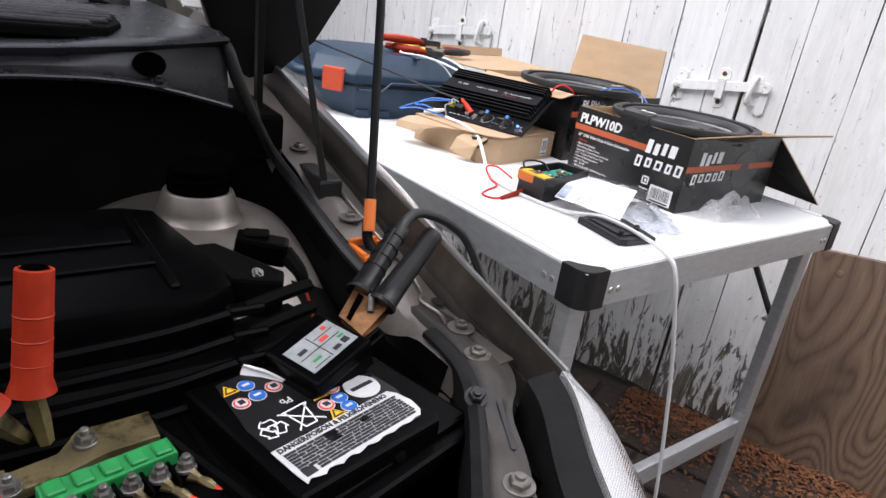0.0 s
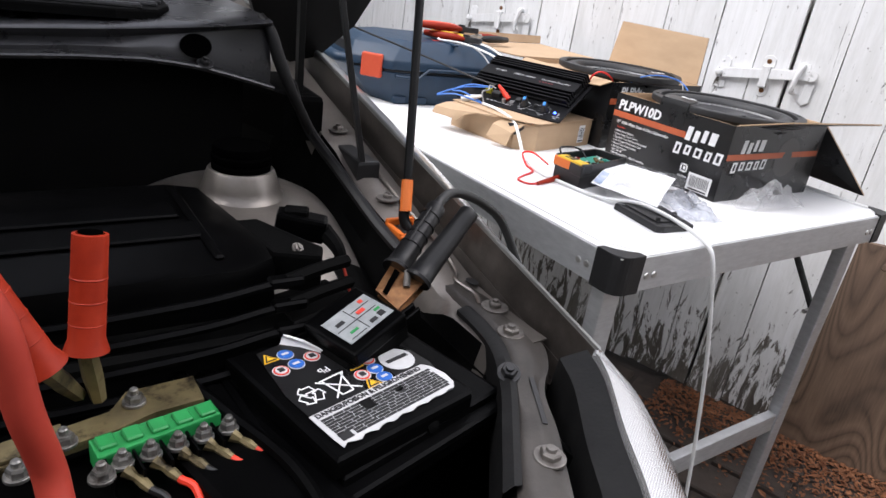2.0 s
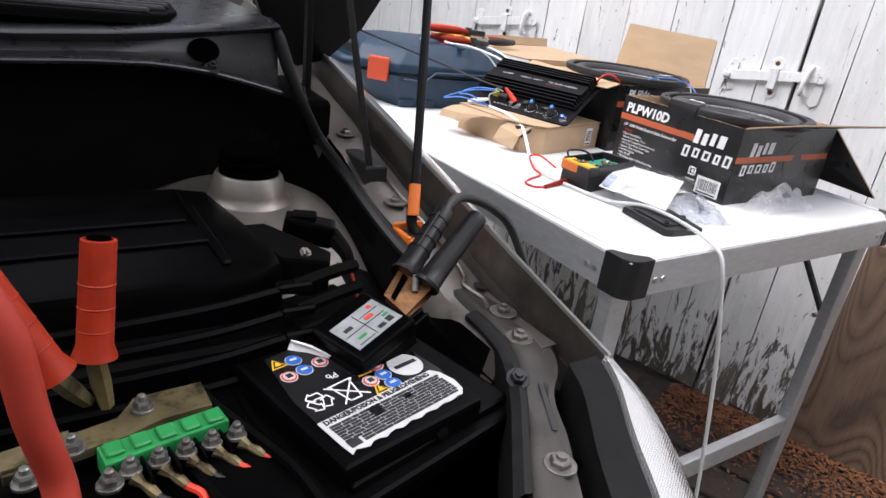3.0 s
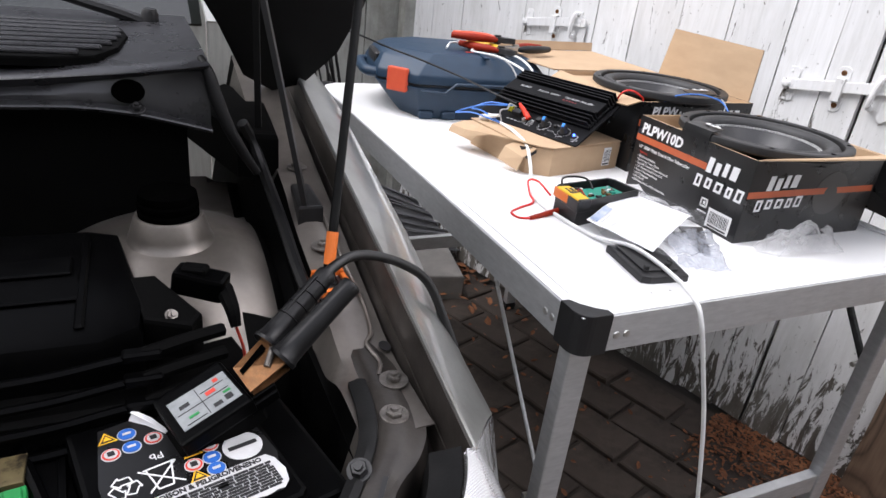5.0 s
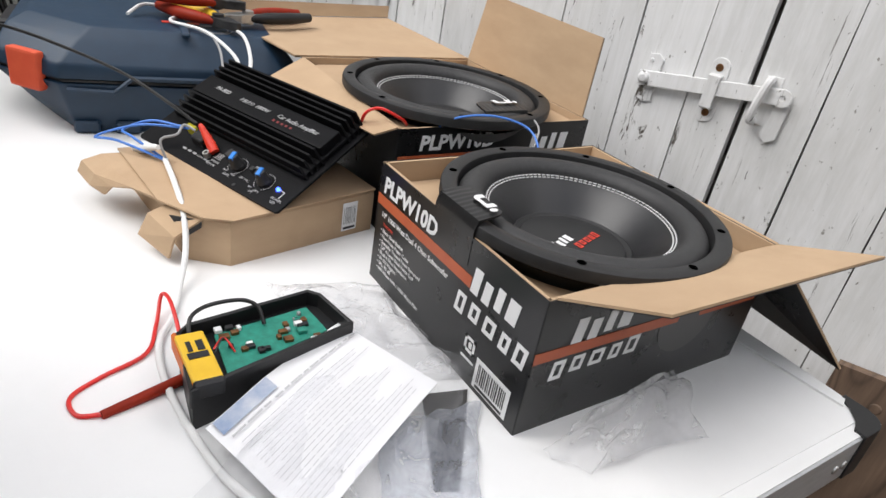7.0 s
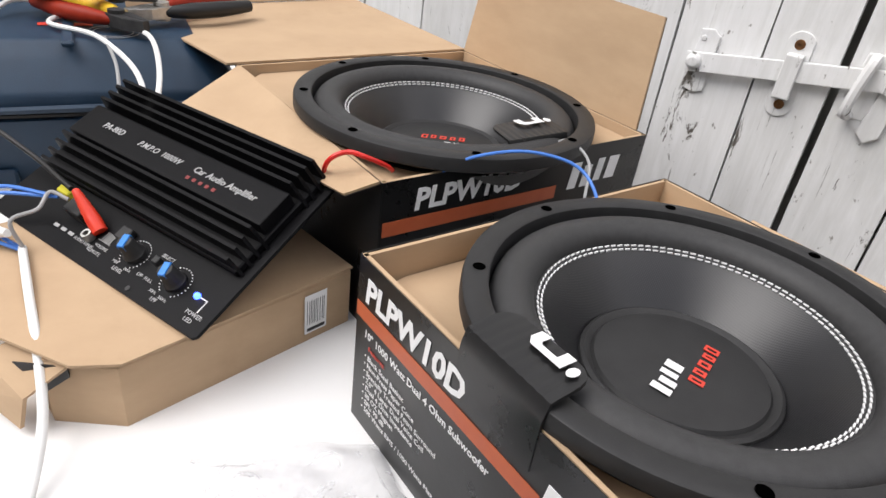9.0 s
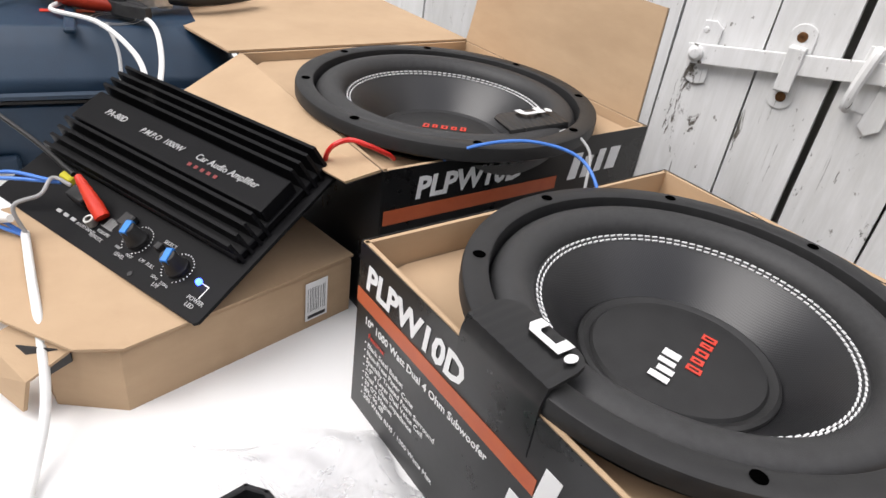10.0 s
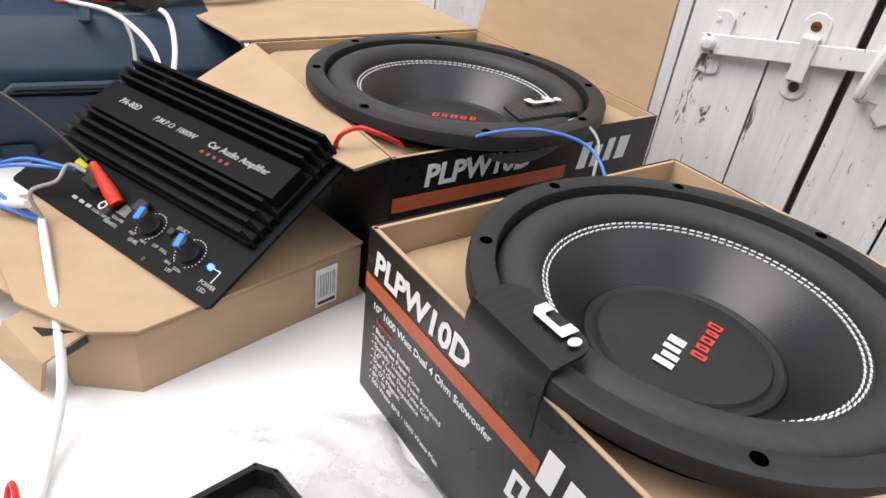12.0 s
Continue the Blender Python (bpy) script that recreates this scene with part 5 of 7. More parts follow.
part("cowl_seal", tube([(-0.345, 0.30, 0.965), (-0.330, 0.31, 0.935), (-0.322, 0.28, 0.905), (-0.318, 0.20, 0.880), (-0.316, 0.10, 0.852), (-0.308, 0.03, 0.832)], 0.007, 8), M["rubber"], car, "black rubber bay seal", smooth=True)
part("inner_bracket", prism([(-0.35, 0.31), (-0.30, 0.30), (-0.285, 0.5), (-0.33, 0.6), (-0.40, 0.5)], 0.89, 0.95, None, 0.008), M["bay"], car)

# bonnet, raised
def on_bonnet(x, z):
    return Vector((x, 0.5 - 0.45 * (z - 0.967), z))
outl = [(-0.27, 0.960), (-0.225, 0.972), (-0.178, 1.025), (-0.150, 1.10), (-0.115, 1.30), (-0.10, 1.9), (-1.7, 1.9), (-1.7, 1.52), (-1.0, 1.46), (-0.60, 1.36), (-0.42, 1.17), (-0.352, 1.06), (-0.315, 0.985)]
bn = bmesh.new()
pp = [on_bonnet(*p) for p in outl]
off = Vector((0, 0.45, 0)).cross(Vector((0, 0, 0))) + Vector((0, 1, 0.45)).normalized()
lo, hi = [bn.verts.new(p) for p in pp], [bn.verts.new(p + off * 0.03) for p in pp]
bn.faces.new(lo), bn.faces.new(hi[::-1])
for i in range(len(pp)):
    bn.faces.new((lo[i], lo[(i + 1) % len(pp)], hi[(i + 1) % len(pp)], hi[i]))
bmesh.ops.bevel(bn, geom=[e for e in bn.edges if len(e.link_faces) == 2 and e.calc_face_angle(0) > 1.2], offset=0.008, segments=3, affect="EDGES")
bonnet = part("bonnet", bn, M["blackpaint"], car, "raised bonnet, black underneath", smooth=True)
part("hinge_arm", prism([(-0.009, 0), (0.011, 0), (0.008, 0.27), (-0.006, 0.27)], -0.003, 0.003, basis((-0.287, 0.200, 0.888), (0.3, 1, 0.0), (-0.03, 0.55, 0.9)), 0.001), M["cap"], car)
part("hinge_arm", prism([(-0.010, 0), (0.010, 0), (0.012, 0.22), (-0.010, 0.22)], -0.004, 0.004, basis((-0.318, 0.34, 0.90), (0.2, 1, 0.0), (0.02, 0.15, 0.9)), 0.001), M["blackpaint"], car)
part("hinge_foot", prism([(-0.298, 0.19), (-0.268, 0.19), (-0.266, 0.31), (-0.29, 0.31)], 0.868, 0.894, None, 0.004), M["cap"], car)
rodp = lambda z: Vector((-0.281 + 0.2025 * (z - 0.900), 0.100 + 0.4275 * (z - 0.900), z))
rod = part("prop_rod", tube([(-0.284, 0.080, 0.846), (-0.287, 0.090, 0.862), rodp(0.90), rodp(0.95), rodp(1.15), rodp(1.40)], [0.006, 0.006, 0.0052, 0.005, 0.005, 0.005], 10), M["blackpaint"], car, "black bonnet prop rod", smooth=True)
part("sleeve", tube([rodp(0.868), rodp(0.900)], 0.0066, 14, smooth=False), M["orange"], rod, "orange sleeve")
oc = part("rod_clip", boxed((-0.286, 0.066, 0.8445), (0.036, 0.008, 0.008), None, 0.002, 2), M["orange"], car, "orange plastic rod clip")
for c, s in (((-0.302, 0.082, 0.8475), (0.006, 0.036, 0.008)), ((-0.270, 0.082, 0.8485), (0.006, 0.036, 0.008)), ((-0.286, 0.098, 0.8515), (0.036, 0.006, 0.009))):
    part("clip_bar", boxed(c, s, None, 0.002, 2), M["orange"], oc)
part("clip_hole", boxed((-0.286, 0.082, 0.8465), (0.028, 0.030, 0.003)), M["black_ink"], oc)

# air filter housing
AB = Matrix.Translation((0.0, -0.020, 0.012))
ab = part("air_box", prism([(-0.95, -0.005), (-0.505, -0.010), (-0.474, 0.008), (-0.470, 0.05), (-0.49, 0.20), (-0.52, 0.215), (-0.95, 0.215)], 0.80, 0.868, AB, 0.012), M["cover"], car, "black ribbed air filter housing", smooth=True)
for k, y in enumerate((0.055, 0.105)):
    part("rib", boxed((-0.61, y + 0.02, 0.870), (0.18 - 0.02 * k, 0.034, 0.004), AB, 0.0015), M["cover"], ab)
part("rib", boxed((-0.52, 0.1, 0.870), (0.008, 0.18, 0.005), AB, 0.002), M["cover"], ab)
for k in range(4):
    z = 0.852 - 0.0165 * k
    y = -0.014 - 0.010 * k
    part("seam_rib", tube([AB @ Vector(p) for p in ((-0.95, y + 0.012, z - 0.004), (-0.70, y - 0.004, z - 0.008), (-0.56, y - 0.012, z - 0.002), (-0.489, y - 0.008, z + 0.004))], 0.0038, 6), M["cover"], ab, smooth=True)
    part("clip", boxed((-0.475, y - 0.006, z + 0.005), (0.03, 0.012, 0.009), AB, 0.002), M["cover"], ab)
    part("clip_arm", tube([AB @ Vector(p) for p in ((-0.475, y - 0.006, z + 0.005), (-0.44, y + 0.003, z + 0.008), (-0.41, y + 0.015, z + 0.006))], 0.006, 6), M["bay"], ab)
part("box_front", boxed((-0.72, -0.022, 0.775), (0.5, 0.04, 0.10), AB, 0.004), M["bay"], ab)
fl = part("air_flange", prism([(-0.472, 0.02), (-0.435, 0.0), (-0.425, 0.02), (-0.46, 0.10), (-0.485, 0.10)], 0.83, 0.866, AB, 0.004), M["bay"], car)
screw("bolt", (-0.450, 0.000, 0.878), (0.4, -0.6, 0.7), 0.005, 0.004, M["bolt"], car, 0.006)
pg = part("sensor_plug", boxed((0, 0, 0), (0.05, 0.026, 0.024), Matrix.Translation((-0.420, 0.066, 0.872)) @ Matrix.Rotation(radians(-25), 4, "Z") @ Matrix.Rotation(radians(8), 4, "Y"), 0.004, 2), M["cover"], car, "black sensor connector")
part("latch", boxed((-0.005, 0, 0.014), (0.024, 0.016, 0.008), Matrix.Translation((-0.420, 0.066, 0.872)) @ Matrix.Rotation(radians(-25), 4, "Z"), 0.002), M["bay"], pg)
part("boot", tube([(-0.400, 0.056, 0.868), (-0.396, 0.030, 0.860), (-0.394, 0.020, 0.846)], [0.009, 0.007, 0.005], 8), M["bay"], pg)
part("loom", tube([(-0.394, 0.020, 0.846), (-0.388, 0.012, 0.82), (-0.39, 0.0, 0.79)], 0.0015, 6), M["redcable"], pg)

# battery
BM_ = basis((-0.498, -0.214, 0.0), (0.968, 0.25, 0), (-0.25, 0.968, 0))
bat = thing("car_battery", BM_.translation, "black car battery with warning label, clamps attached", "battery")
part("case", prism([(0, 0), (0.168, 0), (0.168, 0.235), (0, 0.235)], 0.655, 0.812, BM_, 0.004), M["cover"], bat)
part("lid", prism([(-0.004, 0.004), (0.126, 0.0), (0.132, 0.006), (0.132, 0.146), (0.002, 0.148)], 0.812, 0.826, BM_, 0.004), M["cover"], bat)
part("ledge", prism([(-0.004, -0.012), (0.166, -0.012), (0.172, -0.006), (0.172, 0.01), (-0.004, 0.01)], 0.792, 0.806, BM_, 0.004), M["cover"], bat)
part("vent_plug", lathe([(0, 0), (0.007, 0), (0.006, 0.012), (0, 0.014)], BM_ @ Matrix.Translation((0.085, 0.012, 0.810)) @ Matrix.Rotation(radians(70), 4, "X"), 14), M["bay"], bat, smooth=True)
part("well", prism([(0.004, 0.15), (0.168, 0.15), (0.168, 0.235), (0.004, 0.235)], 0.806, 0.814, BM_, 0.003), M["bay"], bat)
LB = BM_ @ Matrix.Translation((0.0, 0.0, 0.8264))
lab = part("warning_label", prism([(0.008, 0.015), (0.117, 0.012), (0.129, 0.05), (0.127, 0.086), (0.082, 0.092), (0.066, 0.110), (0.052, 0.140), (0.023, 0.138), (0.010, 0.08)], 0.0, 0.0004, LB), M["boxblack"], bat, "black warning label with coloured symbols")
label_white = surf("worn_label_white", (0.46, 0.46, 0.46), (0.56, 0.56, 0.57), 60, 0.45, bump=0.05, dirt=(0.2, 0.2, 0.2), dirt_at=(0.62, 0.75))
edge = [(0.118 - 0.110 * k / 22, 0.0128 + 0.0016 * math.sin(k * 1.9) + 0.0008 * math.sin(k * 4.3)) for k in range(23)]
part("white_panel", prism([(0.0075, 0.022), (0.0082, 0.0505), (0.1195, 0.0505), (0.124, 0.044), (0.1265, 0.030), (0.1235, 0.018)] + edge, 0.0005, 0.0010, LB), label_white, lab, "torn white panel with fine print")
words("lettering", "DANGER/POISON & PELIGRO/VENENO", 0.0064, LB @ Matrix.Translation((0.0115, 0.0450, 0.0008)), M["black_ink"], lab, 0, 0.00030, "", 0.93)
r = random.Random(9)
fine = []
for k in range(9):
    x = 0.012 + (0.012 if k > 6 else 0.0)
    while x < 0.117:
        w = r.uniform(0.004, 0.016)
        fine.append((x, 0.0402 - 0.0029 * k, min(x + w, 0.1195), 0.0424 - 0.0029 * k))
        x += w + 0.0009
fine += [(0.046, 0.032, 0.056, 0.0425), (0.0115, 0.0165, 0.021, 0.0235), (0.078, 0.034, 0.085, 0.039)]
bars("fine_print", fine, LB, M["black_ink"], lab, 0.0014)
def disc(x, y, rad, material, name, lift=0.0010, seg=26, rot=0):
    return part(name, prism([(x + rad * math.cos(q + rot), y + rad * math.sin(q + rot)) for q in np.linspace(0, 2 * math.pi, seg, False)], lift - 0.0004, lift, LB), material, lab)
blue_ink, amber = plain("blue_ink", (0.02, 0.11, 0.42), 0.4), plain("amber_ink", (0.75, 0.42, 0.02), 0.4)
disc(0.109, 0.068, 0.0150, label_white, "round_mark"), bars("round_mark_bar", [(0.098, 0.0662, 0.120, 0.0700)], LB, M["black_ink"], lab, 0.0016)
for x, y in ((0.0403, 0.1241), (0.0398, 0.1085), (0.0852, 0.068), (0.0841, 0.0555)):
    disc(x, y, 0.0068, label_white, "symbol", 0.0009), disc(x, y, 0.0061, blue_ink, "symbol", 0.0014), bars("symbol_mark", [(x - 0.003, y - 0.001, x + 0.003, y + 0.0015)], LB, label_white, lab, 0.0018)
for x, y in ((0.0558, 0.1103), (0.0251, 0.1075), (0.0882, 0.0810), (0.0715, 0.0672)):
    disc(x, y, 0.0068, label_white, "symbol", 0.0009), disc(x, y, 0.0060, M["red_ink"], "symbol", 0.0013), disc(x, y, 0.0046, label_white, "symbol", 0.0017), bars("symbol_mark", [(x - 0.0024, y - 0.0024, x + 0.0024, y + 0.0024)], LB, M["black_ink"], lab, 0.0021)
for x, y in ((0.0265, 0.1255), (0.0745, 0.0805), (0.0705, 0.0545)):
    disc(x, y, 0.0080, amber, "symbol", 0.0009, 3, math.pi / 2), disc(x, y - 0.0003, 0.0058, M["black_ink"], "symbol", 0.0013, 3, math.pi / 2), disc(x, y - 0.0003, 0.0034, amber, "symbol", 0.0017, 3, math.pi / 2)
def strokes(name, segs, w=0.0008):
    bm = bmesh.new()
    for x0, y0, x1, y1 in segs:
        d = Vector((x1 - x0, y1 - y0, 0)); ln = d.length; q = math.atan2(d.y, d.x)
        prism([(0, -w), (ln, -w), (ln, w), (0, w)], 0.0006, 0.0010, LB @ Matrix.Translation((x0, y0, 0)) @ Matrix.Rotation(q, 4, "Z"), bm=bm)
    part(name, bm, M["white_ink"], lab)
strokes("crossed_bin", [(0.038, 0.056, 0.062, 0.080), (0.036, 0.080, 0.062, 0.056), (0.041, 0.079, 0.044, 0.057), (0.044, 0.057, 0.054, 0.057), (0.054, 0.057, 0.059, 0.079), (0.039, 0.079, 0.061, 0.080)], 0.0006)
chase = []
for a in (90, 210, 330):
    ca, sa = math.cos(radians(a)), math.sin(radians(a))
    at = lambda u, v: (0.0245 + (0.0062 + v) * ca - u * sa, 0.070 + (0.0062 + v) * sa + u * ca)
    loop = [at(*p) for p in ((-0.0062, -0.003), (0.002, -0.003), (0.002, -0.0052), (0.0072, 0.0), (0.002, 0.0052), (0.002, 0.003), (-0.0050, 0.003), (-0.0062, -0.003))]
    chase += [(*p, *q) for p, q in zip(loop, loop[1:])]
strokes("recycling_mark", chase, 0.0005)
words("lettering", "Pb", 0.010, LB @ Matrix.Translation((0.057, 0.0935, 0)) @ Matrix.Rotation(radians(180), 4, "Z"), M["white_ink"], lab)
part("peeled_corner", thicken(loft([[LB @ Vector(p) for p in row] for row in (((0.046, 0.140, 0.0), (0.056, 0.126, 0.001), (0.067, 0.108, 0.0)), ((0.051, 0.143, 0.007), (0.060, 0.128, 0.006), (0.068, 0.110, 0.002)), ((0.047, 0.137, 0.010), (0.056, 0.123, 0.008), (0.064, 0.109, 0.004)))]), 0.0005), M["paper"], lab, "peeled white corner", smooth=True)
part("hold_down", boxed((-0.035, 0.08, 0.795), (0.07, 0.26, 0.03), BM_, 0.006, 2), M["cover"], car, "black battery tray edge")
part("tray_ridge", tube([BM_ @ Vector(p) for p in ((-0.03, 0.20, 0.812), (-0.022, 0.1, 0.812), (-0.018, 0.03, 0.812), (-0.03, -0.02, 0.808), (-0.06, -0.03, 0.804))], 0.005, 8), M["cover"], car, smooth=True)

# terminal cover with its label, clamp
tn, trr, tl = Vector((-0.452, -0.128, 0.845)), Vector((-0.400, -0.1115, 0.8625)), Vector((-0.462, -0.068, 0.8475))
TM = basis(tn, trr - tn, tl - tn)
tc_ = part("terminal_cover", boxed((0.0285, 0.030, -0.007), (0.059, 0.061, 0.014), TM, 0.0025, 2), M["cover"], bat, "black terminal cover")
bars("sticker", [(0.006, 0.010, 0.054, 0.046)], TM, surf("worn_grey_sticker", (0.20, 0.215, 0.22), (0.30, 0.315, 0.32), 90, 0.4, bump=0.05, dirt=(0.05, 0.05, 0.05), dirt_at=(0.62, 0.72)), tc_, 0.0006)
bars("sticker_lines", [(0.008, 0.027, 0.05, 0.0276), (0.028, 0.012, 0.0286, 0.044), (0.01, 0.013, 0.026, 0.0136), (0.030, 0.036, 0.05, 0.0366), (0.033, 0.014, 0.040, 0.018), (0.043, 0.014, 0.049, 0.020), (0.012, 0.032, 0.02, 0.036)], TM, M["black_ink"], tc_, 0.0010)
bars("sticker_ticks", [(0.014, 0.018, 0.022, 0.0205), (0.044, 0.022, 0.05, 0.0245)], TM, M["green"], tc_, 0.0012)
bars("sticker_cross", [(0.033, 0.030, 0.041, 0.034), (0.043, 0.039, 0.047, 0.043)], TM, M["red_ink"], tc_, 0.0012)
for k in range(5):
    part("terminal_rib", boxed((0.066 + 0.002 * k, 0.006 + 0.0085 * k, -0.016 - 0.001 * k), (0.026, 0.0035, 0.010), TM, 0.001), M["cover"], bat)
part("terminal_base", boxed((0.030, 0.034, -0.026), (0.070, 0.056, 0.022), TM, 0.003), M["bay"], bat)
jc = thing("jump_lead_clamp", (-0.37, -0.07, 0.87), "black jump lead clamp with copper jaws gripping the battery", "clamp", "jump lead clamps")
jaw_n = Vector((-0.45, -0.35, 0.82)).normalized()
for dz in (0.0, -0.010):
    quad = [Vector(p) + jaw_n * dz for p in ((-0.409, -0.074, 0.866), (-0.399, -0.097, 0.857), (-0.369, -0.084, 0.870), (-0.382, -0.050, 0.875))]
    part("jaw", slab(quad, 0.0022), M["copper"], jc, "tarnished copper jaw")
part("jaw_slot", slab([Vector(p) + jaw_n * 0.0024 for p in ((-0.404, -0.079, 0.8655), (-0.402, -0.083, 0.8640), (-0.381, -0.066, 0.8740), (-0.383, -0.060, 0.8755))], 0.0006), M["void"], jc)
part("jaw_spring", tube([Vector((-0.384, -0.083, 0.870)), Vector((-0.377, -0.071, 0.879))], 0.0030, 10, smooth=False), M["bolt"], jc)
def grip(low, end, label):
    low, end = Vector(low), Vector(end)
    ax = end - low
    tq = Matrix.Translation(low) @ ax.to_track_quat("Z", "Y").to_matrix().to_4x4()
    ln = ax.length
    part("grip", lathe([(0, -0.001), (0.0128, -0.001), (0.0132, 0.002), (0.0116, 0.004), (0.0108, 0.2 * ln), (0.0098, 0.55 * ln), (0.0092, 0.9 * ln), (0.0096, 0.97 * ln), (0.0086, ln), (0.0066, ln), (0.0062, ln - 0.006), (0, ln - 0.006)], tq, 20), M["rubber"], jc, label, smooth=True)
    return tq, ln
tq, ln = grip((-0.379, -0.055, 0.8735), (-0.318, -0.017, 0.914), "ribbed black grip")
for k in range(4):
    z = (0.34 + 0.16 * k) * ln
    r0 = 0.0108 - 0.0018 * (z / ln)
    part("grip_rib", lathe([(r0 - 0.001, z - 0.0011), (r0 + 0.0011, z), (r0 - 0.001, z + 0.0011)], tq, 18, close=True), M["rubber"], jc)
part("grip_key", boxed((0.0, 0.0098, 0.6 * ln), (0.003, 0.0030, 0.55 * ln), tq, 0.0008), M["rubber"], jc)
grip((-0.371, -0.079, 0.8730), (-0.307, -0.055, 0.922), "black grip")
part("lead", tube([(-0.324, -0.021, 0.910), (-0.312, -0.012, 0.9165), (-0.290, 0.002, 0.9190), (-0.263, 0.012, 0.912), (-0.230, 0.019, 0.896), (-0.201, 0.020, 0.873), (-0.183, 0.007, 0.834), (-0.165, -0.02, 0.77), (-0.140, -0.07, 0.62), (-0.118, -0.13, 0.35), (-0.13, -0.2, 0.03), (-0.16, -0.4, 0.008)], 0.0050, 12), M["blackwire"], jc, "black lead hanging over the wing", smooth=True)

# fuse carrier and red clamps
fz = 0.815
fb = thing("fuse_carrier", (-0.61, -0.12, 0.8), "grimy battery fuse carrier with green fuse strip and bolted leads", "fuse box")
part("base", prism([(-0.72, -0.21), (-0.565, -0.215), (-0.548, -0.20), (-0.555, -0.065), (-0.60, -0.045), (-0.72, -0.06)], 0.782, 0.800, None, 0.004), M["cover"], fb)
part("wall", tube([(-0.72, -0.062, 0.808), (-0.60, -0.050, 0.810), (-0.556, -0.085, 0.808), (-0.548, -0.19, 0.806)], 0.005, 6, smooth=False), M["cover"], fb)
FBM = basis((-0.652, -0.146, fz), (0.078, 0.011, 0), (-0.011, 0.078, 0))
part("fuse_strip", prism([(0, -0.010), (0.080, -0.006), (0.080, 0.012), (0.0, 0.010)], -0.012, 0.005, FBM, 0.0015), M["green"], fb, "green plastic fuse strip")
for k in range(5):
    part("fuse_cell", boxed((0.008 + 0.016 * k, 0.0015, 0.006), (0.011, 0.013, 0.004), FBM, 0.001), M["green"], fb)
part("bus_bar", prism([(-0.05, 0.012), (0.02, 0.014), (0.045, 0.020), (0.078, 0.018), (0.082, 0.048), (0.035, 0.052), (0.02, 0.034), (-0.05, 0.030)], -0.004, 0.003, FBM, 0.0008), M["brass"], fb, "grimy brass bus bar")
part("bus_bar", prism([(-0.05, 0.014), (-0.012, 0.014), (-0.010, 0.034), (-0.05, 0.032)], 0.003, 0.006, FBM, 0.0006), M["brass"], fb)
for p in ((0.036, 0.036), (-0.012, 0.016), (-0.040, 0.0), (-0.002, -0.026)):
    q = FBM @ Vector((*p, 0.003))
    screw("nut", q, (0, 0, 1), 0.006, 0.008, M["nut"], fb, 0.0078)
    part("stud", lathe([(0.0, 0.006), (0.003, 0.006), (0.003, 0.0115), (0.002, 0.0125), (0, 0.0125)], Matrix.Translation(q), 10), M["nut"], fb)
for k in range(5):
    q = FBM @ Vector((0.012 + 0.0168 * k, -0.018 - 0.0005 * k, 0.0))
    screw("nut", q, (0, 0.15, 1), 0.0054, 0.0080, M["nut"], fb, 0.0068)
    part("stud", lathe([(0.0, 0.008), (0.0028, 0.008), (0.0028, 0.0115), (0.002, 0.0125), (0, 0.0125)], Matrix.Translation(q), 10), M["nut"], fb)
    e = FBM @ Vector((0.021 + 0.0172 * k, -0.040, -0.006))
    part("lug", tube([q + Vector((0.001, -0.004, -0.001)), q.lerp(e, 0.45) + Vector((0, 0, -0.001)), q.lerp(e, 0.75), e], [0.0052, 0.0026, 0.0036, 0.0028], 8), M["brass"], fb)
    part("lead", tube([e, e + Vector((0.008, -0.012, -0.004)), e + Vector((0.004, -0.045, -0.018)), e + Vector((-0.03, -0.09, -0.04))], 0.0026, 8), M["plugred"] if k not in (0, 2) else M["blackwire"], fb, "", True)
    part("divider", boxed((0.0035 + 0.0168 * k, -0.022, -0.002), (0.0016, 0.022, 0.012), FBM), M["cover"], fb)


fb.matrix_basis = Matrix.Translation((0.020, 0.014, 0.0)) @ fb.matrix_basis


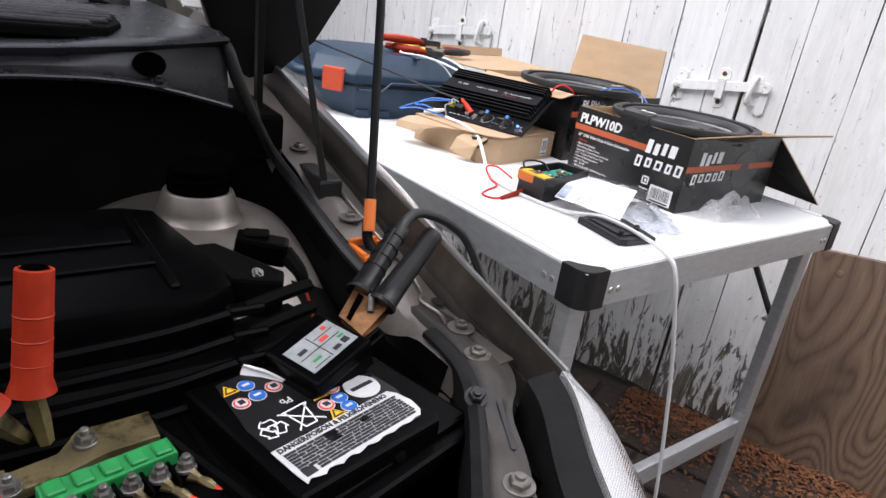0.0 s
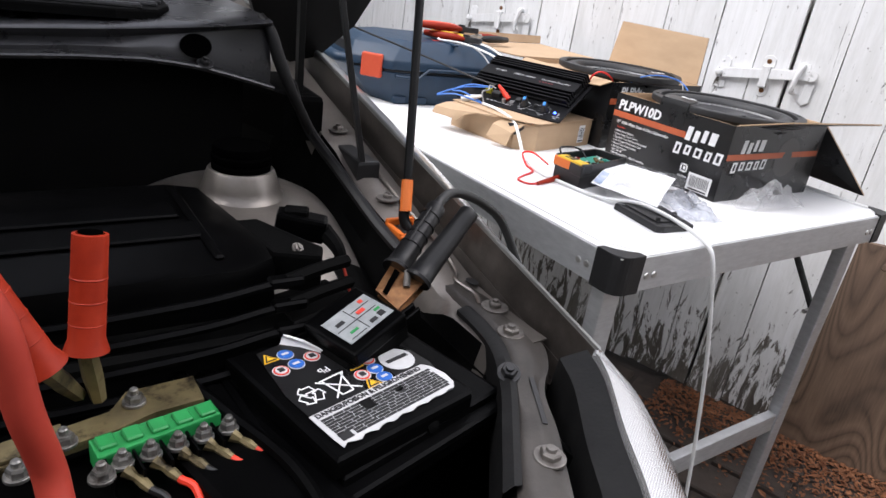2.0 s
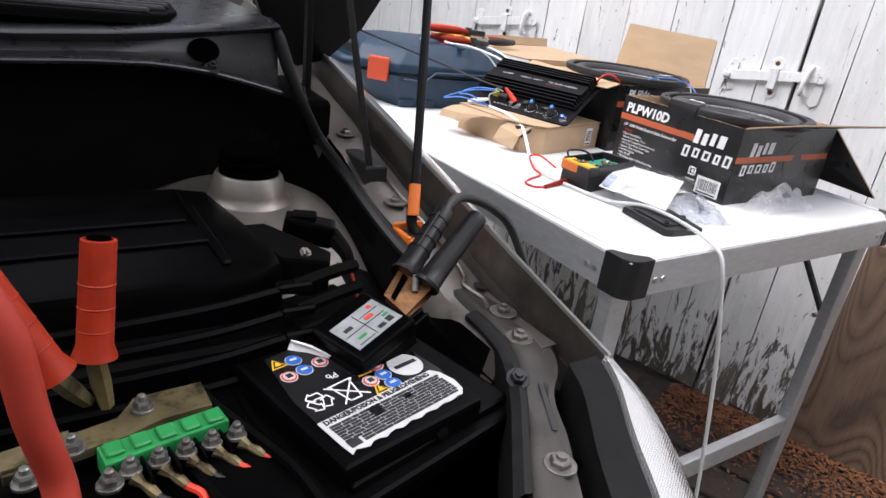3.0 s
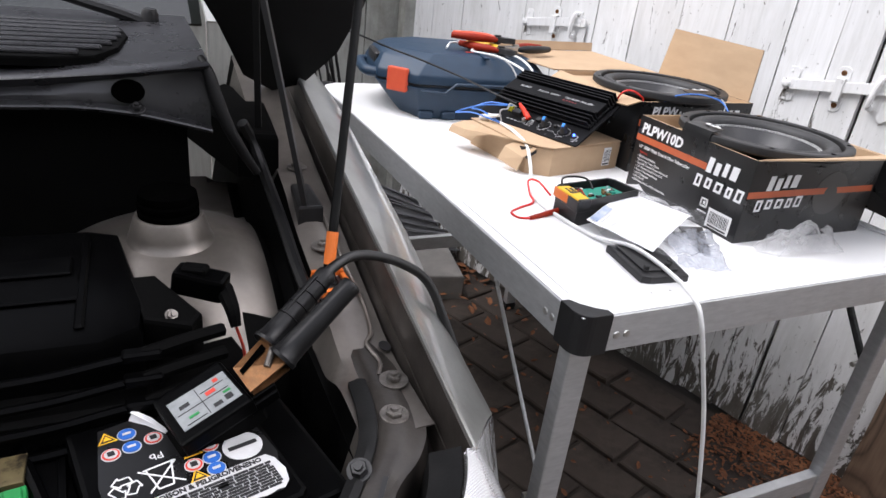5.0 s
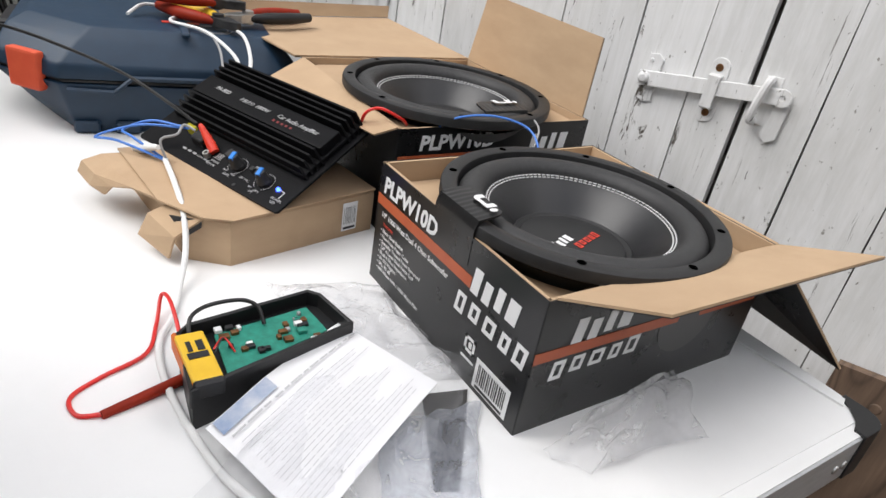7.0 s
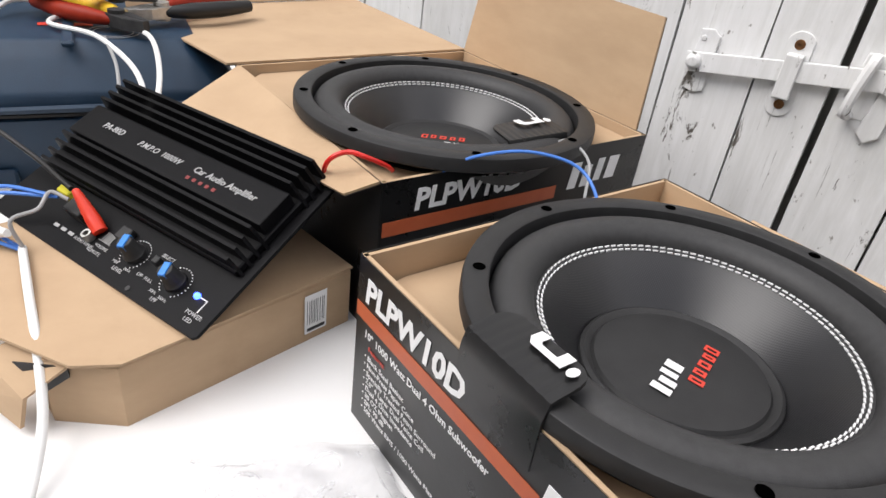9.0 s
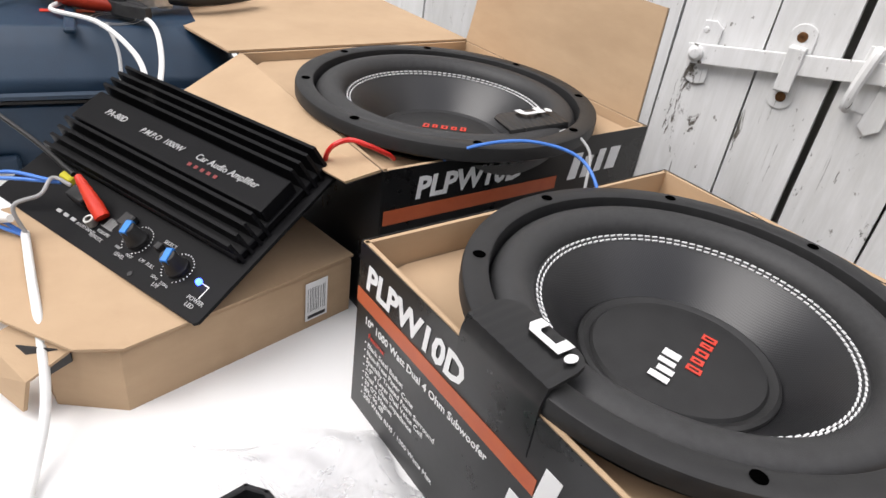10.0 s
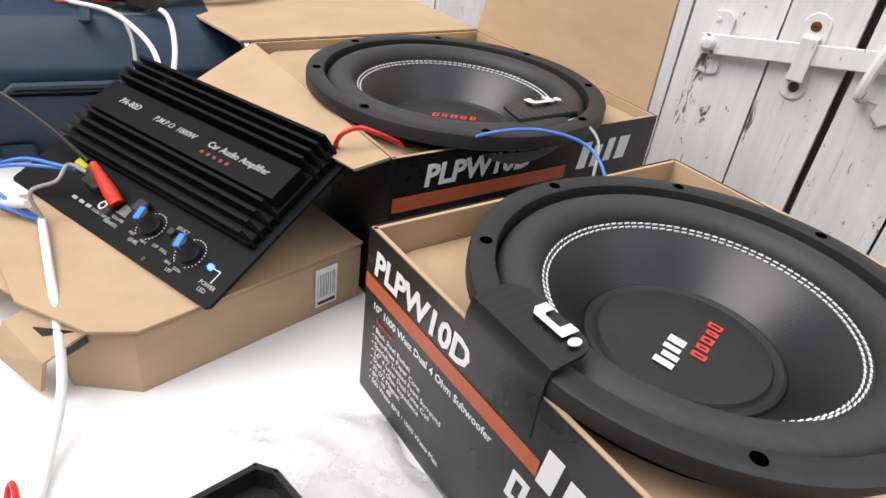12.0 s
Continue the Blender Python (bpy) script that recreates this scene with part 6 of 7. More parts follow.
def red_clamp(a, b, jaw, lead, label):
    c = thing("jump_lead_clamp", a, label, "clamp", "jump lead clamps")
    a, b = Vector(a), Vector(b)
    part("grip", tube([b, b.lerp(a, 0.12), b.lerp(a, 0.5), a], [0.0136, 0.0108, 0.0106, 0.0104], 22, smooth=False), M["red"], c, "worn red plastic grip", smooth=True)
    # black disc over the grip's end, painted dark like its inside
    part("grip_hole", lathe([(0.0072, 0.0021), (0.0068, 0.0030), (0, 0.0030)], Matrix.Translation(a) @ (a - b).to_track_quat("Z", "Y").to_matrix().to_4x4(), 18), M["void"], c, "black disc drawn for the dark open end of the grip")
    part("grip_mouth", lathe([(0.0104, -0.002), (0.0104, 0.0015), (0.0082, 0.002), (0.0080, -0.006), (0, -0.006)], Matrix.Translation(a) @ (a - b).to_track_quat("Z", "Y").to_matrix().to_4x4(), 18), M["red"], c)
    part("grip_hole", lathe([(0, -0.0045), (0.008, -0.0045), (0.008, -0.004), (0, -0.004)], Matrix.Translation(a) @ (a - b).to_track_quat("Z", "Y").to_matrix().to_4x4(), 16), M["black_ink"], c)
    for k in range(3):
        p = a.lerp(b, 0.35 + 0.2 * k)
        part("grip_rib", lathe([(0.0098, -0.0018), (0.0111, 0), (0.0098, 0.0018)], Matrix.Translation(p) @ (a - b).to_track_quat("Z", "Y").to_matrix().to_4x4(), 18, close=True), M["red"], c)
    part("jaw", tube([b, b.lerp(Vector(jaw), 0.5), jaw], [0.006, 0.0065, 0.005], 6), M["brass"], c, "copper jaw", smooth=True)
    if lead:
        part("lead", tube(lead, 0.0088, 16), M["redcable"], c, "thick pink-red jump lead", smooth=True)
    return c
red_clamp((-0.6195, -0.086, 0.944), (-0.628, -0.098, 0.871), (-0.623, -0.092, 0.828), None, "upright red jump lead clamp on the fuse carrier")
red_clamp((-0.684, -0.120, 0.955), (-0.652, -0.130, 0.883), (-0.634, -0.088, 0.832), [(-0.686, -0.118, 0.962), (-0.698, -0.125, 0.985), (-0.694, -0.150, 0.985), (-0.680, -0.172, 0.966), (-0.669, -0.180, 0.942), (-0.6635, -0.182, 0.893), (-0.655, -0.184, 0.838), (-0.66, -0.25, 0.80), (-0.75, -0.40, 0.76)], "leaning red jump lead clamp with its lead")

# ---------------------------------------------------------------- tool case and what lies on it
CM = basis((0.115, 0.895, TZ), (0.985, -0.17, 0), (0.17, 0.985, 0))
tcase = thing("tool_case", CM.translation, "dark blue plastic tool case with red latches, lying flat", "tool case")


def hull(rings, m):
    """A closed body through outlines (list of (x, y)) at rising heights."""
    bm = bmesh.new()
    vs = [[bm.verts.new(m @ Vector((x, y, z))) for x, y in ol] for z, ol in rings]
    k = len(vs[0])
    for u, v in zip(vs, vs[1:]):
        for i in range(k):
            bm.faces.new((u[i], u[(i + 1) % k], v[(i + 1) % k], v[i]))
    bm.faces.new(vs[0][::-1]), bm.faces.new(vs[-1])
    bmesh.ops.bevel(bm, geom=list(bm.edges), offset=0.004, segments=2, affect="EDGES", profile=0.6)
    return bm


def outline(d, left=0.0):
    return [(0.02 + d, d), (0.34 - d, d), (0.365 - d, 0.03 + d), (0.365 - d, 0.33 - d), (0.34 - d, 0.36 - d), (0.02 + d, 0.36 - d), (-0.065 - left + d, 0.29 - d), (-0.065 - left + d, 0.075 + d)]


part("lower_shell", hull([(0.0, outline(0.018, -0.05)), (0.03, outline(0.010, -0.03)), (0.078, outline(0.0))], CM), M["case"], tcase, "", True)
part("seam", hull([(0.0785, outline(0.004)), (0.0835, outline(0.004))], CM), M["black_ink"], tcase)
part("upper_shell", hull([(0.084, outline(0.0)), (0.105, outline(0.002)), (0.135, outline(0.028, 0.01)), (0.150, outline(0.045))], CM), M["case"], tcase, "", True)
for y, a in ((0.035, -40), (0.325, 40)):
    lt = part("latch", boxed((0, 0, 0), (0.052, 0.016, 0.055), CM @ Matrix.Translation((-0.020, y, 0.088)) @ Matrix.Rotation(radians(a), 4, "Z"), 0.004, 2), M["casered"], tcase, "red latch")
part("handle", tube([CM @ Vector(p) for p in ((-0.05, 0.095, 0.088), (-0.082, 0.12, 0.090), (-0.086, 0.185, 0.091), (-0.082, 0.245, 0.090), (-0.05, 0.27, 0.088))], 0.013, 10), M["case"], tcase, "", True)
# No opening here: a solid black block carries the shade of the handle cavity.
part("handle_recess", boxed((-0.045, 0.185, 0.116), (0.035, 0.11, 0.030), CM, 0.004), M["black_ink"], tcase)
for x in (0.05, 0.105, 0.26, 0.315):
    part("foot", boxed((x, 0.012, 0.012), (0.035, 0.014, 0.018), CM, 0.003), M["case"], tcase)
part("top_ridge", boxed((0.19, 0.13, 0.151), (0.012, 0.22, 0.006), CM, 0.002), M["case"], tcase)
part("front_ridge", tube([CM @ Vector(p) for p in ((0.03, -0.001, 0.070), (0.09, -0.002, 0.068), (0.115, -0.002, 0.090), (0.33, -0.002, 0.092))], 0.004, 6, smooth=False), M["case"], tcase)
bm = bmesh.new()
for rr in (0.020, 0.026):
    lathe([(rr, 0), (rr + 0.0012, 0), (rr + 0.0012, 0.0006), (rr, 0.0006)], CM @ Matrix.Translation((0.235, 0.075, 0.1503)), 36, bm, True)
part("round_mark", bm, M["grey_ink"], tcase, "pale ring mark")
bars("mark", [(0.16, 0.10, 0.215, 0.112)], CM @ Matrix.Translation((0, 0, 0.150)), M["red_ink"], tcase, 0.0008)
bars("sticker", [(0.19, 0.27, 0.25, 0.30)], CM @ Matrix.Translation((0, 0, 0.150)), M["white_ink"], tcase, 0.0008)

CZ = TZ + 0.152


def pliers(name, label, m, grips, jaw, col):
    p = thing(name, m.translation, label, "pliers", "hand tools")
    for s, c in zip((1, -1), grips):
        part("handle", tube([m @ Vector((x, s * y, z)) for x, y, z in ((0.0, 0.006, 0.010), (0.03, 0.016, 0.011), (0.07, 0.020, 0.011), (0.115, 0.015, 0.010))], [0.006, 0.0095, 0.0095, 0.0075], 10), c, p, "", True)
        part("jaw", prism([(-0.008, s * 0.012), (0.01, s * 0.010), (0.004, 0.0), (-0.045, 0.0), (-0.045, s * 0.004), (-0.02, s * 0.012)][::s], 0.004, 0.017, m, 0.0015), jaw, p)
    part("pivot", lathe([(0, 0.0), (0.009, 0.0), (0.009, 0.021), (0, 0.022)], m, 18), jaw, p)
    return p


pliers("combination_pliers", "red and yellow handled pliers on the tool case", Matrix.Translation((0.365, 0.930, CZ + 0.002)) @ Matrix.Rotation(radians(118), 4, "Z"), (M["red"], M["yellow"]), M["dark_steel"], 0)
pliers("cutting_pliers", "red-handled cutting pliers with grey jaws", Matrix.Translation((0.420, 0.955, CZ + 0.004)) @ Matrix.Rotation(radians(18), 4, "Z"), (M["red"], M["cap"]), M["steel"], 0)
pliers("crimping_tool", "crimping tool with orange and red grips", Matrix.Translation((0.375, 0.972, CZ + 0.022)) @ Matrix.Rotation(radians(150), 4, "Z"), (M["red"], M["casered"]), M["dark_steel"], 0)


def cable(name, pts, r, material, label, category="cable", seg=8, group="cables"):
    return tagged(part(name, tube(pts, r, seg), material, None, "", True), label, category, group)


cable("white_cable", [(0.245, 0.99, CZ + 0.004), (0.28, 1.03, CZ + 0.012), (0.33, 1.005, CZ + 0.006), (0.300, 0.955, CZ + 0.004), (0.335, 0.895, CZ + 0.004), (0.350, 0.81, 0.955), (0.345, 0.745, 0.945), (0.332, 0.706, 0.935)], 0.0027, M["whitewire"], "loose white two-core cable from the tool case to the amplifier")
cable("white_cable", [(0.375, 0.925, CZ + 0.006), (0.385, 0.87, 0.965), (0.370, 0.785, 0.955), (0.347, 0.72, 0.935)], 0.0027, M["whitewire"], "white cable end running to the amplifier")
cable("grey_wire", [(0.342, 0.885, CZ + 0.004), (0.338, 0.82, 0.952), (0.325, 0.755, 0.93), (0.318, 0.706, 0.915)], 0.0018, M["grey_ink"], "thin grey wire to the amplifier")
cable("black_cable", [(-0.25, 1.15, 1.25), (-0.09, 1.02, 1.035), (0.02, 0.90, 0.985), (0.12, 0.86, 0.955), (0.20, 0.80, 0.930), (0.240, 0.725, 0.915), (0.262, 0.650, 0.908)], 0.0022, M["blackwire"], "thin black cable hanging across the tool case")
cable("white_cable", [(0.220, 0.634, 0.872), (0.216, 0.57, 0.872), (0.212, 0.51, 0.862), (0.205, 0.475, 0.835), (0.19, 0.44, 0.815), (0.175, 0.40, 0.8115), (0.153, 0.355, 0.8115), (0.150, 0.285, 0.812), (0.162, 0.20, 0.813), (0.178, 0.13, 0.826), (0.180, 0.05, 0.822), (0.176, 0.0, 0.812), (0.178, -0.018, 0.79), (0.205, -0.02, 0.72), (0.250, -0.02, 0.60), (0.300, -0.022, 0.42), (0.345, -0.03, 0.2), (0.37, -0.06, 0.03), (0.42, -0.16, 0.006)], 0.0033, M["whitewire"], "thick white cable crossing the table and hanging over its edge", seg=12)
for k, (a, b, c) in enumerate((((0.220, 0.632, 0.872), (0.187, 0.704, 0.885), (0.246, 0.652, 0.905)), ((0.219, 0.631, 0.872), (0.157, 0.719, 0.872), (0.252, 0.648, 0.904)), ((0.221, 0.630, 0.872), (0.236, 0.640, 0.900), (0.258, 0.642, 0.903)))):
    cable("blue_wire" if k != 2 else "grey_wire", [a, Vector(a).lerp(Vector(b), 0.5) + Vector((-0.012, 0.0, 0.01)), b, Vector(b).lerp(Vector(c), 0.5) + Vector((0, 0.01, 0.006)), c], 0.0016, M["bluewire"] if k != 2 else M["grey_ink"], "thin loose wire into the amplifier terminal", "wire", group="amplifier wires")
part("white_plug", lathe([(0, 0), (0.0065, 0), (0.007, 0.022), (0.005, 0.03), (0.003, 0.05), (0, 0.05)], Matrix.Translation((0.196, 0.676, 0.872)) @ Matrix.Rotation(radians(70), 4, "X") @ Matrix.Rotation(radians(20), 4, "Y"), 14), M["whitewire"], None, "", True)
tagged(bpy.data.objects["white_plug"], "white phono plug lying on the torn carton", "plug")
cable("red_wire", [(0.432, 0.545, 0.930), (0.424, 0.532, 0.950), (0.424, 0.520, 0.965), (0.435, 0.515, 0.970), (0.445, 0.507, 0.968), (0.464, 0.506, 0.958), (0.474, 0.512, 0.950)], 0.0020, M["redwire"], "red wire from amplifier to woofer", "wire", group="woofer wires")
cable("blue_wire", [(0.505, 0.487, 0.955), (0.522, 0.470, 0.972), (0.560, 0.452, 0.978), (0.590, 0.425, 0.972), (0.590, 0.398, 0.955), (0.585, 0.392, 0.93)], 0.0014, M["bluewire"], "blue wire between the two woofers", "wire", group="woofer wires")
cable("grey_wire", [(0.622, 0.492, 0.955), (0.632, 0.478, 0.968), (0.628, 0.446, 0.962), (0.602, 0.420, 0.945), (0.585, 0.405, 0.93)], 0.0013, M["grey_ink"], "grey wire between the two woofers", "wire", group="woofer wires")

# ---------------------------------------------------------------- opened meter, manual, bags
mt = thing("opened_multimeter", (0.245, 0.34, TZ), "opened black multimeter showing its green circuit board and battery", "multimeter")
shell = [(0.166, 0.278), (0.324, 0.318), (0.314, 0.372), (0.305, 0.382), (0.184, 0.364), (0.173, 0.354)]
part("tray", prism(shell, TZ - 0.0238, TZ + 0.006, None, 0.001), M["cap"], mt, "deep black shell")
bm = bmesh.new()
tubepts = [Vector((x, y, TZ + 0.012)) for x, y in shell]
for a, b in zip(tubepts, tubepts[1:] + tubepts[:1]):
    d = b - a
    box(bm, (d.length / 2, 0, 0), (d.length + 0.004, 0.004, 0.020), basis(a, d, (-d.y, d.x, 0)), 0.001)
part("rim", bm, M["cap"], mt)
part("circuit_board", prism([(0.200, 0.297), (0.303, 0.326), (0.298, 0.368), (0.204, 0.354)], TZ + 0.010, TZ + 0.0118), M["pcb"], mt, "green circuit board")
r = random.Random(2)
for k in range(26):
    x, y = r.uniform(0.208, 0.29), r.uniform(0.315, 0.36)
    part("component", boxed((x, y, TZ + 0.0135), (r.uniform(0.003, 0.009), r.uniform(0.003, 0.008), 0.004), None, 0.0005), r.choice((M["black_ink"], M["grey_ink"], M["white_ink"], M["pcb"], M["copper"])), mt)
bt = part("battery", boxed((0.1805, 0.315, TZ + 0.0165), (0.025, 0.066, 0.017), None, 0.003, 2), M["yellow"], mt, "yellow nine-volt battery")
bars("battery_mark", [(0.172, 0.31, 0.189, 0.318), (0.174, 0.32, 0.178, 0.334), (0.182, 0.32, 0.188, 0.334)], Matrix.Translation((0, 0, TZ + 0.0252)), M["black_ink"], bt)
part("battery_end", boxed((0.1805, 0.281, TZ + 0.0165), (0.0252, 0.007, 0.0172), None, 0.002), M["black_ink"], bt)
part("orange_rim", boxed((0.1645, 0.318, TZ + 0.014), (0.005, 0.075, 0.018), Matrix.Translation((0.005, 0, 0)), 0.002), M["orange"], mt)
red_lead = part("test_lead", tube([(0.170, 0.345, TZ + 0.018), (0.172, 0.392, TZ + 0.026), (0.169, 0.418, TZ + 0.018), (0.158, 0.390, TZ + 0.004), (0.142, 0.352, TZ + 0.004), (0.105, 0.335, TZ + 0.003), (0.080, 0.318, TZ + 0.003), (0.082, 0.296, TZ + 0.003), (0.100, 0.289, TZ + 0.004)], 0.0019, 8), M["redwire"], mt, "", True)
probe = part("probe", tube([(0.098, 0.288, TZ + 0.0045), (0.135, 0.298, TZ + 0.0052), (0.166, 0.306, TZ + 0.007)], [0.0036, 0.0048, 0.0048], 10), M["red"], mt, "red test probe", True)
part("test_lead", tube([(0.180, 0.345, TZ + 0.020), (0.186, 0.362, TZ + 0.030), (0.205, 0.374, TZ + 0.031), (0.235, 0.376, TZ + 0.029), (0.248, 0.366, TZ + 0.025), (0.250, 0.352, TZ + 0.014)], 0.0020, 8), M["blackwire"], mt, "black wire loop", True)
for k in range(2):
    part("wire", tube([(0.196, 0.322 + 0.004 * k, TZ + 0.018), (0.207, 0.334, TZ + 0.022), (0.214, 0.326 - 0.004 * k, TZ + 0.013)], 0.0009, 6), M["redwire"] if k else M["blackwire"], mt)

# the meter is scaled about mc, the camera's place at 6.5 s, and stands on its deep shell; the red lead and probe keep
# their size and lie on the table beside it
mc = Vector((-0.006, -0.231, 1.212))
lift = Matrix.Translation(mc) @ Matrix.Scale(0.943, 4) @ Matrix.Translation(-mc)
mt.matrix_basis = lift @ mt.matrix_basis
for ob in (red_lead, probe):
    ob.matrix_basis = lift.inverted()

lid = thing("meter_cover", (0.19, 0.11, TZ), "black plastic back cover of the meter", "cover")
part("shell", prism([(0.153, 0.160), (0.138, 0.062), (0.150, 0.056), (0.211, 0.050), (0.233, 0.128), (0.230, 0.150)], TZ + 0.001, TZ + 0.012, None, 0.003), M["cap"], lid)
part("panel", prism([(0.160, 0.146), (0.149, 0.071), (0.202, 0.064), (0.222, 0.130)], TZ + 0.0125, TZ + 0.0145, None, 0.001), M["cap"], lid)
for p in ((0.155, 0.075), (0.192, 0.075), (0.202, 0.082)):
    part("stud", lathe([(0.0, 0), (0.004, 0), (0.004, 0.006), (0.0025, 0.007), (0.0, 0.007)], Matrix.Translation((*p, TZ + 0.0142)), 10), M["cap"], lid)

# manual: a folded sheet over the meter
man = thing("manual", (0.26, 0.22, TZ), "white folded instruction sheet with grey print", "paper")
PC = [Vector((0.199, 0.114, TZ + 0.018)), Vector((0.346, 0.198, TZ + 0.030)), Vector((0.302, 0.304, TZ + 0.032)), Vector((0.160, 0.226, TZ + 0.024))]
def on_paper(u, v):
    p = PC[0].lerp(PC[1], u).lerp(PC[3].lerp(PC[2], u), v)
    return p + Vector((0, 0, 0.004 * math.sin(3.1 * u) + 0.0015 * noise.noise(Vector((u * 4, v * 4, 1)))))
part("sheet", thicken(loft([[on_paper(u, v) for u in np.linspace(0, 1, 16)] for v in np.linspace(0, 1, 14)]), 0.0008), M["paper"], man, "", True)
bm = bmesh.new()
r = random.Random(6)
def print_line(bm, v, u0, u1, h):
    u = u0
    while u < u1 - 0.02:
        e = min(u1, u + r.uniform(0.03, 0.1))
        q = [on_paper(a, b) + Vector((0, 0, 0.0022)) for a, b in ((u, v), (e, v), (e, v + h), (u, v + h))]
        bm.faces.new([bm.verts.new(p) for p in q])
        u = e + 0.012
for k in range(19):
    print_line(bm, 0.08 + 0.036 * k, 0.06 if k % 5 else 0.12, r.uniform(0.6, 0.97), 0.006)
part("print", bm, M["faint_ink"], man)
bm = bmesh.new()
for a, b in ((0.05, 0.3), (0.33, 0.97)):
    print_line(bm, 0.80, a, b, 0.016)
part("heading", bm, M["faint_ink"], man)
bm = bmesh.new()
bm.faces.new([bm.verts.new(on_paper(a, b) + Vector((0, 0, 0.0022))) for a, b in ((0.03, 0.86), (0.38, 0.86), (0.38, 0.98), (0.03, 0.98))])
part("picture", bm, surf("printed_photo", (0.22, 0.30, 0.46), (0.55, 0.58, 0.64), 50, 0.6, bump=0), man)


def crumple(name, corners, high, material, label, seed, n=20, frill=0.007, tight=5.0):
    """A crumpled plastic bag: two skins over a quadrilateral, folded and puckered."""
    c = [Vector(p) for p in corners]
    bm = bmesh.new()
    for side in (1,):
        rows = []
        for j in range(n + 1):
            v, row = j / n, []
            for i in range(n + 1):
                u = i / n
                p = c[0].lerp(c[1], u).lerp(c[3].lerp(c[2], u), v)
                e = min(u, 1 - u, v, 1 - v)
                q = Vector((u * tight + seed, v * tight, side * 3.3))
                w = abs(noise.noise(q * 0.8)) + 0.22 * abs(noise.noise(q * 1.7)) + 0.03 * abs(noise.noise(q * 4))
                p = p + Vector((noise.noise(q * 1.1 + Vector((9, 0, 0))), noise.noise(q * 1.1 + Vector((0, 9, 0))), 0)) * frill * (1.2 if e < 0.1 else 0.4)
                lift = high * min(1, 0.25 + e * 5) * (0.25 + w) if side else 0.0012 + 0.002 * w
                row.append(p + Vector((0, 0, lift)))
            rows.append(row)
        loft(rows, bm)
    return tagged(part(name, bm, material, None, "", True), label, "plastic bag", "plastic bags")


crumple("plastic_bag", [(0.135, 0.165, TZ + 0.016), (0.235, 0.085, TZ + 0.016), (0.395, 0.21, TZ + 0.024), (0.325, 0.355, TZ + 0.026)], 0.013, M["film"], "crumpled clear plastic bag round the manual", 1.7)
crumple("plastic_bag", [(0.290, 0.290, TZ + 0.004), (0.390, 0.215, TZ + 0.001), (0.392, 0.375, TZ + 0.001), (0.275, 0.432, TZ + 0.001)], 0.034, M["milky"], "crumpled clear plastic bag beside the carton", 4.2, 24, 0.012, 3.0)
crumple("antistatic_bag", [(0.232, 0.082, TZ + 0.002), (0.300, 0.060, TZ + 0.002), (0.388, 0.185, TZ + 0.002), (0.290, 0.195, TZ + 0.004)], 0.020, M["greyfilm"], "grey translucent plastic bag with a dark plate in it", 7.9)
tagged(part("dark_plate", prism([(0.300, 0.120), (0.318, 0.112), (0.388, 0.205), (0.345, 0.215)], TZ + 0.001, TZ + 0.004, None, 0.001), M["dim_ink"]), "thin dark plastic plate inside the bag", "plate")
crumple("plastic_bag", [(0.400, 0.118, TZ + 0.001), (0.425, 0.075, TZ + 0.001), (0.555, 0.068, TZ + 0.001), (0.610, 0.150, TZ + 0.001)], 0.060, M["milky"], "milky plastic bag in front of the carton", 11.3, 24, 0.010, 2.6)

# ---------------------------------------------------------------- the yard: litter, blocks, bars, cables
blk = prism([(0, 0), (0.23, 0.0), (0.225, 0.30), (0.004, 0.305)], -0.01, 0.095, Matrix.Translation((0.36, 1.40, 0)) @ Matrix.Rotation(radians(-12), 4, "Z"), 0.008)
tagged(part("concrete_block", blk, M["concrete"]), "grey concrete block lying on the ground behind the table", "block")
rb = random.Random(12)
for k in range(9):
    a = Vector((0.02 + 0.03 * k, 2.12 - 0.045 * k, 0.35 - 0.038 * k + rb.uniform(0, 0.02)))
    b = Vector((0.95, 1.72 - 0.02 * k + rb.uniform(-0.03, 0.03), 0.03 + 0.006 * k))
    d = b - a
    m = basis(a, d, (0, 0.5, 1))
    w = rb.choice((0.03, 0.045, 0.06))
    bm = bmesh.new()
    box(bm, (d.length / 2, 0, 0), (d.length, w, 0.004), m)
    box(bm, (d.length / 2, w / 2, 0.009), (d.length, 0.004, 0.022), m)
    box(bm, (d.length / 2, -w / 2, 0.009), (d.length, 0.004, 0.022), m)
    tagged(part("metal_channel", bm, M["bars"]), "old grey metal channel leaning in a pile behind the table", "metal bar", "pile of metal bars")
for k in range(34):
    x, y = rb.uniform(-0.20, 0.12), rb.uniform(1.42, 1.62)
    sx = rb.uniform(-0.05, 0.12)
    pts = [(x - 0.12 + rb.uniform(-0.12, 0.1), y + rb.uniform(0, 0.2), 1.55), (x - 0.05, y, 1.05 + rb.uniform(-0.1, 0.1)), (x + sx * 0.4, y, 0.72), (x + sx, y + rb.uniform(-0.05, 0.05), 0.36), (x + sx * 0.8 + rb.uniform(-0.06, 0.06), y, 0.10 + rb.uniform(0, 0.1)), (x + sx * 0.2 + rb.uniform(-0.1, 0.1), y - 0.1, 0.01)]
    cable("black_cable", pts, rb.choice((0.003, 0.004, 0.005)), M["blackwire"], "black cable hanging in a tangled bundle by the wall", seg=6, group="hanging cable bundle")
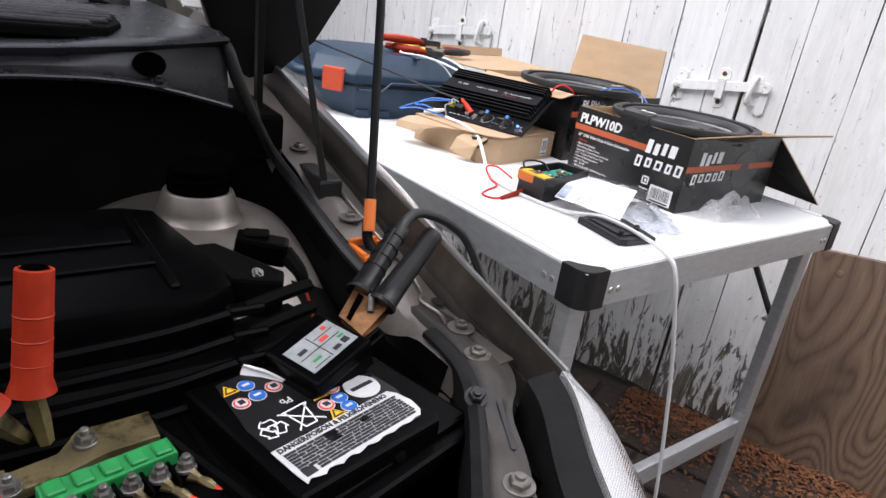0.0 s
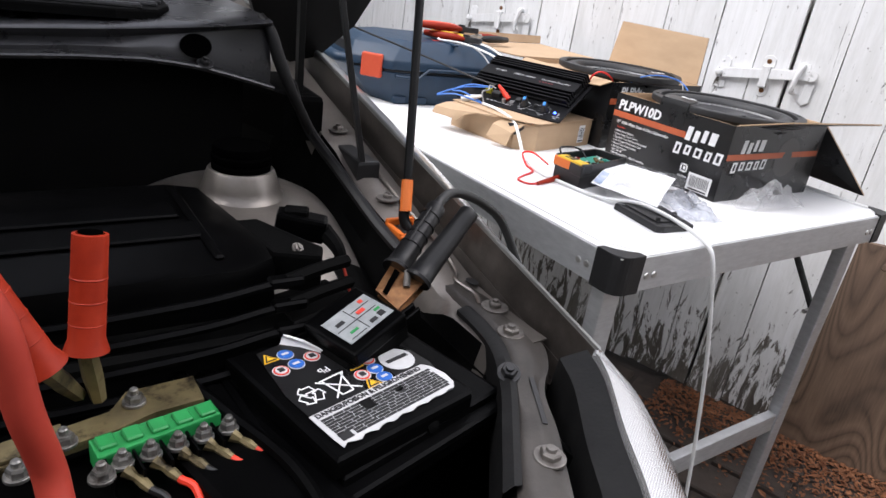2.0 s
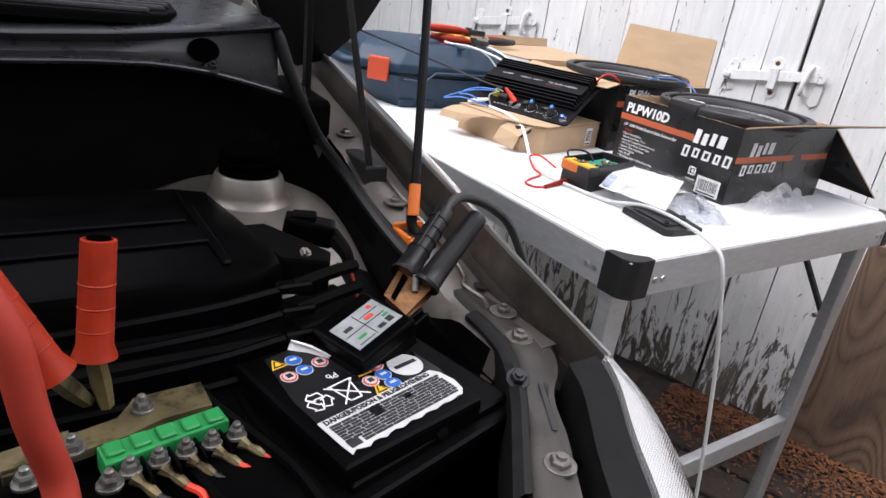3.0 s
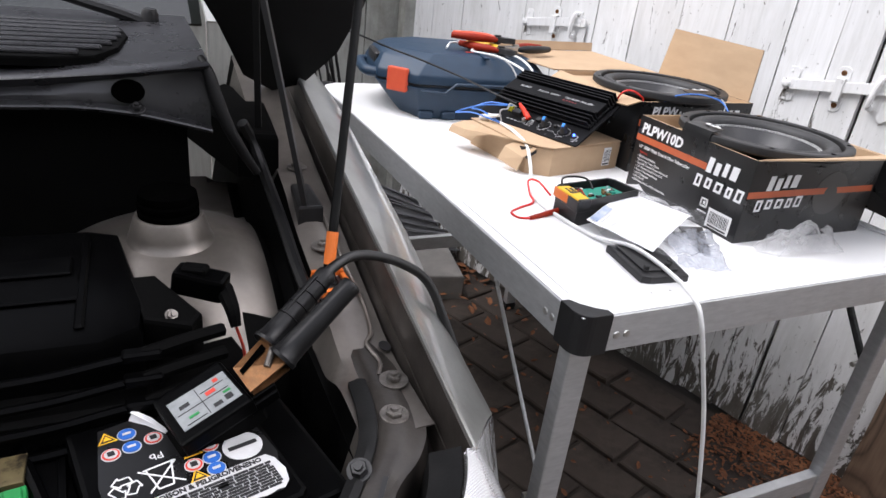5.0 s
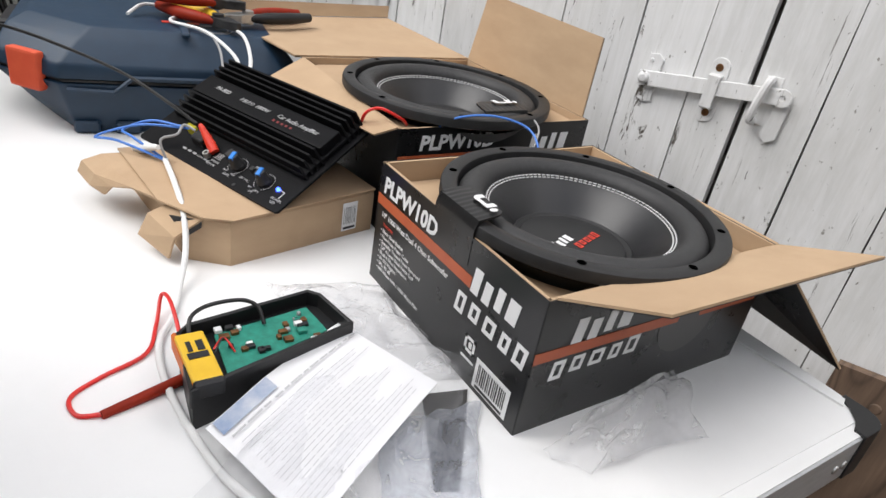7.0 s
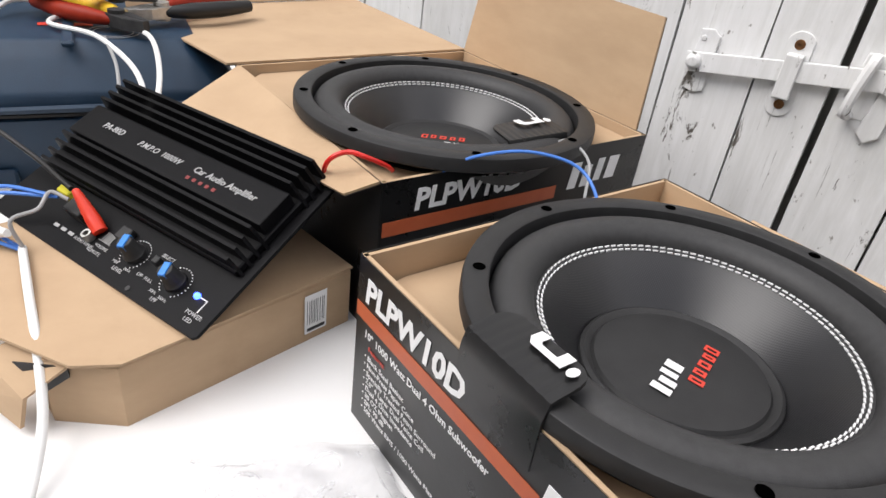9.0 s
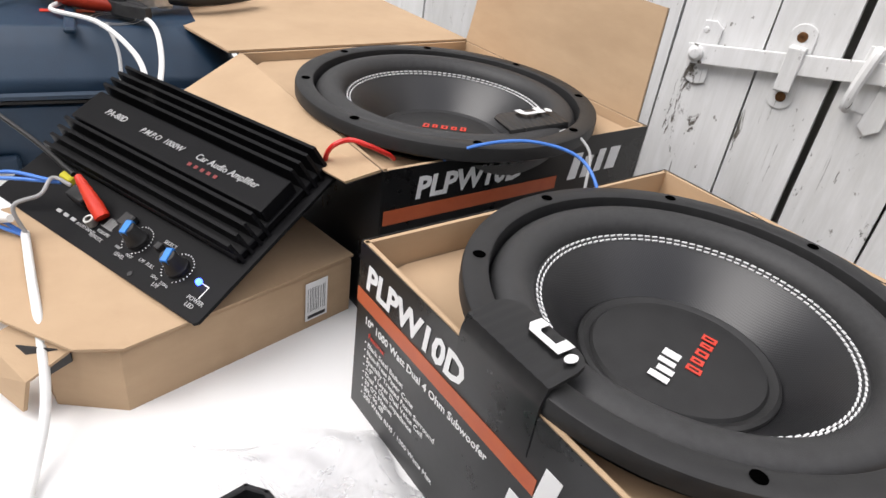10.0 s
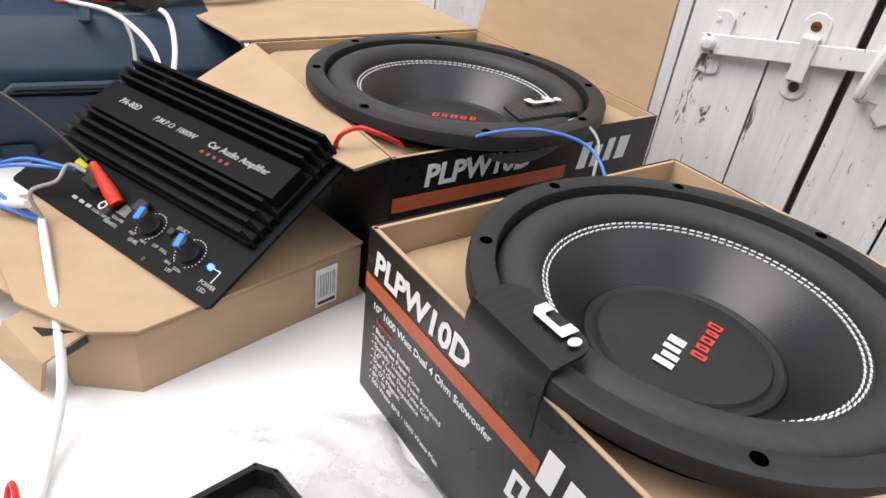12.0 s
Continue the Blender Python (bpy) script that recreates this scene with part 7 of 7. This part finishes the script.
for k in range(7):
    cx0, cy0, rr = rb.uniform(-0.05, 0.08), rb.uniform(0.9, 1.5), rb.uniform(0.08, 0.18)
    pts = [(cx0 + rr * math.cos(q) * 0.7, cy0 + rr * 0.3 * math.sin(q * 0.7), 0.22 + rr * 1.2 * math.sin(q)) for q in np.linspace(-1.0, 3.6, 9)]
    pts = [(p[0], p[1], max(0.006, p[2])) for p in pts]
    cable("black_cable", [(pts[0][0], pts[0][1], 0.004)] + pts[1:-1] + [(pts[-1][0], pts[-1][1], 0.004)], 0.003, M["blackwire"], "black cable looping down to the ground", seg=6, group="hanging cable bundle")

bm = bmesh.new()
r = random.Random(21)
def leaf(x, y, z, s):
    a, t1, t2 = r.uniform(0, 6.28), r.uniform(-0.5, 0.5), r.uniform(-0.5, 0.5)
    m = Matrix.Translation((x, y, z)) @ Matrix.Rotation(a, 4, "Z") @ Matrix.Rotation(t1, 4, "X") @ Matrix.Rotation(t2, 4, "Y")
    up = s * r.uniform(-0.2, 0.35)
    v = [bm.verts.new(m @ Vector(p)) for p in ((-s, 0, 0), (-0.3 * s, -0.5 * s, up), (0.5 * s, -0.4 * s, up), (s, 0, 0), (0.5 * s, 0.4 * s, up), (-0.3 * s, 0.5 * s, up))]
    bm.faces.new((v[0], v[1], v[2], v[3])), bm.faces.new((v[0], v[3], v[4], v[5]))
for k in range(4200):
    p = on_fence(0, 0) + FD * r.uniform(-0.75, 0.0) + FN * abs(r.gauss(0, 0.13))
    leaf(p.x, p.y, 0.003 + r.random() * 0.012, r.uniform(0.0025, 0.009))
for k in range(900):
    leaf(r.gauss(0.25, 0.3), r.gauss(1.65, 0.22), 0.004 + r.random() * 0.02, r.uniform(0.008, 0.025))
for k in range(260):
    leaf(r.uniform(-0.1, 0.95), r.uniform(-0.4, 1.5), 0.010, r.uniform(0.004, 0.014))
tagged(part("leaf_litter", bm, M["leaf"]), "brown dead leaves and bark scattered along the fence", "leaves", kind="stuff")

# unseen walls behind and beside the car, added to keep low skylight out of the bay
for nm, c, s in (("wall_south", (-1.0, -3.2, 1.6), (9.0, 0.2, 3.2)), ("wall_west", (-4.6, 0.0, 1.6), (0.2, 7.0, 3.2))):
    tagged(part(nm, boxed(c, s), M["oldboard"]), "plain unseen wall added to cut low skylight into the engine bay", "wall", kind="structure")

# ---------------------------------------------------------------- paving stones
pav = thing("pavement", (0.4, 0.6, 0), "worn dark paving stones with sandy joints", "paving", kind="structure")
stones = []
r = random.Random(31)
for k in range(4):
    bm = bmesh.new()
    w, d = 0.205, 0.135
    top = [(-w / 2 + 0.006, -d / 2 + 0.006), (w / 2 - 0.006, -d / 2 + 0.007), (w / 2 - 0.007, d / 2 - 0.006), (-w / 2 + 0.006, d / 2 - 0.007)]
    top = [(x + r.uniform(-0.004, 0.004), y + r.uniform(-0.004, 0.004)) for x, y in top]
    lo = [bm.verts.new((x * 1.04, y * 1.05, -0.03)) for x, y in top]
    mi = [bm.verts.new((x * 1.02, y * 1.03, -0.004)) for x, y in top]
    hi = [bm.verts.new((x * 0.96, y * 0.95, r.uniform(-0.001, 0.002))) for x, y in top]
    for u, v in ((lo, mi), (mi, hi)):
        for i in range(4):
            bm.faces.new((u[i], u[(i + 1) % 4], v[(i + 1) % 4], v[i]))
    bm.faces.new(hi)
    me = bpy.data.meshes.new("paving_stone")
    bm.to_mesh(me), bm.free()
    me.materials.append(M["paver"])
    stones.append(me)
for j in range(-2, 17):
    for i in range(12):
        p = FP + FN * (0.10 + 0.14 * i) + FD * (-0.65 + 0.21 * j + (0.105 if i % 2 else 0))
        if p.x < -0.45 or p.y < -1.0 or p.y > 2.05:
            continue
        ob = new("paving_stone", r.choice(stones))
        ob.parent = pav
        ob.matrix_parent_inverse = pav.matrix_basis.inverted()
        ob.matrix_basis = Matrix.Translation((p.x, p.y, r.uniform(-0.003, 0.003))) @ Matrix.Rotation(math.atan2(FD.y, FD.x) + r.uniform(-0.015, 0.015), 4, "Z") @ Matrix.Rotation(r.uniform(-0.012, 0.012), 4, "X")
